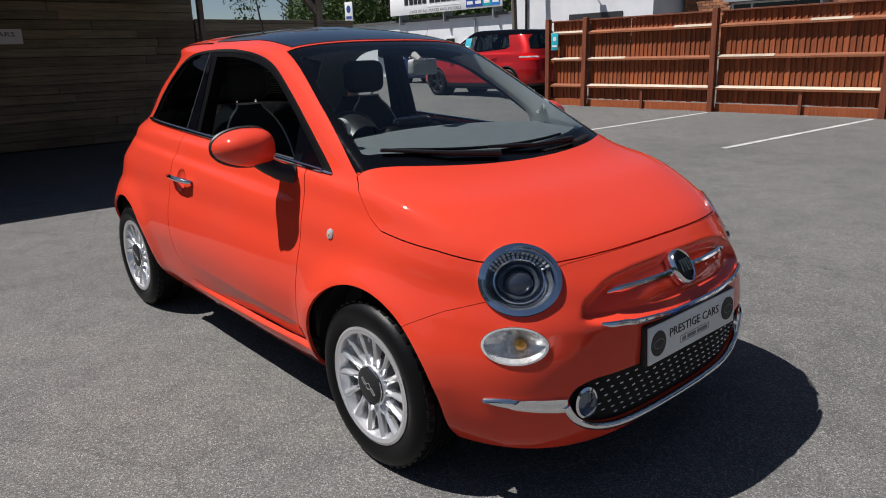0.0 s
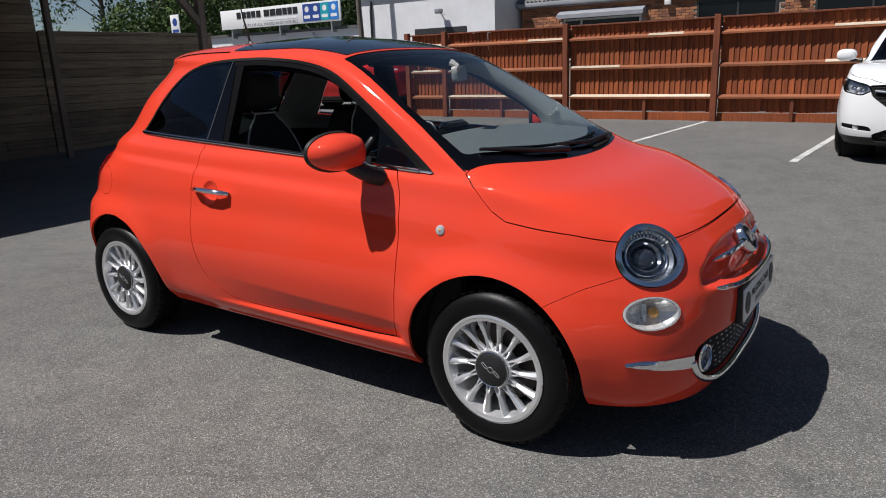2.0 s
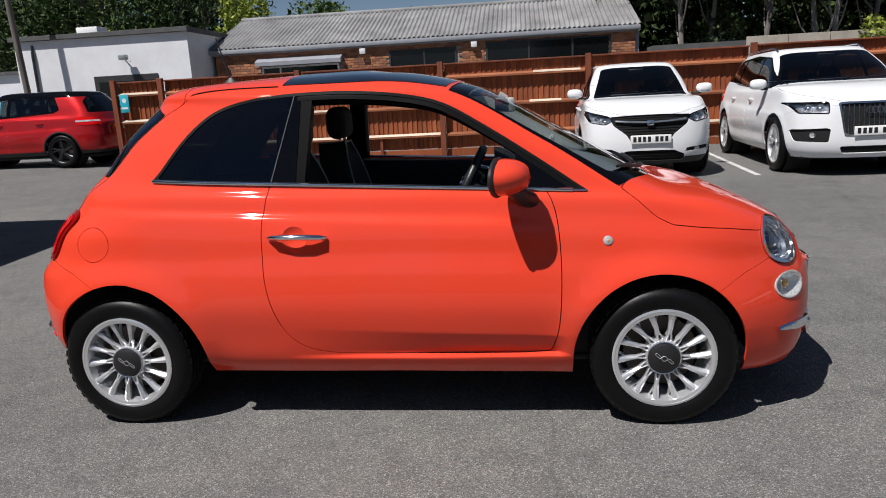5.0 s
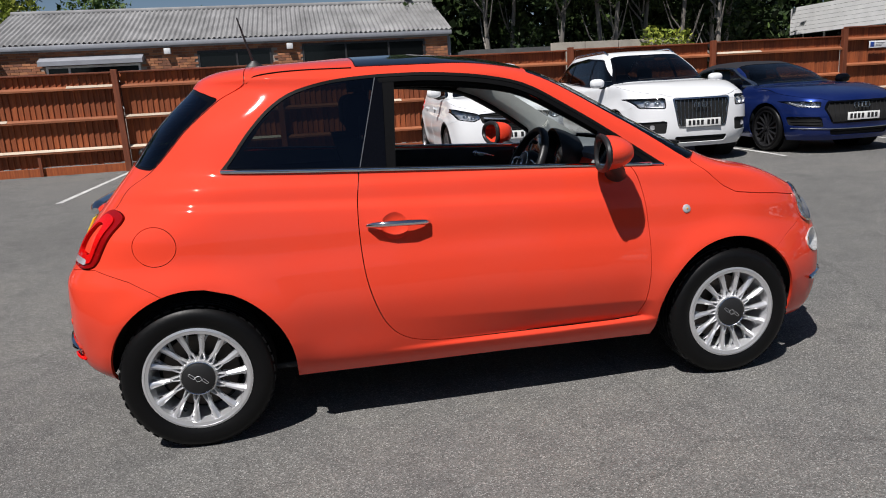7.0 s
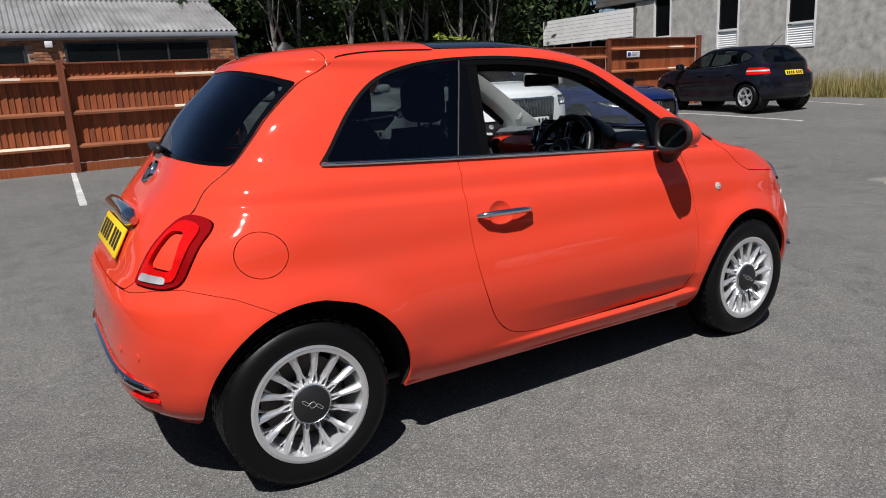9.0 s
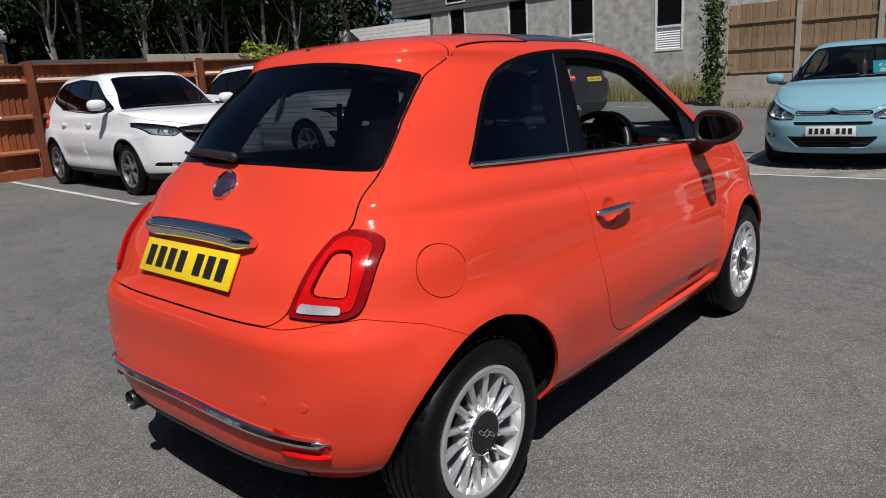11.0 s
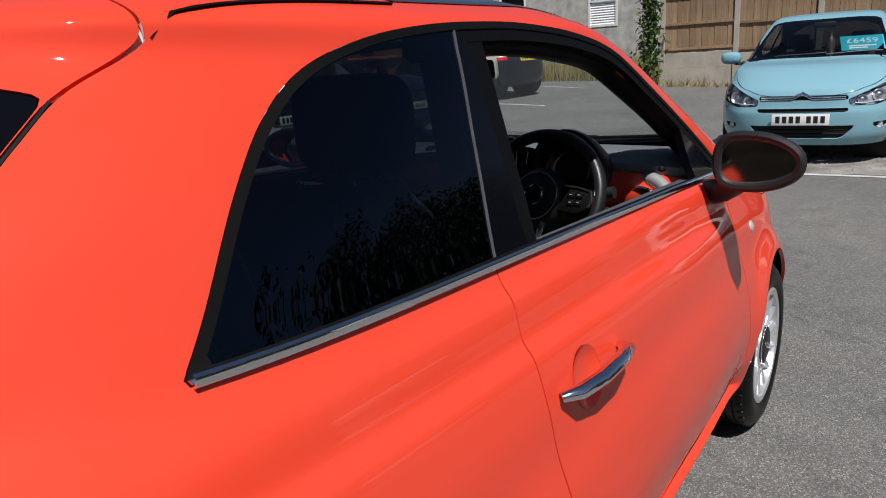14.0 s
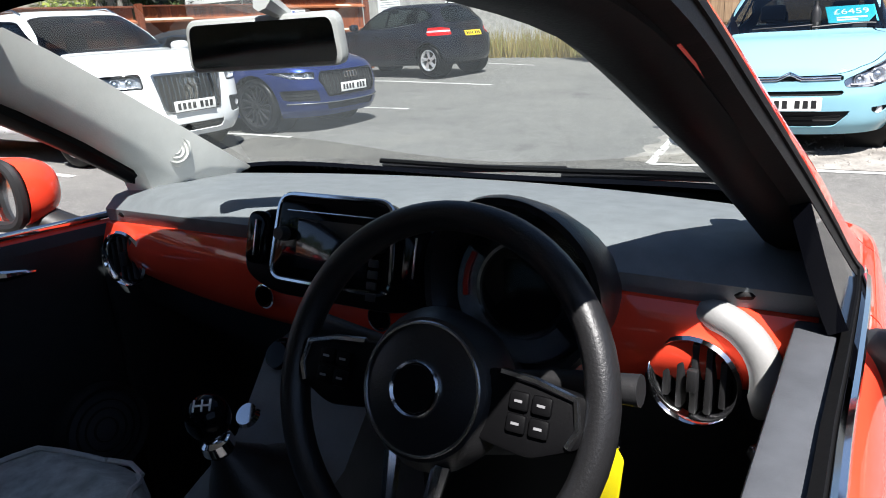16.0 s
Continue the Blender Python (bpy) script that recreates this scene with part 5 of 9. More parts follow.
def blade(bm, a0, a1, r0, r1, wide, y0, y1, deep):
    """One spoke: a ridged bar from r0 to r1 that may lean."""
    secs = []
    for t in (0.0, 0.35, 0.7, 1.0):
        a, r = a0 + (a1 - a0) * t, r0 + (r1 - r0) * t
        h = wide[0] + (wide[1] - wide[0]) * t
        y = y0 + (y1 - y0) * t
        c, s_ = math.cos(a), math.sin(a)
        q = lambda u, d: bm.verts.new((r * c - u * s_, y + d, r * s_ + u * c))
        secs.append([q(-h, deep), q(-h, 0.006), q(-h * 0.25, 0.0), q(h * 0.1, 0.0), q(h, 0.009), q(h, deep)])
    for p, n in zip(secs, secs[1:]):
        for i in range(5):
            bm.faces.new((p[i], p[i + 1], n[i + 1], n[i]))


def number_plate(parent, m, yellow=False, name="number_plate", bars=(3, 2, 3)):
    """A plate of 520 by 111 mm in the plane of m; its characters are plain bars."""
    pl = part(name, merge(bmesh.new(), box(-0.26, 0.26, -0.0555, 0.0555, -0.004, 0.004, 0.003), m), M["plate_yellow" if yellow else "plate_white"], parent, "yellow plate with dark bars" if yellow else "white plate with dark bars")
    for i in range(7):
        x = -0.205 + i * 0.062 + (0.034 if i > 3 else 0)
        part("bar", box(x - 0.020, x + 0.020, -0.034, 0.034, 0.0035, 0.0055, m=m), M["plate_ink"], pl)
    return pl


# ---- the coral city car ----
HERO = dict(
    xf=[1.796, 1.83, 1.854, 1.867, 1.871, 1.841, 1.776, 1.682, 1.465, 1.203, 0.858, 0.498, 0.331, 0.106, -0.092],
    zf=[0.17, 0.245, 0.357, 0.469, 0.569, 0.659, 0.733, 0.805, 0.899, 0.968, 1.158, 1.365, 1.431, 1.479, 1.497],
    w=[0.711, 0.762, 0.788, 0.806, 0.793, 0.77, 0.755, 0.73, 0.71, 0.675, 0.622, 0.563, 0.521, 0.382, 0.156],
    zs=[0.225, 0.29, 0.4, 0.539, 0.659, 0.75, 0.831, 0.913, 0.975, 1.021, 1.176, 1.35, 1.421, 1.473, 1.503],
    xr=[-1.603, -1.677, -1.689, -1.68, -1.677, -1.633, -1.587, -1.518, -1.444, -1.388, -1.278, -1.139, -1.074, -0.94, -0.539],
    zr=[0.24, 0.33, 0.45, 0.56, 0.66, 0.748, 0.841, 0.942, 1.023, 1.098, 1.246, 1.382, 1.439, 1.472, 1.498],
    af=[1.081, 1.058, 1.036, 1.011, 1.022, 1.065, 1.1, 1.078, 1.034, 0.901, 0.559, 0.213, 0.01, -0.13, -0.235],
    nf=[3.475, 3.454, 3.405, 3.172, 2.881, 2.682, 2.759, 3.073, 3.296, 3.196, 3.112, 2.902, 2.532, 2.34, 2.193],
    ar=[-0.892, -0.918, -0.951, -0.974, -0.986, -0.93, -0.935, -0.782, -0.685, -0.522, -0.462, -0.344, -0.461, -0.474, -0.411],
    nr=[3.56, 3.98, 4.119, 4.18, 4.08, 3.762, 3.697, 3.525, 3.897, 3.593, 3.35, 2.95, 3.05, 3.046, 2.596],
)
ARCH = ((1.135, 0.295, 0.345), (-1.125, 0.295, 0.355))


def hero_dent(P):
    """Shoulder crease, flared arches and the rounded sill."""
    x, y, z = P[..., 0], P[..., 1].copy(), P[..., 2]
    side = np.clip((np.abs(y) - 0.45) / 0.15, 0, 1)
    crease = 0.893 - 0.050 * x
    fade = np.clip((1.12 - np.abs(x + 0.40)) / 0.35, 0, 1)
    y -= side * fade * 0.017 * (1 / (1 + np.exp((z - crease) / 0.007)) - 0.5)
    for ax, az, r in ARCH:
        d = np.hypot(x - ax, z - az)
        y -= side * 0.020 * np.exp(-((d - r) / 0.07) ** 2) * np.clip((z - 0.2) / 0.2, 0, 1)
    # the recess that carries the bright whiskers on the nose
    out = P.copy()
    top, low = np.interp(np.abs(y), [0, 0.2, 0.3, 0.35, 0.43, 0.46], [0.734, 0.730, 0.720, 0.707, 0.666, 0.630]), 0.578 + 0.10 * np.abs(y) ** 2
    pit = np.clip((top - z) / 0.045, 0, 1) * np.clip((z - low) / 0.022, 0, 1) * np.clip((0.47 - np.abs(y)) / 0.05, 0, 1) * (x > 1.5)
    out[..., 0] -= 0.034 * pit * pit * (3 - 2 * pit)
    # waist of the door above the sill
    fold = 0.431 - 0.045 * x
    y += side * 0.032 * np.clip((fold - z) / 0.10, 0, 1) * np.clip((z - 0.306) / 0.012, 0, 1) * np.clip((x + 0.42) / 0.75, 0, 1) * np.clip((0.765 - x) / 0.03, 0, 1)
    out[..., 1] = np.minimum(y, 0)
    return out


S = shell(HERO, 440, 230, hero_dent)
hero = thing("coral_hatchback", "small coral-red three-door hatchback with chrome trim parked on asphalt", "car")
DLO = np.vstack([spline([(0.872, 0.963), (0.649, 1.118), (0.449, 1.248), (0.280, 1.343), (0.105, 1.387), (-0.10, 1.408), (-0.263, 1.412), (-0.420, 1.408), (-0.560, 1.394), (-0.690, 1.360), (-0.783, 1.305), (-0.868, 1.222), (-0.951, 1.117), (-0.998, 1.066)], 6, False), [(-0.454, 1.038), (0.48, 0.987)]])
DOOR = np.vstack([spline([(0.675, 1.00), (0.712, 0.95), (0.738, 0.85), (0.748, 0.66), (0.736, 0.45), (0.704, 0.320)], 6, False), spline([(0.60, 0.316), (0.248, 0.318), (-0.08, 0.324), (-0.222, 0.334), (-0.325, 0.362), (-0.395, 0.425), (-0.440, 0.520), (-0.470, 0.640), (-0.480, 0.780), (-0.477, 0.910), (-0.454, 1.05)], 6, False)])


def X(s):
    return s.V[:, 0]


def Y(s):
    return s.V[:, 1]


def Z(s):
    return s.V[:, 2]


def f_dlo(s, grow=0.0):
    return np.maximum(inside(DLO, X(s), Z(s)) - grow, 0.42 - np.abs(Y(s)))


def f_door(s):
    return np.maximum(inside(DOOR, X(s), Z(s)), 0.55 - np.abs(Y(s)))


def f_arch(s):
    f = np.full(len(s.V), 9.0)
    for ax, az, r in ARCH:
        f = np.minimum(f, np.hypot(X(s) - ax, np.maximum(Z(s) - az, 0) * 0.985) - r)
    return np.maximum(f, 0.35 - np.abs(Y(s)))


def screen_half(z):
    return 0.665 - 0.385 * (z - 0.98)


def hood_rear(y):
    return 1.185 - 0.25 * y * y - 0.40 * y ** 4


def f_hood_zone(s):
    return np.maximum(X(s) - hood_rear(Y(s)), 0)


SEAM_X = [0.93, 0.99, 1.055, 1.12, 1.185, 1.30, 1.415, 1.53, 1.62, 1.675, 1.73, 1.80]
SEAM_Z = [1.01, 0.976, 0.925, 0.862, 0.828, 0.812, 0.799, 0.778, 0.767, 0.765, 0.771, 0.776]


def f_hood(s):
    zc = np.interp(X(s), SEAM_X, SEAM_Z)
    return np.maximum(np.maximum(zc - Z(s), hood_rear(Y(s)) - X(s)), 0.9 - X(s))


def f_screen(s):
    """Windscreen with its black border and the scuttle below it."""
    top = 0.345 - 0.16 * Y(s) ** 2
    return np.maximum(np.maximum(np.abs(Y(s)) - screen_half(Z(s)), X(s) - hood_rear(Y(s))), np.maximum(top - X(s), 0.93 - Z(s)))


def f_roofglass(s):
    top = 0.328 - 0.16 * Y(s) ** 2
    return np.maximum(np.maximum(np.abs(Y(s)) - 0.475, X(s) - top), np.maximum(-0.425 - X(s), 1.38 - Z(s)))


def wide(pts):
    """A polygon from its half with y below zero, listed from the top downwards."""
    return pts + [(-a, b) for a, b in pts[::-1]]


RGLASS = rounded(wide([(-0.10, 1.406), (-0.20, 1.401), (-0.30, 1.390), (-0.39, 1.372), (-0.462, 1.349), (-0.497, 1.247), (-0.512, 1.180), (-0.525, 1.084), (-0.356, 1.098), (-0.19, 1.104)]), 0.012)
GATE = rounded(wide([(-0.484, 1.50), (-0.484, 1.41), (-0.4645, 1.350), (-0.4995, 1.247), (-0.5145, 1.180), (-0.5275, 1.080), (-0.5385, 1.035), (-0.552, 0.954), (-0.50, 0.85), (-0.479, 0.742), (-0.440, 0.714)]), 0.02)
TAIL = rounded([(-0.525, 0.934), (-0.513, 0.901), (-0.501, 0.842), (-0.487, 0.773), (-0.486, 0.738), (-0.564, 0.732), (-0.618, 0.730), (-0.646, 0.740), (-0.653, 0.766), (-0.656, 0.841), (-0.644, 0.898), (-0.630, 0.922), (-0.598, 0.940), (-0.554, 0.948)], 0.02)
TAIL_IN = rounded([(-0.549, 0.893), (-0.543, 0.845), (-0.535, 0.796), (-0.614, 0.786), (-0.609, 0.840), (-0.589, 0.890)], 0.014)
TAIL_CLEAR = rounded([(-0.516, 0.774), (-0.608, 0.766), (-0.614, 0.744), (-0.511, 0.750)], 0.006)


def f_yz(poly, s, x_lo=None, x_hi=None):
    f = inside(poly, Y(s), Z(s))
    if x_lo is not None:
        f = np.maximum(f, x_lo - X(s))
    if x_hi is not None:
        f = np.maximum(f, X(s) - x_hi)
    return f


def mirror_poly(p):
    return np.asarray(p)[::-1] * np.array((-1, 1))


HEAD_C, HEAD_R, HEAD_SQ = np.array((1.631, -0.556, 0.724)), 0.122, (1, 1, 1.17)
FOG_C, FOG_R, FOG_SQ = np.array((1.667, -0.617, 0.549)), 0.099, (1, 1, 1.8)


def f_ball(s, c, r, squash=(1, 1, 1)):
    return np.linalg.norm((s.V - c) * np.array(squash), axis=1) - r


def both(f, s, c, *a):
    k = np.array((1, -1, 1))
    return np.minimum(f(s, c, *a), f(s, c * k, *a))


GRILLE = rounded(wide([(-0.25, 0.441), (-0.443, 0.437), (-0.500, 0.415), (-0.518, 0.375), (-0.494, 0.325), (-0.457, 0.295), (-0.394, 0.268), (-0.30, 0.254), (-0.10, 0.249)]), 0.03)

GAP = 0.0019


def f_bumper_front(s):
    """Below the seam that runs from the front arch up to the headlamp."""
    zc = np.interp(X(s), [1.30, 1.37, 1.47, 1.593, 1.66, 1.70, 1.76], [0.53, 0.576, 0.628, 0.672, 0.735, 0.760, 0.774])
    return np.maximum(Z(s) - zc, 1.2 - X(s))


def f_bumper_rear(s):
    zc = np.interp(-X(s), [1.2, 1.271, 1.353, 1.43, 1.49, 1.56, 1.62], [0.615, 0.657, 0.697, 0.719, 0.734, 0.728, 0.712])
    return np.maximum(Z(s) - zc, 1.15 + X(s))


FUEL_C = np.array((-1.250, -0.73, 0.817))


def f_fuel(s):
    return np.maximum(np.hypot((X(s) - FUEL_C[0]) * 0.88, Z(s) - FUEL_C[2]) - 0.072, Y(s) + 0.4)


def outside(s, *fields):
    """What is left of a sheet when every given field's inside is taken away."""
    for f in fields:
        s = s.clip(-f(s))
    return s


def hero_body():
    P = M["coral"]
    s = S.clip(f_arch(S) * -1)
    s = s.clip(0.20 - Z(s))
    lamp = lambda q: both(f_ball, q, HEAD_C, HEAD_R, HEAD_SQ)
    fog = lambda q: np.maximum(both(f_ball, q, FOG_C, FOG_R, FOG_SQ), 1.5 - X(q))
    tail = lambda q: np.minimum(f_yz(TAIL, q, None, -1.2), f_yz(mirror_poly(TAIL), q, None, -1.2))
    openings = (lamp, fog, tail)
    cuts = outside(s, *openings, f_screen, f_roofglass, f_dlo, lambda q: f_yz(GRILLE, q, 1.5))
    # front
    hood = cuts.clip(f_hood(cuts) + GAP)
    skin("bonnet", hood, P, hero)
    rest = cuts.clip(GAP - f_hood(cuts))
    bf = rest.clip(f_bumper_front(rest) + GAP / 2)
    skin("front_bumper", bf, P, hero)
    rest = rest.clip(GAP / 2 - f_bumper_front(rest))
    br = rest.clip(f_bumper_rear(rest) + GAP / 2)
    skin("rear_bumper", br, P, hero)
    rest = rest.clip(GAP / 2 - f_bumper_rear(rest))
    gate = rest.clip(np.maximum(f_yz(GATE, rest, None, -0.8), X(rest) + np.where(Z(rest) > 1.3, 0.872, 0.85)) + GAP)
    gate = gate.clip(-f_yz(RGLASS, gate, None, -0.9))
    skin("tailgate", gate, P, hero)
    rest = rest.clip(GAP - np.maximum(f_yz(GATE, rest, None, -0.8), X(rest) + np.where(Z(rest) > 1.3, 0.872, 0.85)))
    for sgn, nm in ((1, "door"), (-1, "door")):
        d = rest.clip(f_door(rest) + GAP)
        d = d.clip(sgn * Y(d))
        d = d.clip(0.052 - np.hypot(X(d) + 0.340, Z(d) - 0.822))
        skin(nm, d, P, hero)
    rest = rest.clip(GAP - f_door(rest))
    flap = rest.clip(f_fuel(rest) + 0.0012)
    skin("fuel_flap", flap, P, hero, 0.006)
    rest = rest.clip(0.0012 - f_fuel(rest))
    skin("body_side", rest, P, hero)
    # an inner skin behind the gaps, with the window openings left free; its lower part is near-black, in place of shade
    inn = outside(s, f_screen, f_dlo, lambda q: f_yz(RGLASS, q, None, -0.9))
    for f, d in ((lamp, 0.008), (tail, 0.01), (fog, 0.006)):
        inn = inn.clip(-(f(inn) + d))
    low = inn.clip(Z(inn) - 0.97)
    skin("inner_panel", low.lifted(-0.014), M["dark_void"], hero, 0)
    up = inn.clip(0.97 - Z(inn))
    skin("headlining", up.lifted(-0.016), M["pillar_cloth"], hero, 0, "pale grey roof and pillar lining")
    return s


hero_skin = hero_body()
s = hero_skin
# glazing
scr = s.clip(f_screen(s))
glass_area = lambda q: np.maximum(np.maximum(np.abs(Y(q)) - (screen_half(Z(q)) - 0.018 - 0.05 * np.clip(1.25 - Z(q), 0, 1)), X(q) - (hood_rear(Y(q)) - 0.075)), (0.425 - 0.16 * Y(q) ** 2) - X(q))
skin("windscreen", scr.clip(glass_area(scr)).lifted(-0.003), M["clear_glass"], hero, 0)
border = scr.clip(-glass_area(scr))
skin("windscreen_border", border.lifted(-0.003), M["gloss_black"], hero, 0.01)
rg = s.clip(f_roofglass(s))
skin("roof_panel", rg.clip(f_roofglass(rg) + 0.003).lifted(0.002), M["roof_glass"], hero, 0.02, "dark tinted glass roof panel")
bk = s.clip(f_yz(RGLASS, s, None, -0.9) + 0.001)
rear_in = rounded(wide([(-0.10, 1.394), (-0.20, 1.389), (-0.295, 1.378), (-0.38, 1.361), (-0.447, 1.339), (-0.484, 1.245), (-0.499, 1.180), (-0.511, 1.096), (-0.352, 1.111), (-0.19, 1.117)]), 0.012)
skin("rear_screen", bk.clip(f_yz(rear_in, bk)).lifted(-0.002), M["tint_glass"], hero, 0)
skin("rear_screen_border", bk.clip(-f_yz(rear_in, bk)).lifted(-0.002), M["gloss_black"], hero, 0.01)


def hero_side(sgn):
    """Frames and panes of one side's windows; the driver's side pane is wound down."""
    q = s.clip(f_dlo(s) + 0.001)
    q = q.clip(sgn * Y(q))
    f = inside(DLO, X(q), Z(q))
    slope = -0.0539
    belt = lambda a: 1.012 + slope * a
    low = lambda a: Z(a) - belt(X(a)) - 0.006
    strip = q.clip(low(q))
    skin("belt_trim", strip.lifted(0.006), M["chrome"], hero, 0.012, "bright chrome belt strip")
    q = q.clip(-low(q))
    f = inside(DLO, X(q), Z(q))
    edge = q.clip(-(f + 0.013))
    skin("window_surround", edge.lifted(0.003), M["seal"], hero, 0.01)
    q = q.clip(f + 0.013)
    f = inside(DLO, X(q), Z(q))
    # the black frame that follows the roof line
    lim = X(q) - 0.28 * (Z(q) - 1.036) + 0.44
    sunk = DLO.copy()
    sunk[-2:, 1] -= 0.25
    f = inside(np.vstack([sunk[:-2], [(-1.1, 0.8)], sunk[-2:], [(1.0, 0.8)]]), X(q), Z(q))
    fr = q.clip(-np.minimum(f + 0.033, lim))
    skin("window_frame", fr.lifted(0.0005), M["soft_black"], hero, 0.02)
    q = q.clip(np.minimum(f + 0.033, lim))
    lean = lambda a: X(a) - 0.06 * (Z(a) - 1.04)
    seam = lambda a: X(a) - 0.28 * (Z(a) - 1.036)
    post = q.clip(-0.452 - seam(q))
    post = post.clip(lean(post) + 0.345)
    skin("b_pillar_cover", post.lifted(0.001), M["gloss_black"], hero, 0.02)
    strip = q.clip(-0.4565 - seam(q))
    strip = strip.clip(seam(strip) + 0.4525)
    skin("pillar_seal", strip.lifted(0.003), M["capping"], hero, 0.004)
    back = q.clip(seam(q) + 0.452 + 0.004)
    skin("quarter_window", back, M["tint_glass"], hero, 0)
    fwd = q.clip(-0.345 - lean(q) + 0.0)
    front = fwd.clip(0.582 - 0.05 * (Z(fwd) - 1.0) - X(fwd))
    skin("front_quarter_cover", front, M["gloss_black"], hero, 0.02)
    pane = fwd.clip(X(fwd) - 0.582 + 0.05 * (Z(fwd) - 1.0))
    if sgn < 0:
        skin("door_window", pane.lifted(-0.006), M["side_glass"], hero, 0)


hero_side(1)


# ---- fittings of the coral car ----
from mathutils.bvhtree import BVHTree

BODY = BVHTree.FromPolygons([tuple(v) for v in hero_skin.V], [tuple(int(i) for i in t) for t in hero_skin.T])
FULL = BVHTree.FromPolygons([tuple(v) for v in S.V], [tuple(int(i) for i in t) for t in S.T])


def on_front(y, z, lift=0.0):
    p, n, _, _ = FULL.ray_cast(Vector((4, y, z)), Vector((-1, 0, 0)))
    return p + n * lift


def on_rear(y, z, lift=0.0):
    p, n, _, _ = FULL.ray_cast(Vector((-4, y, z)), Vector((1, 0, 0)))
    return p + n * lift


def on_side(x, z, lift=0.0, side=-1):
    p, n, _, _ = FULL.ray_cast(Vector((x, 4 * side, z)), Vector((0, -side, 0)))
    return p + n * lift


def frame_at(p, n, up=(0, 0, 1)):
    """A pose at p whose z looks along n and whose y is upright."""
    z = Vector(n).normalized()
    x = Vector(up).cross(z).normalized()
    y = z.cross(x)
    m = Matrix((x, y, z)).transposed().to_4x4()
    m.translation = p
    return m


k3 = np.array((1, -1, 1))
for sgn in (1, -1):
    # headlamp: chrome bezel, silvered bowl with a projector under a ribbed hood, clear cover
    c = HEAD_C if sgn > 0 else HEAD_C * k3
    lamp_out = FULL.find_nearest(Vector(c))[1]
    cut = S.clip(f_ball(S, c, HEAD_R - 0.002, HEAD_SQ))
    edge = lambda q, d: f_ball(q, c, HEAD_R - d, HEAD_SQ)
    lamp = skin("headlamp", cut.clip(-edge(cut, 0.013)).lifted(0.009), M["chrome"], hero, 0.03, "round headlamp with chrome bezel")
    ring_ = cut.clip(edge(cut, 0.013))
    skin("bezel_step", ring_.clip(-edge(ring_, 0.022)).lifted(0.0), M["chrome"], lamp, 0.02)
    skin("lens_cover", cut.clip(edge(cut, 0.014)).lifted(0.007), M["lamp_glass"], lamp, 0)
    m = frame_at(Vector(c) - lamp_out * 0.010, lamp_out) @ Matrix.Diagonal((1, 0.88, 1, 1))
    part("reflector", lathe([(0.0, -0.060), (0.045, -0.056), (0.070, -0.040), (0.088, -0.018), (0.100, 0.0), (0.108, 0.010)], 36, "Z", m=m), M["lamp_bowl"], lamp)
    part("inner_ring", tube([m @ Vector((0.074 * math.cos(t), 0.074 * math.sin(t), -0.012)) for t in np.linspace(0, 2 * math.pi, 36, endpoint=False)], 0.0035, 8, closed=True), M["chrome"], lamp)
    part("projector_ring", lathe([(0.056, -0.055), (0.062, -0.020), (0.057, -0.012), (0.048, -0.020), (0.046, -0.050)], 30, "Z", m=m), M["lamp_dark"], lamp)
    part("projector", ball((0.0, -0.004, -0.034), (0.046, 0.046, 0.034), u=20, v=12, m=m), M["lens_blue"], lamp)
    bm = bmesh.new()
    for i in range(15):
        a = math.pi * (0.16 + 0.68 * i / 14)
        for r_ in (0.083, 0.095):
            box(-0.0036, 0.0036, -0.005, 0.005, -0.003, 0.003, 0.0012, bm, 1, m=m @ Matrix.Translation((r_ * math.cos(a), r_ * math.sin(a), -0.016 + (r_ - 0.083))) @ Matrix.Rotation(a - math.pi / 2, 4, "Z"))
    part("reflector_ribs", bm, M["lamp_silver"], lamp)
    # lower lamp
    c = FOG_C if sgn > 0 else FOG_C * k3
    fo = FULL.find_nearest(Vector(c))[1]
    cut = S.clip(np.maximum(f_ball(S, c, FOG_R - 0.002, FOG_SQ), 1.5 - X(S)))
    low = skin("lower_lamp", cut.clip(-f_ball(cut, c, FOG_R - 0.010, FOG_SQ)).lifted(0.004), M["lamp_silver"], hero, 0.02, "oval lower lamp with amber bulb")
    skin("lens_cover", cut.clip(f_ball(cut, c, FOG_R - 0.010, FOG_SQ)).lifted(0.004), M["lamp_glass"], low, 0)
    m = frame_at(Vector(c) - fo * 0.006, fo)
    part("reflector", lathe([(0.0, -0.034), (0.035, -0.030), (0.062, -0.018), (0.080, -0.004), (0.090, 0.004)], 14, "Z", m=m @ Matrix.Diagonal((1, 0.60, 1, 1))), M["lamp_silver"], low, smooth=False)
    part("bulb", ball((0.016, 0, -0.018), (0.020, 0.019, 0.014), u=7, v=5, m=m), M["amber"], low)
    part("bulb_shade", extrude_outline([(-0.004, -0.026), (0.004, -0.026), (0.008, 0.030), (-0.008, 0.030)], 0.012, "Z", m=m @ Matrix.Translation((-0.016, 0, -0.026))), M["lamp_silver"], low)
    # bright blade beside the grille
    ys = np.linspace(0.520, 0.688, 9)
    bm = bmesh.new()
    rows_ = []
    for i, yy in enumerate(ys):
        t = i / 8
        hgt = 0.024 * (1 - 0.55 * t * t) if i < 8 else 0.006
        zc = 0.368 + 0.014 * t
        rows_.append([bm.verts.new(on_front(-sgn * yy, zc + hgt * dz, li)) for dz, li in ((-1, 0.0), (-0.9, 0.010), (0.0, 0.016), (0.9, 0.010), (1, 0.0))])
    grid_faces(bm, rows_)
    bmesh.ops.recalc_face_normals(bm, faces=bm.faces)
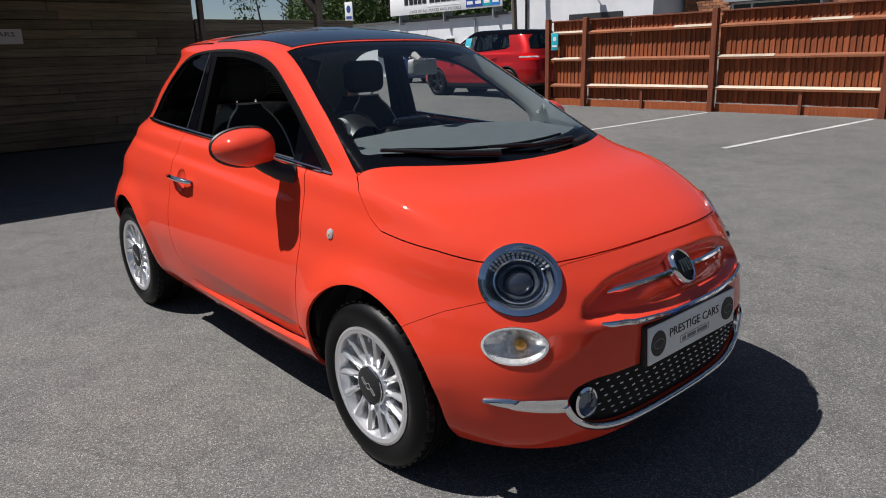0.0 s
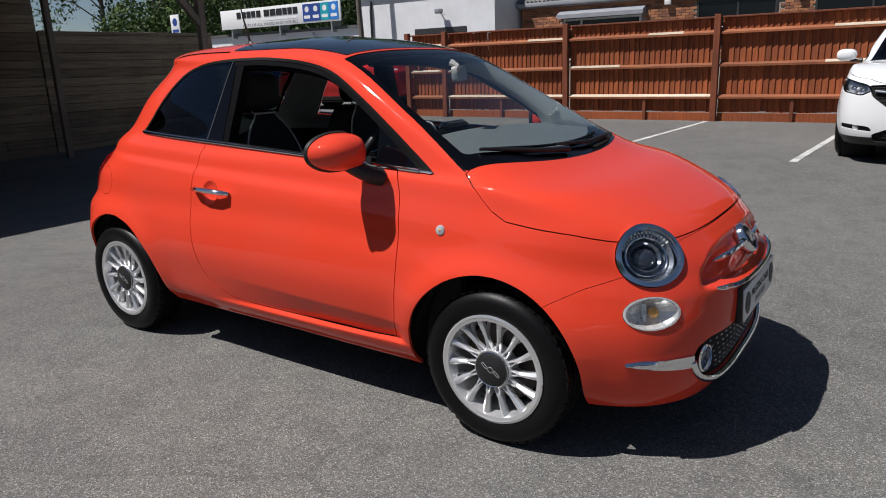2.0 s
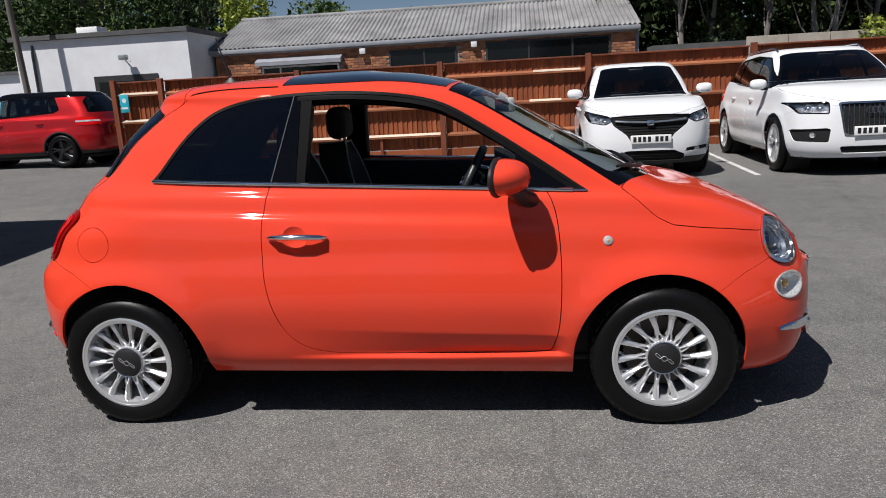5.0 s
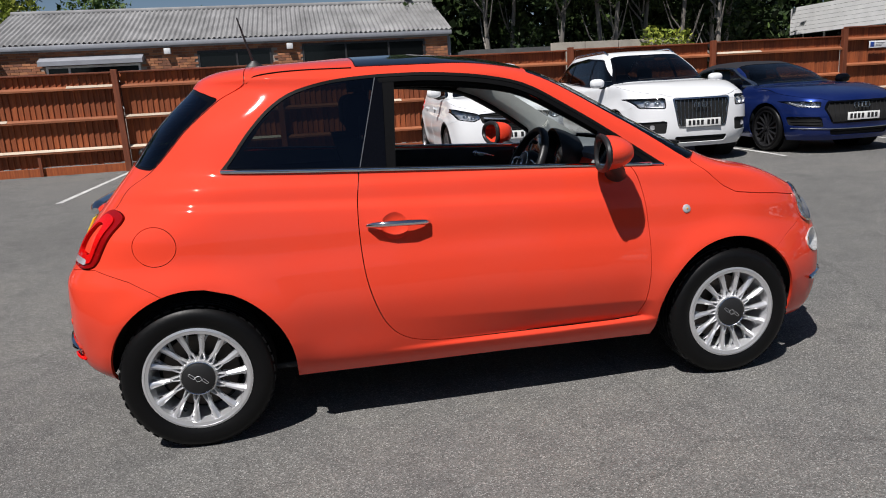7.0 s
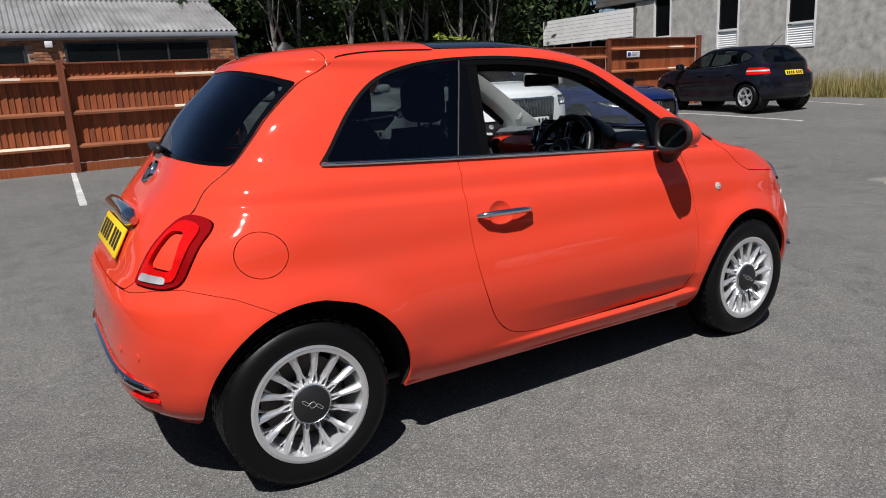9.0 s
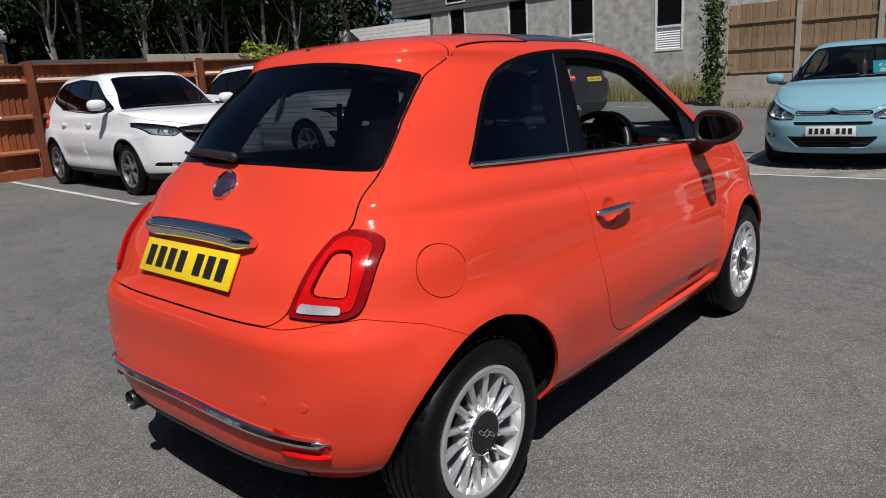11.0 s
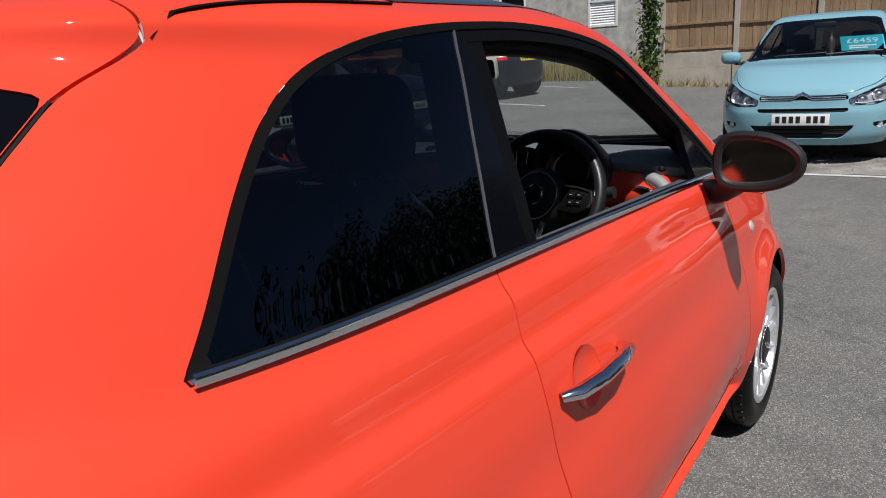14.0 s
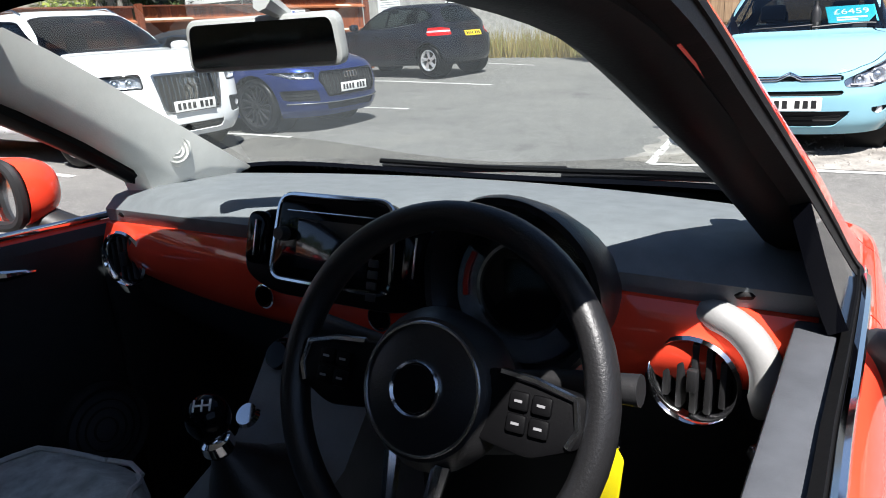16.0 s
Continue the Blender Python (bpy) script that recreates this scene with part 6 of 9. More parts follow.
    part("bumper_blade", bm, M["chrome"], hero, "chrome bumper blade", angle=60)
    # day lamp in the grille's end
    p = on_front(-sgn * 0.452, 0.362)
    m = frame_at(p + Vector((-0.02, 0, 0)), (0.93, -0.36 * sgn, 0))
    dl = part("day_lamp", lathe([(0.040, -0.01), (0.047, 0.0), (0.046, 0.022), (0.038, 0.026), (0.034, 0.016), (0.034, -0.005)], 28, "Z", m=m @ Matrix.Diagonal((0.8, 1.1, 1, 1)), closed=True), M["chrome"], hero, "ringed day lamp in the lower grille")
    part("day_lens", ball((0, 0, 0.0), (0.030, 0.040, 0.012), m=m), M["lamp_dark"], dl)
    # tail lamp
    poly = TAIL if sgn > 0 else mirror_poly(TAIL)
    inn = TAIL_IN if sgn > 0 else mirror_poly(TAIL_IN)
    clr = TAIL_CLEAR if sgn > 0 else mirror_poly(TAIL_CLEAR)
    cut = S.clip(f_yz(poly, S, None, -1.2) + 0.002)
    edge = inside(poly, Y(cut), Z(cut))
    tl = skin("tail_lamp", cut.clip(-(edge + 0.020)).lifted(0.010), M["dark_red_lens"], hero, 0.03, "red tail lamp framing a body-coloured centre")
    mid = cut.clip(edge + 0.020)
    mid = mid.clip(-inside(inn, Y(mid), Z(mid)) + 0.004)
    mid = mid.clip(-inside(clr, Y(mid), Z(mid)))
    skin("red_lens", mid.lifted(0.016), M["red_lens"], tl, 0.02)
    mid = cut.clip(inside(inn, Y(cut), Z(cut)))
    skin("painted_centre", mid.lifted(0.002), M["coral"], tl, 0.01)
    mid = cut.clip(inside(clr, Y(cut), Z(cut)))
    skin("reversing_lens", mid.lifted(0.016), M["clear_lens"], tl, 0.02)
    # red reflector low in the rear bumper
    refl = rounded([(-0.455, 0.418), (-0.60, 0.385), (-0.605, 0.398), (-0.46, 0.445)], 0.006)
    refl = refl if sgn > 0 else mirror_poly(refl)
    cut = S.clip(f_yz(refl, S, None, -1.2))
    skin("bumper_reflector", cut.lifted(0.004), M["red_lens"], hero, 0.01)

# front: grille with its mesh of small bright dashes, lower chrome lip, whiskers, badge, plate
gr = S.clip(f_yz(GRILLE, S, 1.5) + 0.001)
grille = skin("lower_grille", gr.lifted(-0.022), M["black_plastic"], hero, 0, "black lower grille with bright dashes")
bm = bmesh.new()
for j in range(6):
    for i in range(25):
        yy, zz = -0.48 + 0.04 * i + (0.02 if j % 2 else 0), 0.280 + 0.026 * j
        if inside(GRILLE, np.array([yy]), np.array([zz]))[0] < -0.018:
            p = on_front(yy, zz, -0.016)
            box(-0.002, 0.004, -0.0075, 0.0075, -0.0028, 0.0028, 0.001, bm, 1, m=Matrix.Translation(p))
part("grille_dashes", bm, M["satin_chrome"], grille)
bm = bmesh.new()
for j in range(7):
    tube([on_front(yy, 0.267 + 0.026 * j, -0.018) for yy in np.linspace(-0.46, 0.46, 24)], 0.003, 5, bm)
part("grille_bars", bm, M["black_plastic"], grille)
lip = [on_front(yy, np.interp(abs(yy), [0, 0.3, 0.394, 0.457, 0.500, 0.524], [0.243, 0.248, 0.262, 0.288, 0.322, 0.372]), 0.009) for yy in np.sin(np.linspace(-1.5, 1.5, 45)) * 0.524]
for _ in range(3):
    lip = [lip[0]] + [(a + b * 2 + c) / 4 for a, b, c in zip(lip, lip[1:], lip[2:])] + [lip[-1]]
part("grille_lip", tube(lip, 0.0125, 10), M["chrome"], hero, "chrome lip under the grille")
for sgn in (1, -1):
    pts = [on_front(sgn * yy, 0.664, 0.018) for yy in np.linspace(0.058, 0.340, 14)]
    part("whisker", tube(pts, [0.011] * 11 + [0.010, 0.007, 0.003], 8), M["chrome"], hero, "chrome whisker bar")
pts = [on_front(yy, 0.574 + 0.12 * yy * yy, 0.008) for yy in np.linspace(-0.410, 0.410, 33)]
part("nose_bar", tube(pts, [0.004] + [0.009] * 31 + [0.004], 8), M["chrome"], hero, "long chrome bar under the badge")
p, n, _, _ = FULL.ray_cast(Vector((4, 0, 0.668)), Vector((-1, 0, 0)))
m = frame_at(p + n * 0.024, n)
badge = part("nose_badge", lathe([(0.0, 0.008), (0.043, 0.008), (0.050, 0.016), (0.055, 0.010), (0.056, -0.02)], 32, "Z", m=m @ Matrix.Diagonal((0.92, 1.08, 1, 1))), M["chrome"], hero, "round chrome badge with dark centre")
part("badge_field", lathe([(0.0, 0.0), (0.042, 0.0), (0.043, 0.006)], 28, "Z", m=m @ Matrix.Translation((0, 0, 0.0095)) @ Matrix.Diagonal((0.92, 1.08, 1, 1))), M["black_plastic"], badge)
bm = bmesh.new()
for i in range(4):
    box(-0.026 + i * 0.0145, -0.018 + i * 0.0145, -0.021, 0.021, 0.009, 0.0185, bm=bm, m=m)
part("badge_bars", bm, M["satin_chrome"], badge)
m = Matrix.Translation((1.876, 0, 0.497)) @ Matrix.Rotation(radians(90), 4, "Z") @ Matrix.Rotation(radians(90), 4, "X") @ Matrix.Rotation(radians(-3), 4, "X")
holder = part("plate_holder", merge(bmesh.new(), box(-0.268, 0.268, -0.066, 0.066, -0.024, 0.0, 0.006), m), M["black_plastic"], hero)
dp = part("front_plate", merge(bmesh.new(), box(-0.263, 0.263, -0.060, 0.060, 0.0, 0.008, 0.004), m), M["plate_white"], hero, "white dealer plate with black lettering")
letters("PRESTIGE CARS", 0.040, m @ Matrix.Translation((0, 0.014, 0.008)), M["plate_ink"], dp, width=0.30)
bm = bmesh.new()
for i, wd in enumerate((0.02, 0.05, 0.062)):
    x0 = (-0.075, -0.045, 0.015)[i]
    box(x0, x0 + wd, -0.031, -0.019, 0.0075, 0.009, bm=bm, m=m)
for a in (-0.088, 0.088):
    box(a - 0.0008, a + 0.0008, -0.036, -0.014, 0.0075, 0.009, bm=bm, m=m)
for b_ in (-0.036, -0.0145):
    box(-0.088, 0.088, b_, b_ + 0.0015, 0.0075, 0.009, bm=bm, m=m)
part("small_print", bm, M["grey_ink"], dp)
for a in (-0.212, 0.212):
    r = part("plate_emblem", lathe([(0.0, 0.010), (0.040, 0.010), (0.0405, 0.006)], 28, "Z", m=m @ Matrix.Translation((a, 0, 0))), M["plate_ink"], dp)
    part("emblem_ring", tube([m @ Vector((a + 0.027 * math.cos(t), 0.020 * math.sin(t) * 0.7, 0.0105)) for t in np.linspace(0, 2 * math.pi, 24, endpoint=False)], 0.0016, 5, closed=True), M["grey_ink"], r)

# rear: plate, chrome handle bar, badge, wiper, chrome lip, exhaust, aerial, washer jet
p0, p1 = on_rear(0, 0.884), on_rear(0, 0.780)
up = (p0 - p1).normalized()
m = frame_at((p0 + p1) / 2 + Vector((-0.012, 0, 0)), Vector((0, 1, 0)).cross(up) * (1 if Vector((0, 1, 0)).cross(up).x < 0 else -1))
number_plate(hero, m, True, "rear_plate")
pts = [on_rear(yy, 0.912 - 0.10 * yy * yy, 0.018) for yy in np.linspace(-0.300, 0.300, 21)]
bm = tube(pts, [0.014, 0.024] + [0.031] * 17 + [0.024, 0.014], 14, flat=1.05)
part("tailgate_bar", bm, M["chrome"], hero, "chrome tailgate handle bar")
p, n, _, _ = FULL.ray_cast(Vector((-4, 0, 1.042)), Vector((1, 0, 0)))
m = frame_at(p + n * 0.004, n)
badge = part("tail_badge", lathe([(0.0, 0.004), (0.040, 0.004), (0.047, 0.010), (0.051, 0.004), (0.052, -0.012)], 32, "Z", m=m), M["chrome"], hero, "round chrome badge with dark red centre")
part("badge_field", lathe([(0.0, 0.0065), (0.041, 0.0065), (0.042, 0.002)], 28, "Z", m=m), plain("badge plum", (0.05, 0.012, 0.03), 0.25, bumpy=0.0, coat=1.0), badge)
bm = bmesh.new()
for i in range(4):
    box(-0.026 + i * 0.0145, -0.018 + i * 0.0145, -0.019, 0.019, 0.005, 0.0105, bm=bm, m=m)
part("badge_bars", bm, M["satin_chrome"], badge)
w0, w1 = on_rear(0.0, 1.115, 0.022), on_rear(0.30, 1.128, 0.016)
wiper = part("rear_wiper", ball(tuple(w0), (0.015, 0.026, 0.017)), M["black_plastic"], hero, "black rear wiper")
part("wiper_arm", tube([w0, (w0 + w1) / 2 + Vector((-0.012, 0, 0.006)), w1], [0.019, 0.017, 0.006], 8, flat=0.8), M["black_plastic"], wiper)
part("wiper_blade", tube([on_rear(yy, 1.122, 0.008) for yy in np.linspace(0.06, 0.40, 8)], 0.006, 6), M["rubber"], wiper)
# dark tube sunk in the tailgate joint, in place of the gap's shade
edge_z = np.array([0.742, 0.80, 0.85, 0.954, 1.035, 1.080, 1.180, 1.247, 1.300, 1.345])
edge_y = np.array([0.479, 0.490, 0.50, 0.552, 0.5385, 0.5275, 0.5145, 0.4995, 0.4818, 0.4665])
for sgn in (1, -1):
    zs_ = np.linspace(0.745, 1.343, 46)
    part("tailgate_seal", tube([on_rear(sgn * y_, z_, -0.0025) for y_, z_ in zip(np.interp(zs_, edge_z, edge_y), zs_)], 0.0034, 6), M["seal"], hero)
    part("rear_reflector", tube([on_rear(sgn * y_, 0.383 - 0.05 * y_ * y_, 0.003) for y_ in np.linspace(0.47, 0.60, 6)], [0.004, 0.011, 0.012, 0.012, 0.011, 0.004], 8, flat=0.9), M["red_lens"], hero, "slim red rear reflector")
pts = [on_rear(yy, 0.432 - 0.06 * yy * yy, 0.006) for yy in np.sin(np.linspace(-1.4, 1.4, 33)) * 0.62]
part("rear_bumper_lip", tube(pts, [0.003] * 2 + [0.014] * 29 + [0.003] * 2, 8), M["chrome"], hero, "chrome strip along the rear bumper")
part("tail_pipe", lathe([(0.034, 0.0), (0.036, 0.004), (0.036, 0.12), (0.030, 0.12), (0.030, 0.01)], 24, "X", m=Matrix.Translation((-1.66, 0.44, 0.275)), closed=True), M["dark_alloy"], hero, "dark oval exhaust tip")
part("rear_valance", tube([on_rear(yy, 0.29, -0.02) for yy in np.linspace(-0.5, 0.5, 15)], 0.03, 6), M["black_plastic"], hero)
a0 = FULL.ray_cast(Vector((-0.85, 0, 3)), Vector((0, 0, -1)))[0]
aer = part("aerial", lathe([(0.030, 0.0), (0.026, 0.012), (0.013, 0.026), (0.008, 0.034), (0.0, 0.036)], 20, "Z", m=Matrix.Translation(a0) @ Matrix.Diagonal((1.5, 0.8, 1, 1))), M["black_plastic"], hero, "black whip aerial")
part("aerial_rod", tube([a0 + Vector((0, 0, 0.02)), a0 + Vector((-0.028, 0.0, 0.12)), a0 + Vector((-0.055, 0.0, 0.228))], [0.007, 0.005, 0.003], 8), M["black_plastic"], aer)
p = FULL.ray_cast(Vector((-1.045, 0.0, 3)), Vector((0, 0, -1)))[0]
part("washer_jet", ball(tuple(p), (0.009, 0.007, 0.007), u=8, v=6), M["black_plastic"], hero)
for sgn in (1, -1):
    for y0 in (0.43, 0.56):
        p = on_rear(sgn * y0, 0.52)
        q, n, _, _ = FULL.ray_cast(Vector((-4, sgn * y0, 0.515)), Vector((1, 0, 0)))
        part("parking_sensor", lathe([(0.0, 0.0025), (0.011, 0.0025), (0.012, 0.0)], 16, "Z", m=frame_at(q, n)), M["coral"], hero)
    # roof ditch trim behind the roof panel
    pts = []
    for xx in np.linspace(-0.865, -0.44, 14):
        h = FULL.ray_cast(Vector((xx, sgn * 0.484, 3)), Vector((0, 0, -1)))
        pts.append(h[0] + Vector((0, 0, 0.001)))
    part("roof_ditch_trim", tube(pts, [0.002, 0.005] + [0.007] * 12, 6, flat=0.4), M["soft_black"], hero)

# side: handles, repeaters, mirrors, wheels
def mirror_edge(a):
    """The mirror's rim: blunt towards the car, drawn out to a soft point at its free end."""
    c_, s_ = math.cos(a), math.sin(a)
    e = 0.62 if c_ < 0 else 0.95
    return math.copysign(abs(c_) ** e, c_) * 0.108, math.copysign(abs(s_) ** 0.85, s_) * 0.069 * (1 - 0.18 * c_)


for sgn in (-1, 1):
    q, n, _, _ = FULL.ray_cast(Vector((-0.325, 4 * sgn, 0.826)), Vector((0, -sgn, 0)))
    m = frame_at(q, n)
    if sgn > 0:
        m = m @ Matrix.Rotation(math.pi, 4, "Z")
    cup = lathe([(0.0, -0.0125), (0.028, -0.0115), (0.044, -0.006), (0.054, 0.0005)], 28, "Z", m=m @ Matrix.Translation((-0.015 if sgn < 0 else 0.015, -0.004, 0)))
    hd = part("door_handle", tube([m @ Vector(v) for v in ((-0.122, 0.006, 0.006), (-0.10, 0.006, 0.028), (-0.04, 0.005, 0.040), (0.04, 0.003, 0.040), (0.10, 0.001, 0.028), (0.120, 0.0, 0.006))], [0.010, 0.014, 0.0145, 0.0145, 0.014, 0.010], 10, flat=0.85), M["chrome"], hero, "chrome pull handle")
    part("handle_cup", cup, M["coral"], hd)
    part("key_lock", lathe([(0.0, 0.050), (0.008, 0.050), (0.009, 0.03)], 14, "Z", m=m @ Matrix.Translation((-0.085 * 1, 0.005, -0.008))), M["satin_chrome"], hd)
    q, n, _, _ = FULL.ray_cast(Vector((0.932, 4 * sgn, 0.778)), Vector((0, -sgn, 0)))
    m = frame_at(q, n)
    rp = part("side_repeater", lathe([(0.0, 0.007), (0.012, 0.006), (0.018, 0.003), (0.020, -0.002)], 20, "Z", m=m), M["clear_lens"], hero, "small clear side repeater")
    part("repeater_bulb", ball((0, 0, 0.006), (0.005, 0.005, 0.003), u=8, v=6, m=m), M["amber"], rp)
    # door mirror: painted shell, black foot, mirror glass facing rearwards
    bm = bmesh.new()
    rows_ = []
    cx, cy, cz = 0.545, 0.845, 1.052
    for i in range(9):
        t = i / 8
        xx = -0.028 + 0.118 * t
        k = math.sqrt(max(0.0, 1 - (max(0, t - 0.05) / 0.95) ** 2.2))
        row = []
        for j in range(24):
            a = 2 * math.pi * j / 24
            my, mz_ = mirror_edge(a)
            yy, zz = my * k, mz_ * k
            row.append(bm.verts.new((cx + xx - 0.18 * yy, sgn * (cy + yy), cz + zz + 0.02 * yy)))
        rows_.append(row)
    grid_faces(bm, rows_, True)
    bmesh.ops.remove_doubles(bm, verts=bm.verts, dist=1e-4)
    bmesh.ops.recalc_face_normals(bm, faces=bm.faces)
    mir = part("door_mirror", bm, M["coral"], hero, "coral door mirror on a black foot", angle=80)
    ring = [Vector((cx - 0.030 - 0.18 * my, sgn * (cy + my), cz + mz_ + 0.02 * my)) for my, mz_ in (mirror_edge(a) for a in np.linspace(0, 2 * math.pi, 40, endpoint=False))]
    part("mirror_surround", tube([v.lerp(Vector((cx - 0.03, sgn * cy, cz)), 0.06) + Vector((-0.010, 0, 0)) for v in ring], 0.0120, 8, closed=True), M["black_plastic"], mir)
    bm = bmesh.new()
    low_ = [v.lerp(Vector((cx - 0.03, sgn * cy, cz)), 0.05) for v in ring]
    bm.faces.new([bm.verts.new((cx - 0.016 + 0.09 * (v.z - cz) + 0.07 * (abs(v.y) - cy), v.y, v.z)) for v in low_])
    bmesh.ops.recalc_face_normals(bm, faces=bm.faces)
    part("mirror_glass", bm, M["mirror"], mir, smooth=False)
    base = on_side(0.66, 0.985, 0.0, sgn)
    part("mirror_foot", tube([Vector((0.552, sgn * 0.815, 1.010)), Vector((0.580, sgn * 0.785, 0.985)), Vector((0.605, sgn * 0.742, 0.958)), Vector((0.625, sgn * 0.700, 0.945))], [0.036, 0.040, 0.044, 0.046], 14, flat=0.75), M["black_plastic"], mir)
    for wx in (1.15, -1.15):
        wheel(hero, wx, sgn * 0.693, 0.292, 0.294, 0.187, 0.200)
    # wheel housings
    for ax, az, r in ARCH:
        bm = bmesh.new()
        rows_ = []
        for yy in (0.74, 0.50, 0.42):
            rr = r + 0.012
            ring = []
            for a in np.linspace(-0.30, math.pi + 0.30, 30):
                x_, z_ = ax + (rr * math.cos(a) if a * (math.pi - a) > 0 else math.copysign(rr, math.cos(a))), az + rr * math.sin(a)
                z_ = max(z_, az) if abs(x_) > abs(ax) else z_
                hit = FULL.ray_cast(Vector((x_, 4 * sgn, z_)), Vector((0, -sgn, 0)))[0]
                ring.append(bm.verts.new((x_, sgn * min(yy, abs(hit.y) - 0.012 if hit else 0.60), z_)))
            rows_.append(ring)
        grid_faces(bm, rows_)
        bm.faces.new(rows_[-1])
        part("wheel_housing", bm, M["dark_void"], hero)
part("underbody", box(-1.30, 1.45, -0.55, 0.55, 0.19, 0.25, 0.03), M["dark_void"], hero)
part("floor_pan", box(-0.765, 0.785, -0.665, 0.665, 0.215, 0.262, 0.02), M["dark_void"], hero)
for ax in (1.15, -1.15):
    part("axle", tube([(ax, -0.62, 0.292), (ax, 0.62, 0.292)], 0.035, 10), M["dark_void"], hero)

# front wipers and scuttle
for y0, y1 in ((-0.14, -0.56), (0.30, -0.16)):
    def on_scr(y, x):
        h = FULL.ray_cast(Vector((x, y, 3)), Vector((0, 0, -1)))
        return h[0] + h[1] * 0.014
    wp = part("front_wiper", tube([on_scr(y0, hood_rear(y0) - 0.035), on_scr((y0 + y1) / 2, hood_rear((y0 + y1) / 2) - 0.050), on_scr(y1, hood_rear(y1) - 0.075)], [0.013, 0.009, 0.006], 8), M["black_plastic"], hero, "black windscreen wiper")
    part("wiper_blade", tube([on_scr(v, hood_rear(v) - 0.082) - Vector((0, 0, 0.006)) for v in np.linspace(y0 - 0.02, y1 - 0.08 if y1 > -0.3 else y1, 9)], 0.006, 6), M["rubber"], wp)
bm = bmesh.new()
for i in range(22):
    yy = 0.10 + i * 0.017
    x_ = hood_rear(yy) - 0.03
    h = FULL.ray_cast(Vector((x_, yy, 3)), Vector((0, 0, -1)))[0]
    box(-0.02, 0.02, -0.003, 0.003, -0.002, 0.004, bm=bm, m=Matrix.Translation(h))
part("scuttle_grille", bm, M["black_plastic"], hero)

for i in range(13):
    zz = 1.150 + 0.0155 * i
    hw = 0.42 - 0.22 * (zz - 1.1)
    part("heater_line", tube([on_rear(yy, zz, -0.0045) for yy in np.linspace(-hw, hw, 13)], 0.0006, 4), M["heater_wire"], hero)
for sgn in (1, -1):
    part("belt_strip", tube([on_side(x_, 1.0155 - 0.0539 * x_, 0.006, sgn) for x_ in np.linspace(0.80, -0.985, 40)], 0.0065, 8, flat=1.2), M["chrome"], hero, "thin chrome strip along the waist")


# ---- inside the coral car ----
def loft(sections, material, name, parent, label="", closed=False, angle=50):
    bm = bmesh.new()
    rows_ = [[bm.verts.new(p) for p in s_] for s_ in sections]
    grid_faces(bm, rows_, closed)
    for r in (rows_[0], rows_[-1]):
        if len(r) > 2:
            bm.faces.new(r)
    bmesh.ops.recalc_face_normals(bm, faces=bm.faces)
    return part(name, bm, material, parent, label, angle=angle)


def dash_x(y):
    """How far forward the fascia stands: it curves away towards the doors."""
    return 0.540 + 0.20 * y * y


ys = np.linspace(-0.645, 0.645, 27)
# the soft pad from the screen's foot to the fascia
secs = []
for y in ys:
    d = dash_x(y)
    foot = 1.075 - 0.45 * y * y
    rise = 0.10 * y * y
    secs.append([(foot, y, 0.945), (foot, y, 1.006 + 0.5 * rise), ((foot + d) / 2 + 0.06, y, 1.035 - 0.01 * y * y), (d + 0.10, y, 1.062 - 0.06 * y * y), (d + 0.035, y, 1.058 - 0.07 * y * y), (d + 0.008, y, 1.040 - 0.08 * y * y), (d + 0.012, y, 1.015 - 0.08 * y * y), (d + 0.08, y, 0.95)])
dash = loft(secs, M["dash_pad"], "dashboard", hero, "grey dashboard pad above a body-coloured fascia")
# the painted fascia
secs = []
for y in ys:
    d = dash_x(y)
    top, low = 1.020 - 0.09 * y * y, 0.868 + 0.02 * y * y
    secs.append([(d + 0.03, y, top), (d + 0.004, y, top - 0.004), (d - 0.012, y, top - 0.04), (d - 0.016, y, (top + low) / 2), (d - 0.004, y, low + 0.03), (d + 0.03, y, low)])
part_fascia = loft(secs, M["coral"], "fascia", dash, "glossy coral fascia panel")
# underside
secs = []
for y in ys:
    d = dash_x(y)
    secs.append([(d + 0.03, y, 0.872), (d + 0.05, y, 0.80), (d + 0.14, y, 0.72), (d + 0.28, y, 0.52), (d + 0.30, y, 0.34)])
loft(secs, M["lining"], "lower_dash", dash)
part("footwell_floor", box(-1.2, 0.95, -0.66, 0.66, 0.245, 0.27, 0.004), M["lining"], hero)
part("bulkhead", box(0.93, 0.96, -0.64, 0.64, 0.27, 0.93), M["dark_void"], hero)

# touch screen in its chromed bezel, with air outlets either side
m = Matrix.Translation((0.532, -0.052, 1.026)) @ Matrix.Rotation(radians(-90), 4, "Z") @ Matrix.Rotation(radians(90), 4, "X") @ Matrix.Rotation(radians(-19), 4, "X") @ Matrix.Diagonal((0.96, 0.88, 1, 1))
radio = part("dash_panel", merge(bmesh.new(), extrude_outline(rounded([(-0.185, -0.055), (-0.165, 0.055), (0.165, 0.055), (0.185, -0.055), (0.12, -0.085), (-0.12, -0.085)], 0.04), 0.04, "Z", 0.006), m @ Matrix.Translation((0, 0, -0.03))), M["soft_black"], dash)
unit = part("touch_screen_unit", merge(bmesh.new(), extrude_outline(rounded([(-0.110, -0.066), (-0.102, 0.070), (0.102, 0.070), (0.110, -0.066)], 0.024), 0.030, "Z", 0.004), m @ Matrix.Translation((0, 0.010, -0.008))), M["gloss_black"], radio, "gloss black screen unit with chrome edge")
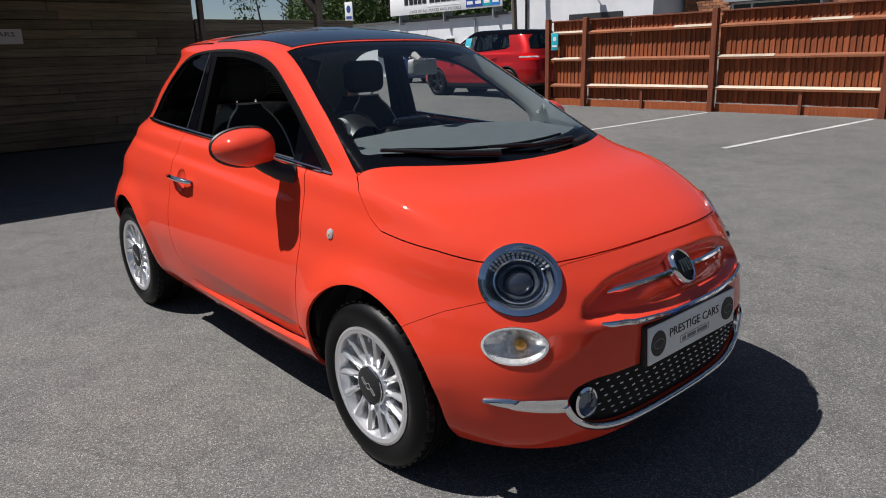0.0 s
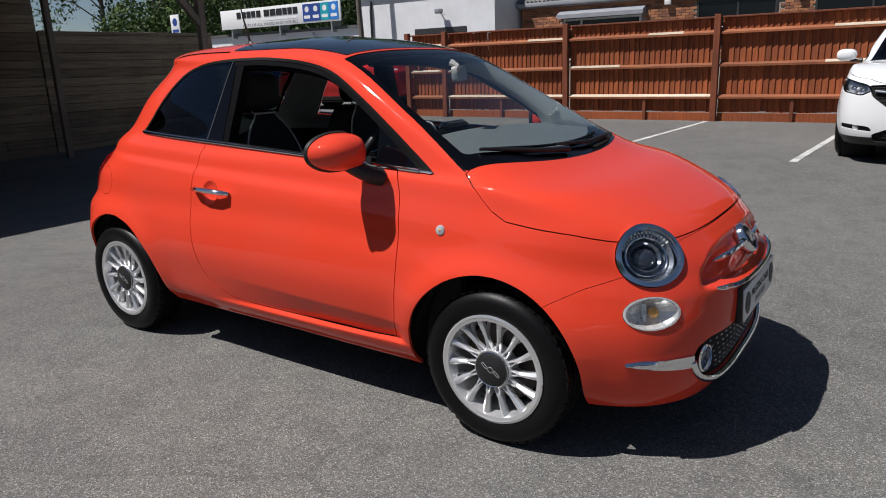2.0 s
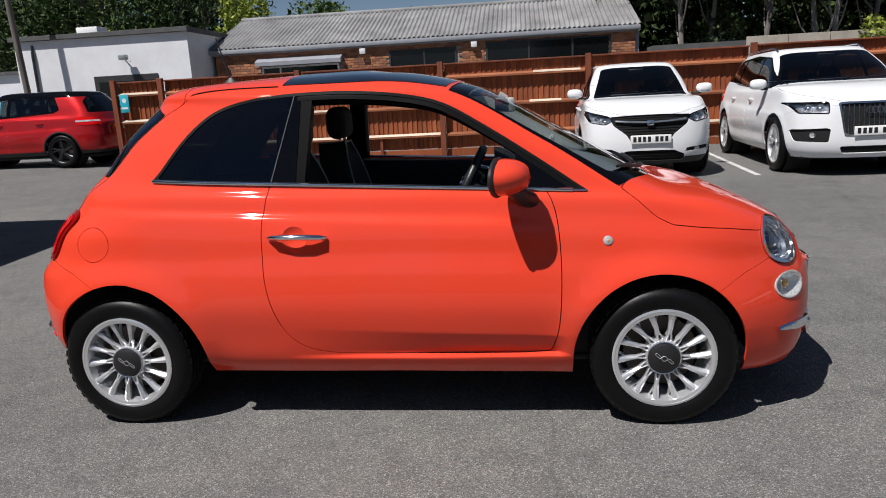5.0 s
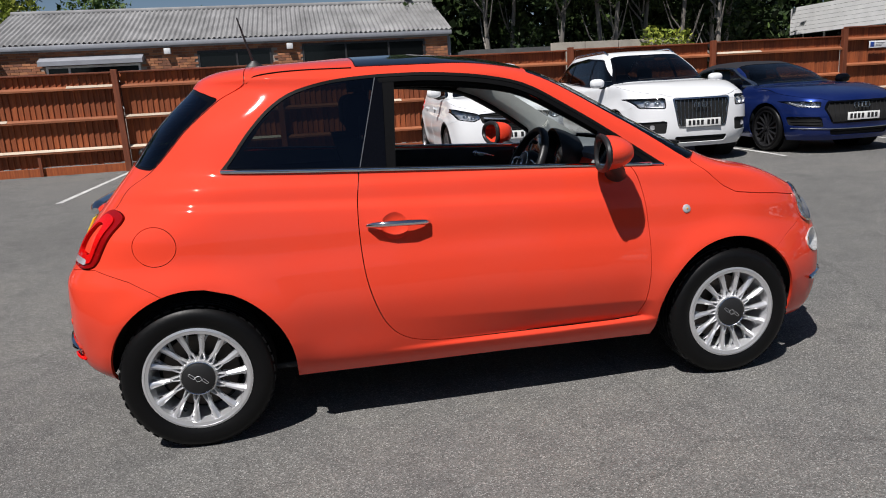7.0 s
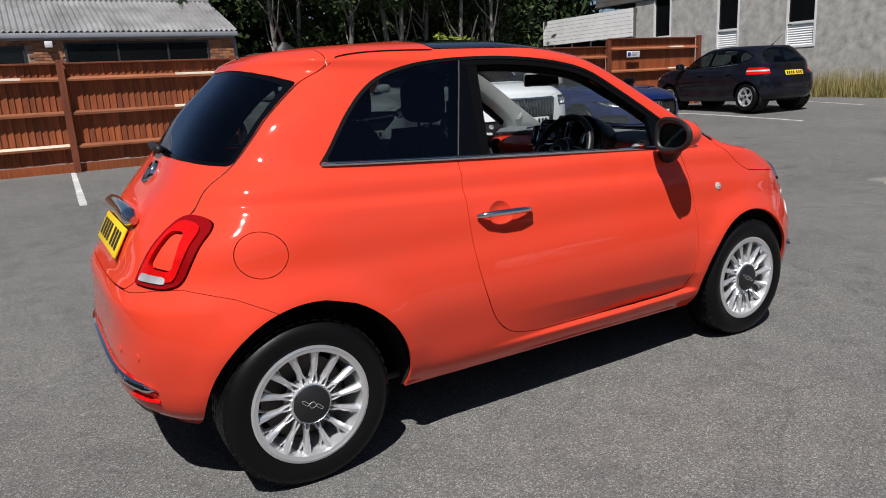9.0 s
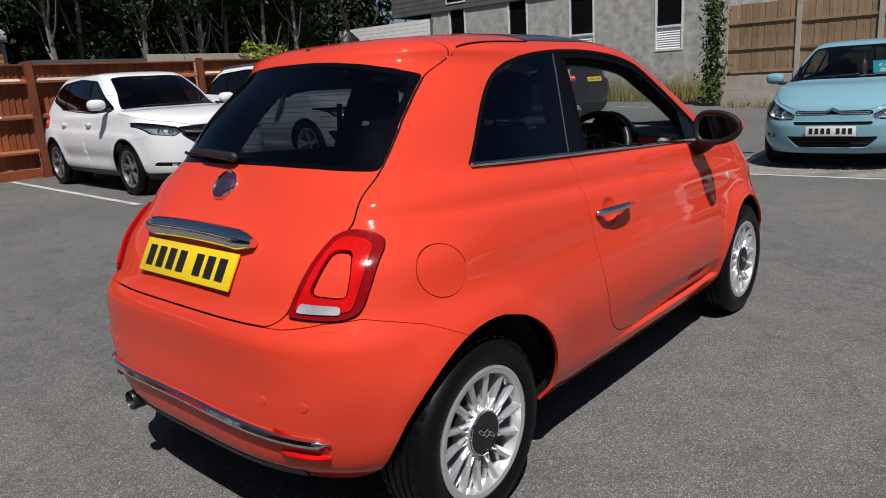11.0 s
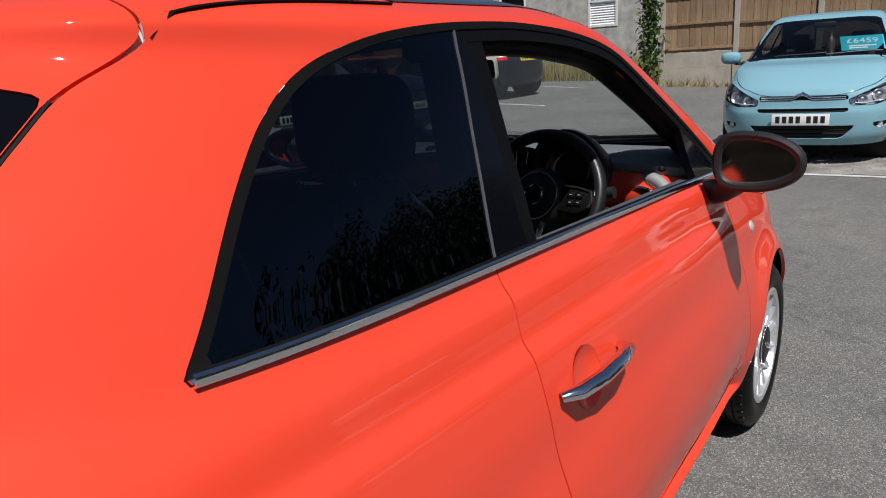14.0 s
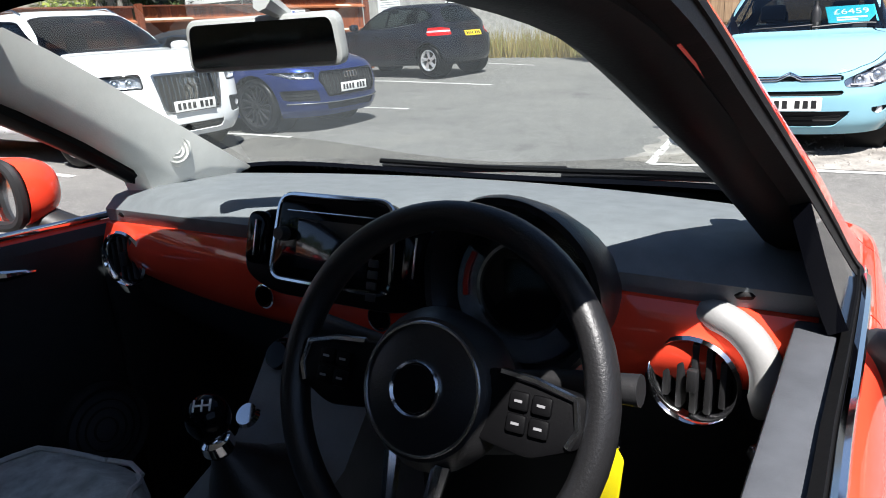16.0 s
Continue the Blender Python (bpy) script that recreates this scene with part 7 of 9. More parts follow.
ring = [m @ Vector((a, b + 0.010, 0.020)) for a, b in rounded([(-0.112, -0.068), (-0.104, 0.072), (0.104, 0.072), (0.112, -0.068)], 0.026)]
part("screen_bezel", tube(ring, 0.0035, 6, closed=True), M["chrome"], unit)
part("screen", merge(bmesh.new(), box(-0.066, 0.066, -0.040, 0.040, 0.021, 0.0235, 0.001), m @ Matrix.Translation((0.004, 0.004, 0))), M["screen"], unit)
part("screen_line", merge(bmesh.new(), box(-0.085, 0.085, 0.055, 0.0565, 0.021, 0.024), m), M["satin_chrome"], unit)
for a in (-0.088, 0.088):
    part("knob", lathe([(0.0, 0.016), (0.010, 0.015), (0.0125, 0.0)], 18, "Z", m=m @ Matrix.Translation((a, 0.016, 0.021))), M["black_plastic"], unit)
for k in range(4):
    part("key", merge(bmesh.new(), box(-0.008, 0.008, -0.006, 0.006, 0.021, 0.025, 0.001), m @ Matrix.Translation((0.082, -0.012 - 0.017 * k, 0))), M["black_plastic"], unit)
for a in (-0.148, 0.148):
    v = part("air_vent", merge(bmesh.new(), extrude_outline(rounded([(-0.024, -0.045), (-0.024, 0.045), (0.024, 0.045), (0.024, -0.045)], 0.02), 0.018, "Z", 0.003), m @ Matrix.Translation((a, 0.004, 0.0))), M["gloss_black"], radio)
    part("vent_blade", merge(bmesh.new(), box(-0.002, 0.002, -0.03, 0.03, 0.018, 0.024, 0.001), m @ Matrix.Translation((a, 0.004, 0))), M["satin_chrome"], v)
for yb in (0.098, -0.005, -0.12):
    q = Vector((dash_x(yb) - 0.018, yb, 0.938))
    b_ = part("fascia_button", lathe([(0.0, 0.008), (0.014, 0.008), (0.017, 0.0)], 20, "Z", m=frame_at(q, (-1, 0, 0.1))), M["gloss_black"], dash)
    part("button_ring", tube([frame_at(q, (-1, 0, 0.1)) @ Vector((0.018 * math.cos(t), 0.018 * math.sin(t), 0.004)) for t in np.linspace(0, 6.283, 20, endpoint=False)], 0.002, 5, closed=True), M["chrome"], b_)
for sgn in (1, -1):
    q = Vector((dash_x(0.527) - 0.012, sgn * 0.527, 0.906 if sgn < 0 else 0.930))
    m = frame_at(q, (-1, -0.12 * sgn, 0.05))
    v = part("round_vent", lathe([(0.050, 0.0), (0.056, 0.012), (0.052, 0.016), (0.046, 0.008), (0.046, -0.03)], 30, "Z", m=m, closed=True), M["chrome"], dash, "round air vent with chrome ring")
    part("vent_bowl", lathe([(0.0, -0.02), (0.046, -0.02), (0.047, 0.004)], 24, "Z", m=m), M["soft_black"], v)
    for k in range(-2, 3):
        h = math.sqrt(0.044 ** 2 - (0.0165 * k) ** 2)
        part("vent_slat", merge(bmesh.new(), box(0.0165 * k - 0.004, 0.0165 * k + 0.004, -h, h, -0.016, 0.006, 0.002), m), M["black_plastic"], v)
    part("vent_tab", merge(bmesh.new(), box(-0.006, 0.006, -0.014, 0.014, 0.004, 0.014, 0.002), m), M["black_plastic"], v)
    # grey end cap with the demister outlet
    if sgn < 0:
        arc = [m @ Vector((0.076 * math.cos(t), 0.076 * math.sin(t), -0.012 - 0.006 * math.sin(t))) for t in np.linspace(-0.45, 1.75, 18)]
        part("dash_end_cap", tube(arc, [0.006, 0.014] + [0.019] * 13 + [0.017, 0.013, 0.006], 12, flat=1.0), plain("grey end cap", (0.26, 0.26, 0.255), 0.6, grain=200, bumpy=0.1), dash)
    part("demister", ball((0.655, sgn * 0.566, 1.004), (0.045, 0.030, 0.014)), M["soft_black"], dash)
    # tweeter on the screen pillar
    m = frame_at(Vector((0.748, sgn * 0.552, 1.110)), (-0.25, -sgn, 0.10))
    tw = part("tweeter", lathe([(0.0, 0.010), (0.030, 0.009), (0.036, 0.004), (0.040, -0.02)], 28, "Z", m=m), M["pillar_cloth"], hero, "round pale tweeter grille on the pillar")
    for r_ in (0.010, 0.019, 0.028):
        part("tweeter_ring", tube([m @ Vector((r_ * math.cos(t), r_ * math.sin(t), 0.0105)) for t in np.linspace(0, 6.283, 22, endpoint=False)], 0.002, 5, closed=True), M["light_grey_plastic"], tw)

# instrument hood in front of the driver
c = Vector((0.545, -0.335, 1.005))
ax = Vector((-0.96, 0, 0.26)).normalized()
m = frame_at(c, ax)
bm = bmesh.new()
rows_ = []
for r_, h in ((0.100, -0.06), (0.112, 0.0), (0.116, 0.045), (0.112, 0.060), (0.104, 0.058), (0.098, 0.02), (0.092, -0.03)):
    rows_.append([bm.verts.new(m @ Vector((r_ * math.cos(t), r_ * math.sin(t) * 0.96, h + 0.035 * max(0, math.sin(t))))) for t in np.linspace(0, 2 * math.pi, 40, endpoint=False)])
grid_faces(bm, rows_, True)
bmesh.ops.recalc_face_normals(bm, faces=bm.faces)
hood = part("instrument_hood", bm, M["leather"], hero, "black hooded round instrument dial")
part("dial", lathe([(0.0, 0.010), (0.096, 0.010)], 36, "Z", m=m), M["screen"], hood)
bm = bmesh.new()
grid_faces(bm, [[bm.verts.new(m @ Vector((r_ * math.cos(t), r_ * math.sin(t), h))) for r_, h in ((0.062, 0.012), (0.062, 0.018), (0.088, 0.020), (0.088, 0.013))] for t in np.linspace(2.6, 5.6, 26)])
bmesh.ops.recalc_face_normals(bm, faces=bm.faces)
part("dial_band", bm, M["lamp_bowl"], hood)
part("dial_ring", tube([m @ Vector((0.056 * math.cos(t), 0.056 * math.sin(t), 0.022)) for t in np.linspace(0, 6.283, 36, endpoint=False)], 0.004, 6, closed=True), M["chrome"], hood)
part("dial_face", lathe([(0.0, 0.020), (0.054, 0.020), (0.055, 0.016)], 30, "Z", m=m), M["soft_black"], hood)
bm = bmesh.new()
for k in range(4):
    a = 2.75 + 0.16 * k
    box(-0.003, 0.003, -0.010, 0.010, 0.021, 0.024, bm=bm, m=m @ Matrix.Rotation(a, 4, "Z") @ Matrix.Translation((0.075, 0, 0)))
part("dial_marks", bm, M["red_band"], hood)
part("dial_glass", lathe([(0.0, 0.034), (0.097, 0.030)], 30, "Z", m=m), M["lamp_glass"], hood)

# steering wheel
c = Vector((0.350, -0.313, 0.962))
ax = Vector((-0.90, 0, 0.44)).normalized()
m = frame_at(c, ax)
R = 0.181
sw = new("steering_wheel")
sw.parent = hero
part("wheel_rim", tube([m @ Vector((R * math.cos(t), R * math.sin(t), 0)) for t in np.linspace(0, 2 * math.pi, 64, endpoint=False)], 0.0165, 12, closed=True, flat=1.15), M["leather"], sw)
part("hub", lathe([(0.0, 0.030), (0.045, 0.028), (0.072, 0.018), (0.085, -0.005), (0.080, -0.04), (0.0, -0.05)], 36, "Z", m=m), M["leather"], sw)
part("hub_ring", tube([m @ Vector((0.066 * math.cos(t), 0.066 * math.sin(t), 0.022)) for t in np.linspace(0, 6.283, 40, endpoint=False)], 0.0022, 6, closed=True), M["satin_chrome"], sw)
em = part("hub_badge", lathe([(0.0, 0.032), (0.024, 0.032), (0.027, 0.036), (0.030, 0.032), (0.030, 0.024)], 28, "Z", m=m), M["satin_chrome"], sw)
part("badge_field", lathe([(0.0, 0.0335), (0.0235, 0.0335), (0.024, 0.030)], 24, "Z", m=m), M["soft_black"], em)
for sgn in (1, -1):
    sp = part("spoke", merge(bmesh.new(), extrude_outline(rounded([(0.060 * sgn, -0.034), (0.060 * sgn, 0.036), (0.172 * sgn, 0.026), (0.172 * sgn, -0.020), (0.12 * sgn, -0.042)][::sgn], 0.012), 0.022, "Z", 0.005), m @ Matrix.Translation((0, 0, -0.010))), M["soft_black"], sw)
    part("spoke_trim", tube([m @ Vector(v) for v in ((0.082 * sgn, 0.034, 0.012), (0.12 * sgn, 0.031, 0.014), (0.158 * sgn, 0.022, 0.012), (0.164 * sgn, -0.004, 0.011), (0.156 * sgn, -0.022, 0.011))], 0.004, 6), M["satin_chrome"], sp)
    for i in range(2):
        for j in range(2):
            bt = part("wheel_button", merge(bmesh.new(), box(-0.010, 0.010, -0.009, 0.009, 0.012, 0.017, 0.003), m @ Matrix.Translation(((0.105 + 0.023 * i) * sgn, 0.010 - 0.021 * j, 0))), M["soft_black"], sp)
            part("button_mark", merge(bmesh.new(), box(-0.004, 0.004, -0.0012, 0.0012, 0.0168, 0.0178), m @ Matrix.Translation(((0.105 + 0.023 * i) * sgn, 0.010 - 0.021 * j, 0))), M["grey_ink"], bt)
    part("lower_spoke", tube([m @ Vector(v) for v in ((0.030 * sgn, -0.070, 0.004), (0.024 * sgn, -0.12, 0.006), (0.030 * sgn, -0.168, 0.004))], [0.010, 0.008, 0.009], 8), M["satin_chrome"], sw)
part("column_shroud", tube([m @ Vector((0, -0.01, -0.03)), m @ Vector((0, -0.02, -0.14)), m @ Vector((0, -0.03, -0.24))], [0.055, 0.060, 0.06], 14), M["black_plastic"], sw)
for sgn, ln in ((1, 0.15), (-1, 0.15)):
    part("column_stalk", tube([m @ Vector((0.05 * sgn, 0.02, -0.055)), m @ Vector((0.11 * sgn, 0.03, -0.050)), m @ Vector(((0.05 + ln) * sgn, 0.038, -0.045))], [0.009, 0.012, 0.016], 10), M["black_plastic"], sw)

# key with a yellow tag in the column
key = part("ignition_key", tube([(0.505, -0.452, 0.900), (0.468, -0.460, 0.893)], [0.012, 0.014], 10), M["black_plastic"], hero)
part("key_ring", tube([Vector((0.468 + 0.004 * math.cos(t), -0.462 + 0.014 * math.cos(t), 0.877 + 0.014 * math.sin(t))) for t in np.linspace(0, 6.283, 20, endpoint=False)], 0.0022, 6, closed=True), M["chrome"], key)
part("key_tag", merge(bmesh.new(), extrude_outline(rounded([(-0.016, 0.0), (-0.016, -0.062), (0.016, -0.062), (0.016, 0.0), (0.006, 0.014), (-0.006, 0.014)], 0.004), 0.005, "X", 0.001), Matrix.Translation((0.464, -0.464, 0.853)) @ Matrix.Rotation(radians(6), 4, "X")), M["yellow_tag"], key, "yellow plastic key tag")

# gear lever on its high console, heater controls above
con = loft([[(0.60, 0.115 * k, z) for k, z in ((-1, 0.60), (-1, 0.855), (1, 0.855), (1, 0.60))], [(0.52, 0.11 * k, z) for k, z in ((-1, 0.55), (-1, 0.845), (1, 0.845), (1, 0.55))], [(0.43, 0.105 * k, z) for k, z in ((-1, 0.45), (-1, 0.745), (1, 0.745), (1, 0.45))], [(0.27, 0.10 * k, z) for k, z in ((-1, 0.30), (-1, 0.690), (1, 0.690), (1, 0.30))], [(0.17, 0.10 * k, z) for k, z in ((-1, 0.28), (-1, 0.52), (1, 0.52), (1, 0.28))]], M["dash_pad"], "console", hero, "dark console with the gear lever")
part("gaiter", lathe([(0.085, 0.0), (0.080, 0.02), (0.052, 0.045), (0.045, 0.06), (0.026, 0.085), (0.018, 0.10)], 20, "Z", m=Matrix.Translation((0.355, -0.020, 0.722)) @ Matrix.Rotation(radians(-20), 4, "Y") @ Matrix.Rotation(radians(-10), 4, "X")), M["leather"], con)
kb = part("gear_knob", ball((0.312, 0.003, 0.866), (0.029, 0.029, 0.031)), M["gloss_black"], con, "round black gear knob with white shift pattern")
part("knob_collar", lathe([(0.017, 0.0), (0.022, 0.006), (0.020, 0.020), (0.014, 0.024)], 20, "Z", m=Matrix.Translation((0.320, 0.000, 0.816)) @ Matrix.Rotation(radians(-18), 4, "Y")), M["chrome"], kb)
bm = bmesh.new()
m2 = frame_at(Vector((0.312, 0.003, 0.866)) + Vector((-0.42, -0.30, 0.85)).normalized() * 0.0305, (-0.42, -0.30, 0.85))
for i in range(3):
    box(-0.0105 + i * 0.010, -0.0085 + i * 0.010, -0.008, 0.008, -0.001, 0.001, bm=bm, m=m2)
box(-0.0105, 0.0115, -0.001, 0.001, -0.001, 0.001, bm=bm, m=m2)
part("shift_pattern", bm, M["white_ink"], kb)
for k in range(3):
    q = Vector((0.522, 0.080 - 0.070 * k, 0.838))
    m2 = frame_at(q, (-0.75, 0, 0.5))
    d_ = part("heater_dial", lathe([(0.0, 0.020), (0.020, 0.018), (0.024, 0.004), (0.030, 0.0)], 22, "Z", m=m2), M["gloss_black"], con)
    part("dial_ring", tube([m2 @ Vector((0.028 * math.cos(t), 0.028 * math.sin(t), 0.004)) for t in np.linspace(0, 6.283, 20, endpoint=False)], 0.0016, 5, closed=True), M["satin_chrome"], d_)
q = Vector((0.425, 0.065, 0.790))
part("window_switch", lathe([(0.0, 0.008), (0.017, 0.007), (0.020, 0.0)], 20, "Z", m=frame_at(q, (-0.6, 0, 0.8))), M["chrome"], con)


# door linings, far door in full, near door with its capping only
def lining(sgn):
    d = loft([[(x_, sgn * yv, z) for yv, z in ((0.700, 0.32), (0.675, 0.45), (0.660, 0.60), (0.665, 0.62), (0.655, 0.78), (0.652, 0.90), (0.648, 0.985 - 0.05 * x_), (0.668, 1.005 - 0.052 * x_))] for x_ in np.linspace(-0.44, 0.66, 10)], M["lining"], "door_lining", hero, "black door lining with round speaker")
    m2 = frame_at(Vector((0.52, sgn * 0.645, 0.555)), (0, -sgn, 0.12))
    sp = part("door_speaker", lathe([(0.098, -0.03), (0.100, 0.010), (0.092, 0.022), (0.082, 0.016), (0.080, 0.008)], 36, "Z", m=m2), M["lining"], d)
    part("speaker_mesh", lathe([(0.0, 0.012), (0.05, 0.011), (0.081, 0.006)], 30, "Z", m=m2), M["capping"], sp)
    for r_ in (0.025, 0.045, 0.063):
        part("speaker_ring", tube([m2 @ Vector((r_ * math.cos(t), r_ * math.sin(t), 0.0125)) for t in np.linspace(0, 6.283, 26, endpoint=False)], 0.0025, 5, closed=True), M["black_plastic"], sp)
    part("armrest", loft_bm([[(x_, sgn * yv, z) for yv, z in ((0.66, 0.60), (0.60, 0.615), (0.595, 0.66), (0.61, 0.70), (0.66, 0.72))] for x_ in np.linspace(-0.40, 0.30, 6)]), M["lining"], d)
    hp_ = part("pull_handle", tube([(0.356, sgn * 0.640, 0.950), (0.40, sgn * 0.618, 0.942), (0.46, sgn * 0.634, 0.930)], [0.012, 0.010, 0.004], 8), M["chrome"], d)
    part("handle_boss", ball((0.350, sgn * 0.640, 0.950), (0.020, 0.016, 0.018)), M["satin_chrome"], hp_)


def loft_bm(sections):
    bm = bmesh.new()
    rows_ = [[bm.verts.new(p) for p in s_] for s_ in sections]
    grid_faces(bm, rows_)
    bm.faces.new(rows_[0])
    bm.faces.new(rows_[-1][::-1])
    bmesh.ops.recalc_face_normals(bm, faces=bm.faces)
    return bm


lining(1)
lining(-1)
part("door_capping", merge(bmesh.new(), box(-0.34, 0.625, -0.666, -0.622, -0.02, 0.012, 0.006), Matrix.Translation((0, 0, 1.003)) @ Matrix.Rotation(radians(3.1), 4, "Y")), M["capping"], hero, "dark grey door-top capping")

# rear-view mirror
m = frame_at(Vector((0.512, 0.022, 1.306)), (-0.93, -0.36, -0.05)) @ Matrix.Diagonal((0.88, 1.1, 1, 1))
rv = part("interior_mirror", merge(bmesh.new(), extrude_outline(rounded([(-0.125, -0.028), (-0.120, 0.034), (0.120, 0.034), (0.125, -0.028)], 0.016), 0.030, "Z", 0.006), m @ Matrix.Translation((0, 0, -0.03))), M["light_grey_plastic"], hero, "rear-view mirror with pale grey shell")
part("mirror_glass", merge(bmesh.new(), extrude_outline(rounded([(-0.117, -0.022), (-0.112, 0.028), (0.112, 0.028), (0.117, -0.022)], 0.013), 0.003, "Z"), m @ Matrix.Translation((0, 0, -0.001))), M["mirror"], rv, smooth=False)
part("mirror_stem", tube([m @ Vector((0.0, 0.02, -0.025)), (0.535, 0.0, 1.345), (0.50, 0.0, 1.362)], [0.012, 0.011, 0.016], 8), M["light_grey_plastic"], rv)


# seats
def seat(y, cloth, dx=0.0):
    st = new("seat")
    st.parent = hero
    secs = []
    for t in 1 - np.linspace(1, 0, 16) ** 1.7:
        x_ = -0.32 + (0.62 if y < 0 else 0.66) * t
        h = 0.60 - 0.10 * (1 - t) * 0.6 + (0.0 if t < 0.9 else -0.05 * (t - 0.9) / 0.1)
        hw = 0.235 * max(0.06, 1 - (max(0, t - 0.5) / 0.5) ** 2.6) ** 0.5
        h += 0.055 if y > 0 else 0.0
        secs.append([(x_, y - hw, h - 0.12), (x_, y - hw, h - 0.01), (x_, y - hw * 0.80, h + 0.022), (x_, y, h + 0.026), (x_, y + hw * 0.80, h + 0.022), (x_, y + hw, h - 0.01), (x_, y + hw, h - 0.12)])
    c_ = loft(secs, cloth, "cushion", st, angle=70)
    rim = [Vector(s_[2]) + Vector((0, 0, 0.004)) for s_ in secs] + [Vector(secs[-1][3]) + Vector((0.012, 0, 0.0))] + [Vector(s_[4]) + Vector((0, 0, 0.004)) for s_ in secs[::-1]]
    part("piping", tube(rim, 0.005, 6), M["piping"], c_)
    secs = []
    for t in 1 - np.linspace(1, 0, 14) ** 1.6:
        z = 0.56 + 0.585 * t
        x_ = -0.30 - 0.16 * t
        hw = 0.235 * (1 - 0.06 * (1 - t)) * max(0.12, 1 - (max(0, t - 0.35) / 0.65) ** 2.4) ** 0.5
        secs.append([(x_ - 0.10, y - hw, z), (x_ + 0.02, y - hw, z), (x_ + 0.05, y - hw * 0.82, z + 0.005), (x_, y, z), (x_ + 0.05, y + hw * 0.82, z + 0.005), (x_ + 0.02, y + hw, z), (x_ - 0.10, y + hw, z)])
    b_ = loft(secs, M["seat_dark"], "backrest", st, angle=70)
    part("piping", tube([Vector(s_[2]) for s_ in secs] + [Vector(s_[4]) for s_ in secs[::-1]], 0.0045, 6), M["piping"], b_)
    part("head_restraint", box(-0.505, -0.395, y - 0.122, y + 0.122, 1.165, 1.340, 0.05, seg=4), M["seat_dark"], st)
    for k in (-0.05, 0.05):
        part("restraint_post", tube([(-0.445, y + k, 1.10), (-0.445, y + k, 1.19)], 0.007, 8), M["chrome"], st)
    st.matrix_basis = pose(dx, 0, 0)
    part("seat_base", box(-0.28, 0.22, y - 0.19, y + 0.19, 0.265, 0.49, 0.02), M["soft_black"], st)
    return st


seat(-0.36, M["seat_dark"], 0.03)
seat(0.36, M["seat_cloth"], 0.05)
part("rear_bench", loft_bm([[(-0.62, y, 0.52), (-0.66, y, 0.60), (-1.02, y, 0.56), (-1.16, y, 0.96), (-1.22, y, 0.96), (-1.22, y, 0.52)] for y in np.linspace(-0.55, 0.55, 5)]), M["seat_dark"], hero)
for y in (-0.3, 0.3):
    part("rear_restraint", ball((-1.19, y, 1.02), (0.045, 0.11, 0.07)), M["seat_dark"], hero)
part("parcel_shelf", box(-1.33, -1.22, -0.42, 0.42, 0.95, 0.97, 0.004), M["soft_black"], hero)
# belts hanging from the door posts
for sgn in (1, -1):
    part("seat_belt", tube([(-0.43, sgn * 0.575, 1.25), (-0.44, sgn * 0.60, 0.95), (-0.43, sgn * 0.60, 0.45)], 0.018, 6, flat=0.15), M["soft_black"], hero)


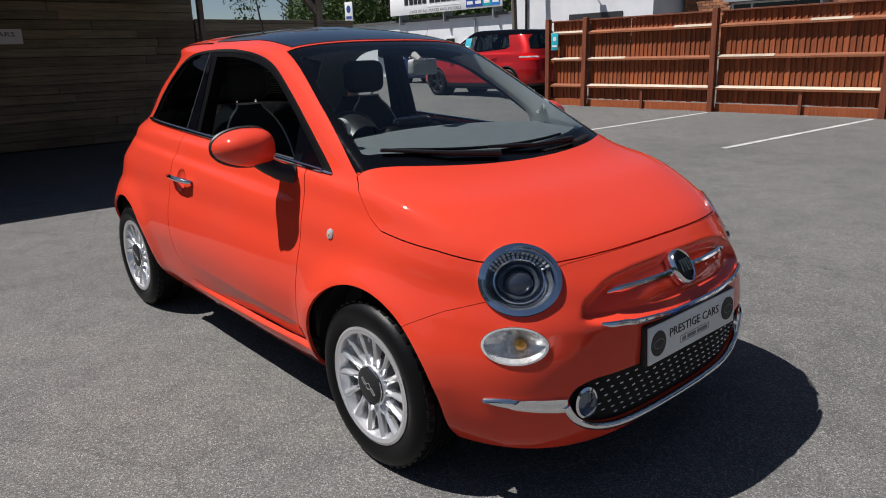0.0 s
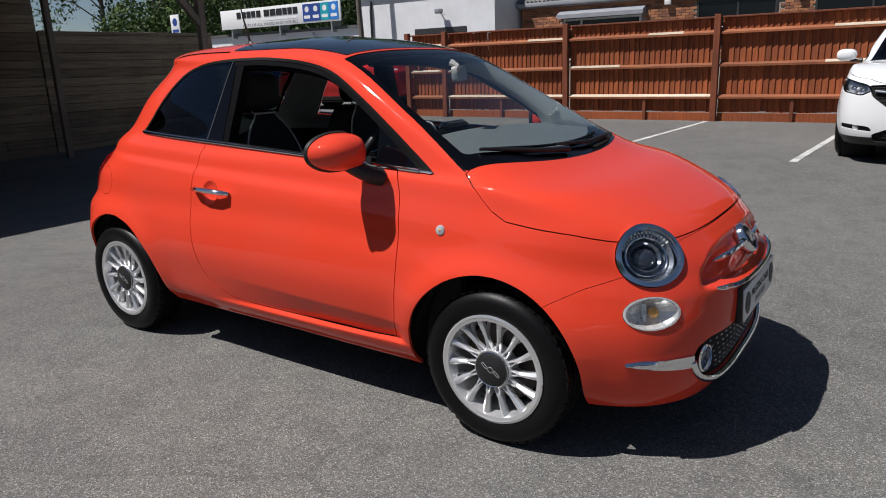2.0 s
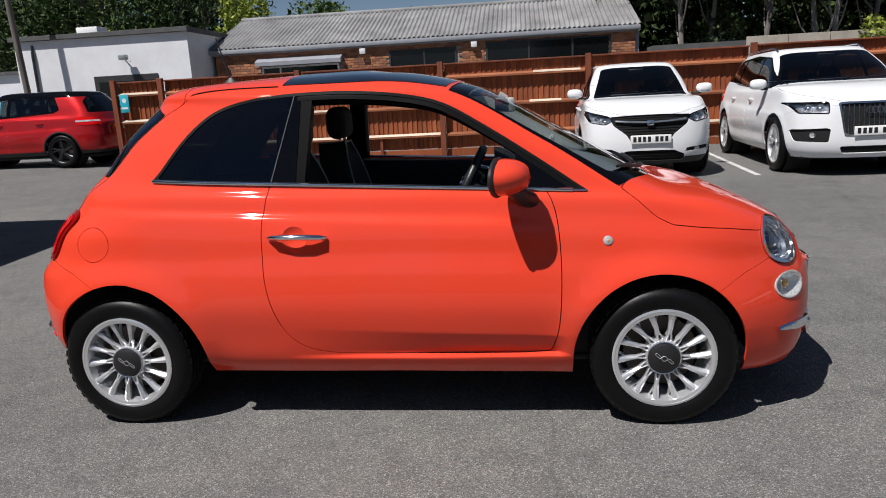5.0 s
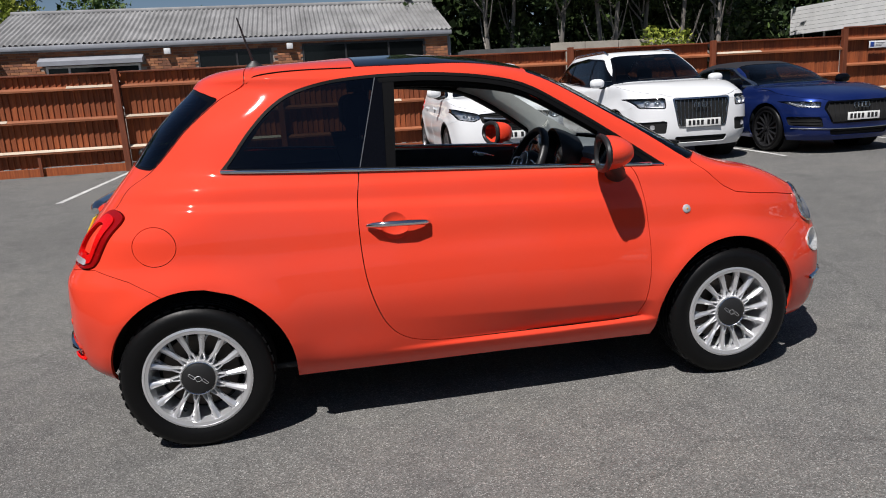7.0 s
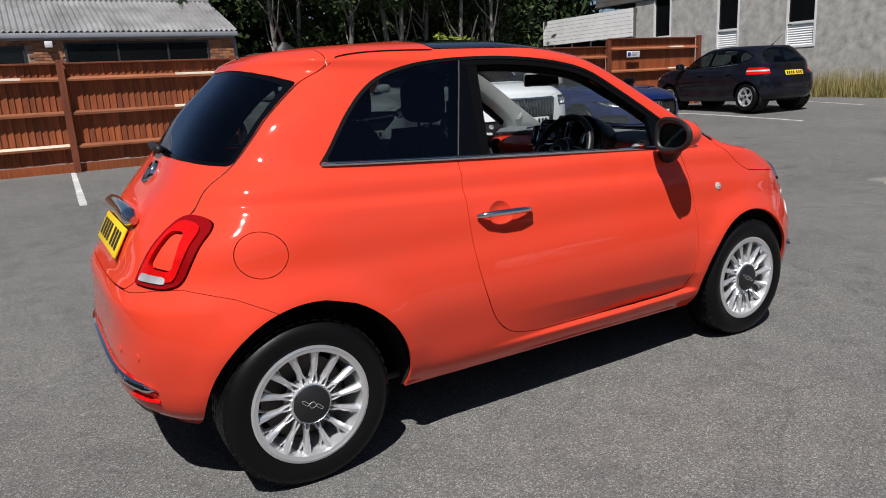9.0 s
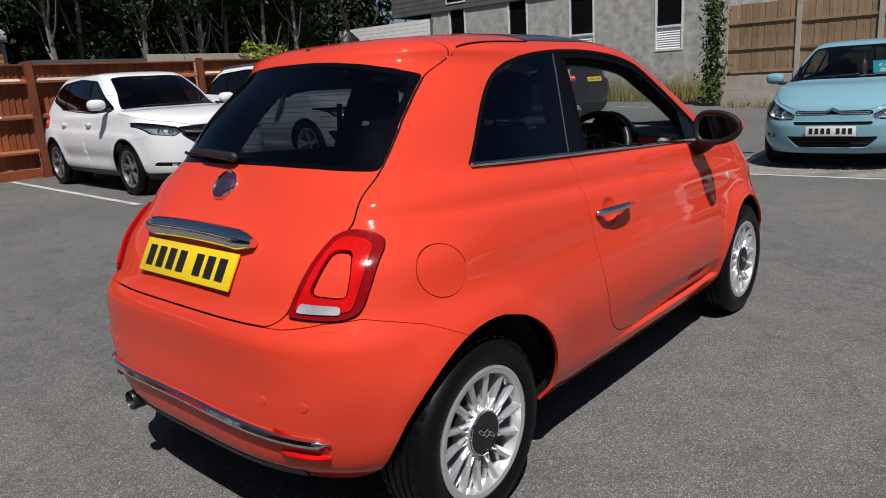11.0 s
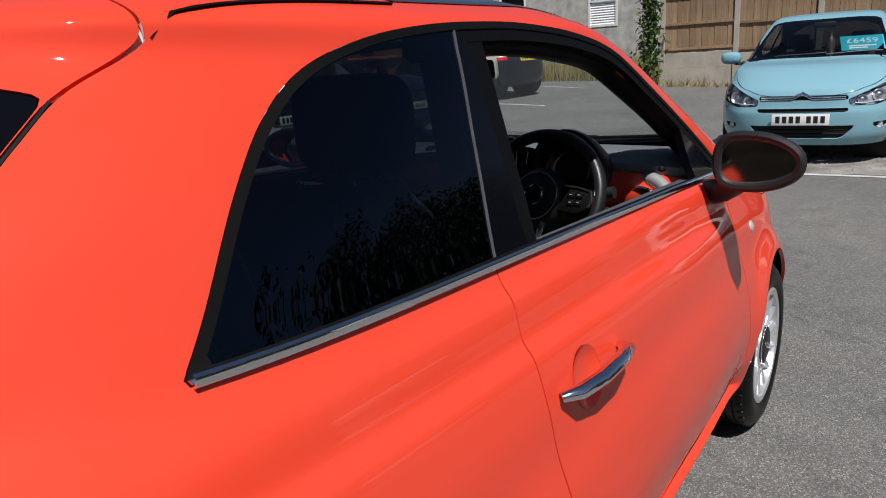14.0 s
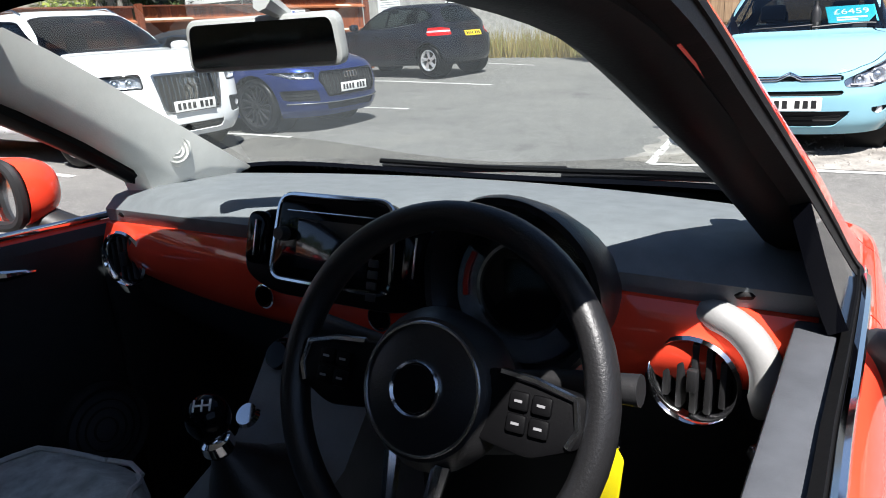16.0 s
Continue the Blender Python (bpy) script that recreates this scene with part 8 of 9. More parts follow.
# inner frames of the doors and pale covers of the screen pillars
for sgn in (1, -1):
    top = spline([(0.872, 0.963), (0.649, 1.118), (0.449, 1.248), (0.280, 1.343), (0.105, 1.387), (-0.10, 1.408), (-0.263, 1.412), (-0.40, 1.408)], 5, False)
    secs, rim_secs = [], []
    for i, (x_, z) in enumerate(top):
        a, b = top[max(i - 1, 0)], top[min(i + 1, len(top) - 1)]
        t_ = np.array((b[0] - a[0], b[1] - a[1]))
        n_ = np.array((-t_[1], t_[0])) / np.linalg.norm(t_)
        n_ = n_ if n_[1] < 0 else -n_
        o = np.array((x_, z))
        y_ = abs(on_side(x_ + n_[0] * 0.02, z + n_[1] * 0.02, 0, sgn).y) - 0.012
        k_ = float(np.interp(x_, [0.1, 0.35, 0.55], [0.058, 0.050, 0.042]))
        q = lambda k, d: (o[0] + n_[0] * k, sgn * (y_ - d), o[1] + n_[1] * k)
        secs.append([q(0.0, 0.004), q(k_ - 0.010, 0.0), q(k_ - 0.002, 0.012), q(k_, 0.045), q(k_ - 0.012, 0.066), q(0.0, 0.060)])
        if 0.3 < x_ < 0.80:
            rim_secs.append([q(k_ - 0.026, -0.001), q(k_ - 0.025, -0.003), q(k_ - 0.014, -0.003), q(k_ - 0.013, -0.001)])
    df = loft(secs, M["soft_black"], "door_frame", hero, "black door frame with rubber seal", angle=60)
    loft(rim_secs, M["coral"], "painted_flange", df)
    if sgn > 0:
        secs = []
        for (dx_, dz_), gz_ in zip(((0.700, 0.965), (0.685, 1.04), (0.660, 1.095), (0.560, 1.168), (0.449, 1.238), (0.34, 1.297), (0.22, 1.340)), (1.035, 1.075, 1.130, 1.205, 1.270, 1.325, 1.365)):
            g_ = on_front(screen_half(gz_) - 0.058, gz_, -0.010)
            yd = abs(on_side(dx_, dz_, 0, sgn).y)
            d_ = Vector((dx_, yd - 0.098, dz_))
            secs.append([g_, g_.lerp(d_, 0.33) + Vector((-0.006, -0.006, 0.004)), g_.lerp(d_, 0.7) + Vector((-0.004, -0.006, 0.003)), d_, Vector((dx_ - 0.004, yd - 0.07, dz_ - 0.012)), Vector((dx_, yd - 0.02, dz_ - 0.012))])
        loft(secs, M["pillar_cloth"], "pillar_cover", hero, "pale screen pillar cover", angle=60)
    loft([[(x0_, sgn * yo, z), (x1_, sgn * yo, z), (x1_ + 0.004, sgn * (yo - 0.05), z), (x0_, sgn * (yo - 0.055), z)] for z, yo, x0_, x1_ in ((0.30, 0.690, -0.52, -0.40), (0.62, 0.682, -0.50, -0.365), (1.00, 0.646, -0.455, -0.345), (1.20, 0.582, -0.402, -0.335), (1.39, 0.518, -0.352, -0.315))], M["soft_black"], "door_post_trim", hero, "black door post trim", closed=True, angle=50)
    part("footwell_side", box(0.60, 0.95, sgn * 0.640 - 0.01, sgn * 0.640 + 0.01, 0.25, 0.93, 0.004), M["lining"], hero)
    # rear upright of the door's frame
    loft([[(-0.352 + 0.09 * (z - 1.2), sgn * yo, z), (-0.292 + 0.09 * (z - 1.2), sgn * yo, z), (-0.288 + 0.09 * (z - 1.2), sgn * (yo - 0.035), z), (-0.300 + 0.09 * (z - 1.2), sgn * (yo - 0.06), z), (-0.352 + 0.09 * (z - 1.2), sgn * (yo - 0.06), z)] for z, yo in ((1.03, 0.662), (1.12, 0.634), (1.2, 0.606), (1.3, 0.574), (1.385, 0.545))], M["soft_black"], "door_frame_upright", hero, closed=True)


# ---- the other parked cars ----
def car_rings(c):
    """Level lines of a car's skin from a few lengths: nose, tail, hood tip, cowl, screen top, rear glass, half widths."""
    n, t, W = c["nose"], c["tail"], c["W"]
    (hx, hz), (cx, cz), (sx, sz) = c["hood"], c["cowl"], c["top"]
    (bx, bz), (gx, gz) = c["rear_base"], c["rear_top"]
    wb, wr, roof, belt = c["w_belt"], c["w_roof"], c["roof"], c["belt"]
    lo = c.get("low", 0.20)
    k = c.get("nose_round", 3.0)
    deck = c.get("deck", (t + 0.10, bz - 0.16))
    return dict(
        xf=[n - 0.07, n - 0.015, n, n - 0.02, n - 0.05, hx, hx * 0.55 + cx * 0.45, cx, cx * 0.5 + sx * 0.5 + 0.02, sx, sx - 0.25, min(0.15, sx - 0.45)],
        zf=[lo, lo + 0.12, 0.50, hz - 0.22, hz - 0.09, hz, hz * 0.45 + cz * 0.55 + 0.025, cz, cz * 0.5 + sz * 0.5 + 0.012, sz, roof - 0.014, roof],
        w=[W - 0.09, W - 0.03, W - 0.005, W, W - 0.008, W - 0.03, W - 0.055, wb, wb * 0.48 + wr * 0.52 + 0.012, wr, wr - 0.11, 0.2],
        zs=[lo + 0.03, lo + 0.14, 0.50, 0.66, 0.76, 0.86, belt - 0.06, belt, belt * 0.5 + roof * 0.5 - 0.02, roof - 0.075, roof - 0.018, roof],
        xr=[t + 0.09, t + 0.02, t, t + 0.005, t + 0.02, t + 0.05, deck[0], bx, bx * 0.5 + gx * 0.5 - 0.02, gx, gx + 0.2, -0.6],
        zr=[lo + 0.06, lo + 0.17, 0.54, 0.68, 0.78, deck[1] - 0.08, deck[1], bz, bz * 0.5 + gz * 0.5, gz, roof - 0.03, roof - 0.004],
        af=[n - 0.75, n - 0.75, n - 0.75, n - 0.75, n - 0.78, hx - 0.75, hx - 0.9, cx - 0.45, sx * 0.5 + cx * 0.5 - 0.42, sx - 0.40, sx - 0.5, min(-0.1, sx - 0.65)],
        nf=[k, k + 0.2, k + 0.3, k + 0.2, k, k - 0.1, k - 0.1, k, 3.4, 3.8, 3.2, 2.4],
        ar=[t + 0.65] * 6 + [max(deck[0], t) + 0.6, bx + 0.55, bx * 0.5 + gx * 0.5 + 0.5, gx + 0.5, gx + 0.6, min(-0.5, sx - 0.70)],
        nr=[3.6, 3.8, 3.8, 3.7, 3.6, 3.4, 3.2, 3.1, 3.1, 3.0, 2.6, 2.2],
    )


def simple_seat(parent, x, y, z):
    """A front seat: cushion, leaning back and head restraint."""
    s_ = part("front_seat", box(x - 0.22, x + 0.26, y - 0.24, y + 0.24, z, z + 0.16, 0.05), M["seat_dark"], parent)
    lean = Matrix.Translation((x - 0.2, y, z + 0.12)) @ Matrix.Rotation(radians(-14), 4, "Y")
    part("seat_back", box(-0.09, 0.07, -0.235, 0.235, 0.0, 0.58, 0.06, m=lean), M["seat_dark"], s_)
    part("head_restraint", box(-0.06, 0.04, -0.13, 0.13, 0.62, 0.80, 0.035, m=lean), M["seat_dark"], s_)


def parked_car(name, label, m, c):
    """A car of the given lengths and cuts, standing on its wheels at m, nose along +x."""
    car_ = thing(name, label, "car", m)
    P = M[c["paint"]]
    G = M[c.get("glass", "car_glass")]
    wb2, R, W = c["wheelbase"] / 2, c["wheel"], c["W"]
    lip = c.get("flare", 0.014)

    def dent(Q):
        x, y, z = Q[..., 0], Q[..., 1].copy(), Q[..., 2]
        side = np.clip((np.abs(y) - W * 0.6) / 0.15, 0, 1)
        for ax in (wb2, -wb2):
            d = np.hypot(x - ax, z - R)
            y -= side * lip * np.exp(-((d - R - 0.05) / 0.07) ** 2) * np.clip((z - 0.2) / 0.2, 0, 1)
        cr = c.get("crease", 0.82) - 0.03 * x
        y -= side * 0.012 * (1 / (1 + np.exp((z - cr) / 0.012)) - 0.5) * np.clip((wb2 + 0.5 - np.abs(x)) / 0.4, 0, 1)
        y += side * 0.022 * np.exp(-((z - 0.46) / 0.09) ** 2) * np.clip((wb2 - 0.35 - np.abs(x)) / 0.2, 0, 1)
        out = Q.copy()
        out[..., 1] = np.minimum(y, 0)
        return out

    raw = shell(car_rings(c), 200, 84, dent)
    tree = BVHTree.FromPolygons([tuple(v) for v in raw.V], [tuple(int(i) for i in q) for q in raw.T])

    def front(y, z, lift=0.0):
        p, nn, _, _ = tree.ray_cast(Vector((5, y, z)), Vector((-1, 0, 0)))
        return p + nn * lift, nn

    def rear(y, z, lift=0.0):
        p, nn, _, _ = tree.ray_cast(Vector((-5, y, z)), Vector((1, 0, 0)))
        return p + nn * lift, nn

    def flank(x, z, sgn, lift=0.0):
        p, nn, _, _ = tree.ray_cast(Vector((x, 3 * sgn, z)), Vector((0, -sgn, 0)))
        return p + nn * lift, nn

    arch = lambda q: np.maximum(np.minimum(np.hypot(X(q) - wb2, Z(q) - R), np.hypot(X(q) + wb2, Z(q) - R)) - R - 0.045, 0.45 - np.abs(Y(q)))
    s_ = raw.clip(-arch(raw))
    s_ = s_.clip(c.get("low", 0.20) + 0.015 - Z(s_))
    (cx, cz), (sx, sz), (bx, bz), (gx, gz) = c["cowl"], c["top"], c["rear_base"], c["rear_top"]
    half_f = lambda z: np.interp(z, [cz, sz], c.get("glass_half", [c["w_belt"] - 0.075, c["w_roof"] - 0.055]))
    half_r = lambda z: np.interp(z, [bz, gz], [c["w_belt"] - 0.13, c["w_roof"] - 0.09])
    screen = lambda q: np.maximum(np.maximum(np.abs(Y(q)) - half_f(Z(q)), X(q) - (cx + 0.02 - 0.22 * Y(q) ** 2)), np.maximum(sx - 0.10 * Y(q) ** 2 - X(q), cz - 0.06 - Z(q)))
    backlight = lambda q: np.maximum(np.maximum(np.abs(Y(q)) - half_r(Z(q)), X(q) - gx - 0.01), np.maximum(bz - Z(q), Z(q) - gz))
    dlo = np.asarray(c["dlo"])
    dlo = np.vstack([rounded(dlo, c.get("dlo_round", 0.05))])
    sides = lambda q: np.maximum(inside(dlo, X(q), Z(q)), W * 0.45 - np.abs(Y(q)))

    def pair_yz(poly, q, lo=None, hi=None):
        return np.minimum(f_yz(poly, q, lo, hi), f_yz(mirror_poly(poly), q, lo, hi))

    head = lambda q: pair_yz(c["head"], q, c["nose"] - 0.75)
    tail_ = lambda q: pair_yz(c["tails"], q, None, c["tail"] + 0.6)
    holes = [screen, backlight, sides, head, tail_]
    for poly, _, _ in c["grilles"]:
        holes.append(lambda q, poly=poly: f_yz(poly, q, c["nose"] - 0.6) if poly[:, 0].min() < -0.01 and poly[:, 0].max() > 0.01 else pair_yz(poly, q, c["nose"] - 0.6))
    body = outside(s_, *holes)
    # near-black sheet just inside the body, in place of shade in the gaps
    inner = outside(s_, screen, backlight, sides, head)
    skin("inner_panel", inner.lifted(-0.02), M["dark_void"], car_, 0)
    gap = 0.0018
    if c.get("clad"):
        clad = lambda q: np.minimum(Z(q) - c["clad"], np.maximum(np.minimum(np.hypot(X(q) - wb2, Z(q) - R), np.hypot(X(q) + wb2, Z(q) - R)) - R - 0.045 - c.get("clad_arch", 0.0), 0.5 - np.abs(Y(q))))
        skin("sill_cladding", body.clip(clad(body)).lifted(0.004), M["black_plastic"], car_, 0.012)
        body = body.clip(-clad(body))
    if c.get("roof_paint"):
        top = lambda q: np.minimum(sz - 0.04, gz - 0.04) - Z(q) if c.get("roof_all") is None else c["roof_all"](q)
        skin("roof", body.clip(top(body)), M[c["roof_paint"]], car_, 0.02, c.get("roof_label", ""))
        body = body.clip(-top(body))
    hz = c["hood"][1]
    bonnet = lambda q: np.maximum(np.maximum(np.interp(X(q), [cx - 0.2, cx + 0.1, c["hood"][0], c["nose"]], [cz + 0.02, cz - 0.06, hz - 0.055, hz - 0.14]) - Z(q), (cx - 0.03 - 0.22 * Y(q) ** 2) - X(q)), np.abs(Y(q)) - W * 0.92)
    skin("bonnet", body.clip(bonnet(body) + gap), P, car_)
    body = body.clip(gap - bonnet(body))
    nose = lambda q: np.maximum(Z(q) - np.interp(X(q), [wb2, wb2 + 0.5, c["nose"]], [0.66, hz - 0.22, hz - 0.14]), wb2 + 0.12 - X(q))
    skin("front_bumper", body.clip(nose(body) + gap / 2), P, car_)
    body = body.clip(gap / 2 - nose(body))
    stern = lambda q: np.maximum(Z(q) - 0.70, X(q) + wb2 + 0.15)
    skin("rear_bumper", body.clip(stern(body) + gap / 2), P, car_)
    body = body.clip(gap / 2 - stern(body))
    gate = lambda q: np.maximum(np.maximum(X(q) - gx + 0.02, np.abs(Y(q)) - np.interp(Z(q), [0.7, bz, gz], [W - 0.27, W - 0.24, c["w_roof"] - 0.05])), 0.70 - Z(q))
    skin("tailgate", body.clip(gate(body) + gap), P, car_)
    body = body.clip(gap - gate(body))
    for sgn in (1, -1):
        for x0, x1 in c["doors"]:
            tilt = lambda q: X(q) + 0.04 * (Z(q) - 0.7)
            door = lambda q: np.maximum(np.maximum(np.maximum(x1 - tilt(q), tilt(q) - x0), np.maximum(0.33 - Z(q), Z(q) - c["belt"] - 0.22)), 0.5 - sgn * Y(q))
            d = skin("door", body.clip(door(body) + gap), P, car_)
            body = body.clip(gap - door(body))
            if d is not None:
                hzz = c["belt"] - 0.15
                p0 = [flank(x1 + 0.07 + 0.045 * i, hzz, sgn, (0.004, 0.028, 0.032, 0.028, 0.004)[i])[0] for i in range(5)]
                part("door_handle", tube(p0, 0.013, 8, flat=1.3), M["satin_chrome"] if c.get("bright_handles") else P, d)
    skin("body_side", body, P, car_)
    # glass
    z_ = s_.clip(screen(s_))
    rim_ = screen(z_)
    skin("windscreen", z_.clip(rim_ + 0.03).lifted(-0.004), G, car_, 0)
    skin("windscreen_border", z_.clip(-(rim_ + 0.03)).lifted(-0.004), M["gloss_black"], car_, 0.012)
    z_ = s_.clip(backlight(s_))
    skin("rear_screen", z_.lifted(-0.004), M["dark_glass"], car_, 0)
    for sgn in (1, -1):
        q = s_.clip(sides(s_))
        q = q.clip(-sgn * Y(q))
        f = inside(dlo, X(q), Z(q))
        posts = np.full(len(q.V), -9.0)
        for px, pw in c["posts"]:
            posts = np.maximum(posts, pw - np.abs(X(q) + 0.10 * (Z(q) - c["belt"]) - px))
        pane = np.maximum(f + 0.022, posts)
        skin("window_frame", q.clip(-pane).lifted(-0.002), M[c.get("frame", "gloss_black")], car_, 0.015)
        panes = q.clip(pane)
        edges_ = sorted([px for px, _ in c["posts"]], reverse=True)
        lim = [9.0] + edges_ + [-9.0]
        for a, b in zip(lim, lim[1:]):
            at = X(panes) + 0.10 * (Z(panes) - c["belt"])
            g = panes.clip(np.maximum(at - a, b - at))
            if len(g.T):
                skin("door_window", g.lifted(-0.008), G if a > 0.3 or not c.get("privacy") else M["tint_glass"], car_, 0)
    # head and tail lamps
    for sgn in (1, -1):
        poly = c["head"] if sgn < 0 else mirror_poly(c["head"])
        cut = raw.clip(f_yz(poly, raw, c["nose"] - 0.75) + 0.002)
        lens = skin("headlamp", cut.clip(-(f_yz(poly, cut) + c.get("lamp_edge", 0.012))).lifted(0.002), M["gloss_black"], car_, 0.03, "headlamp with dark housing and clear cover")
        skin("lens_cover", cut.clip(f_yz(poly, cut) + 0.010).lifted(0.001), M["lamp_glass"], lens, 0)
        skin("lamp_housing", cut.lifted(-0.055), M[c.get("lamp_in", "alloy")], lens, 0)
        for (py, pz), pr in c["bulbs"]:
            p, nn = front(sgn * py, pz, -0.035)
            ax = Vector((0.9, 0.35 * sgn, 0.1)).normalized()
            part("reflector", lathe([(pr * 0.35, -0.03), (pr * 0.6, -0.022), (pr, 0.012), (pr * 1.06, 0.016), (pr * 1.06, -0.02)], 20, "Z", m=frame_at(p, ax)), M["alloy"], lens)
            part("projector", ball((0, 0, -0.012), (pr * 0.62, pr * 0.62, pr * 0.45), m=frame_at(p, ax)), M["lamp_bowl"], lens)
        strip = [front(sgn * y, z, -0.012)[0] for y, z in c["day"]]
        part("day_strip", tube(strip, 0.008, 6), M["clear_lens"], lens)
        poly = c["tails"] if sgn < 0 else mirror_poly(c["tails"])
        cut = raw.clip(f_yz(poly, raw, None, c["tail"] + 0.6) + 0.002)
        tl = skin("tail_lamp", cut.lifted(0.008), M["red_lens"], car_, 0.03, "red tail lamp")
        mid = (poly[:, 1].min() + poly[:, 1].max()) / 2
        skin("clear_band", cut.clip(np.abs(Z(cut) - mid) - 0.018).lifted(0.012), M["clear_lens"], tl, 0.006)
        # door mirror
        mx, mz = c["mirror"]
        p, nn = flank(mx, mz - 0.05, sgn)
        p = Vector((mx, sgn * (W + 0.055), mz + 0.025))
        bm = ball((0, 0, 0), (0.09, 0.112, 0.072), u=20, v=12)
        for v in bm.verts:
            for i, r_ in enumerate((0.09, 0.112, 0.072)):
                v.co[i] = math.copysign(r_ * (abs(v.co[i]) / r_) ** 0.72, v.co[i])
            if v.co.x < -0.02:
                v.co.x = -0.02 + (v.co.x + 0.02) * 0.25
            v.co.z *= 1 + 0.25 * sgn * v.co.y
        bmesh.ops.translate(bm, vec=p, verts=bm.verts)
        mi = part("door_mirror", bm, P if c.get("mirror_paint") is None else M[c["mirror_paint"]], car_)
        part("mirror_glass", ball(p + Vector((-0.043, 0, 0)), (0.006, 0.092, 0.056)), M["mirror"], mi)
        part("mirror_arm", tube([Vector((mx - 0.0, sgn * (c["w_belt"] - 0.02), mz - 0.04)), Vector((mx, sgn * (W + 0.0), mz - 0.045)), Vector((mx, sgn * (W + 0.05), mz - 0.02))], [0.035, 0.028, 0.025], 8, flat=0.6), M["black_plastic"], mi)
        # waist and sill
        part("window_seal", tube([flank(x, z - 0.004, sgn, 0.003)[0] for x, z in c["beltline"]], 0.007, 6), M[c.get("belt_trim", "gloss_black")], car_)
        for ax in (wb2, -wb2):
            wheel(car_, ax, sgn * (W - 0.125), R, R, c.get("tyre_w", 0.215), c["rim"], c["spokes"], M[c["rim_finish"]])
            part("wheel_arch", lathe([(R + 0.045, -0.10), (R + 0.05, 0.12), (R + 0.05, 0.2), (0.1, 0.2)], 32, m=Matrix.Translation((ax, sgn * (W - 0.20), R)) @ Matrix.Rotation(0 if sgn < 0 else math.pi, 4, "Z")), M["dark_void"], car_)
    # grilles: sunk nets with their bars
    for poly, kind, col in c["grilles"]:
        double = not (poly[:, 0].min() < -0.01 and poly[:, 0].max() > 0.01)
        for pl in ([poly, mirror_poly(poly)] if double else [poly]):
            cut = raw.clip(f_yz(pl, raw, c["nose"] - 0.6) + 0.001)
            g = skin("grille", cut.lifted(-0.03), M["black_plastic"] if kind != "gloss" else M["gloss_black"], car_, 0)
            if kind == "frame" or kind == "upright":
                skin("grille_frame", cut.clip(-(f_yz(pl, cut) + 0.022)).lifted(0.006), M[col if kind == "frame" else "gloss_black"], g, 0.03)
            y0, y1, z0, z1 = pl[:, 0].min(), pl[:, 0].max(), pl[:, 1].min(), pl[:, 1].max()
            if kind in ("upright", "frame"):
                for i in range(1, 15):
                    yy = y0 + (y1 - y0) * i / 15
                    zz = [z for z in np.linspace(z0, z1, 25) if inside(pl, np.array([yy]), np.array([z]))[0] < -0.02]
                    if len(zz) > 3:
                        part("grille_bar", tube([front(yy, z, -0.010)[0] for z in zz], 0.006, 6), M[col], g)
            elif kind in ("level", "gloss"):
                nb = max(1, int((z1 - z0) / 0.035))
                for i in range(1, nb):
                    z = z0 + (z1 - z0) * i / nb
                    yy = [y for y in np.linspace(y0, y1, 41) if inside(pl, np.array([y]), np.array([z]))[0] < -0.012]
                    if len(yy) > 3:
                        part("grille_bar", tube([front(y, z, -0.018)[0] for y in yy], 0.005, 5), M["soft_black"], g)
            elif kind == "fog":
                yc, zc = (y0 + y1) / 2, (z0 + z1) / 2
                p, nn = front(yc, zc, -0.015)
                part("fog_lamp", lathe([(0.0, 0.004), (0.022, 0.0), (0.032, 0.006), (0.036, -0.02)], 18, "Z", m=frame_at(p, (0.95, 0.3 * (1 if yc > 0 else -1), 0))), M["clear_lens"], g)
    for pts, r, col in c.get("bars", ()):
        part("nose_bar", tube([front(y, z, 0.006)[0] for y, z in pts], r, 8), M[col], car_)
    # plates, emblem, wipers, roof rails, aerial
    for zz, yel, at in ((c["plate"], False, front), (c["rear_plate"], True, rear)):
        p, nn = at(0, zz)
        number_plate(car_, frame_at(p + nn * 0.014 + Vector((0.012 if at is front else -0.012, 0, 0)), (nn.x, 0, nn.z * 0.5)), yel)
    p, nn = front(0, c["emblem"], 0.012)
    mm = frame_at(p, nn)
    if c.get("rings"):
        for i in range(4):
            part("emblem_ring", tube([mm @ Vector((-0.09 + 0.06 * i + 0.038 * math.cos(t), 0.038 * math.sin(t), 0.0)) for t in np.linspace(0, 2 * math.pi, 18, endpoint=False)], 0.005, 6, closed=True), M["chrome"], car_)
    elif not c.get("no_emblem"):
        part("emblem", box(-0.045, 0.045, -0.034, 0.034, -0.004, 0.008, 0.010, m=mm), M["chrome"], car_)
    for y0 in (0.10, -0.42):
        pts = []
        for i in range(7):
            y = y0 + 0.52 * i / 6
            hit = tree.ray_cast(Vector((cx + 0.02 - 0.25 * y * y - 0.03 - 0.05 * (i % 7) / 6, y, 3)), Vector((0, 0, -1)))
            pts.append(hit[0] + Vector((0.012, 0, 0.014)))
        part("wiper", tube(pts, 0.008, 6), M["black_plastic"], car_)
    if c.get("rails"):
        for sgn in (1, -1):
            pts = []
            for x in np.linspace(sx - 0.15, gx + 0.25, 11):
                hit = tree.ray_cast(Vector((x, sgn * (c["w_roof"] - 0.06), 4)), Vector((0, 0, -1)))
                pts.append(hit[0] + Vector((0, 0, 0.035)))
            pts[0].z -= 0.035
            pts[-1].z -= 0.035
            part("roof_rail", tube(pts, 0.014, 8), M[c["rails"]], car_)
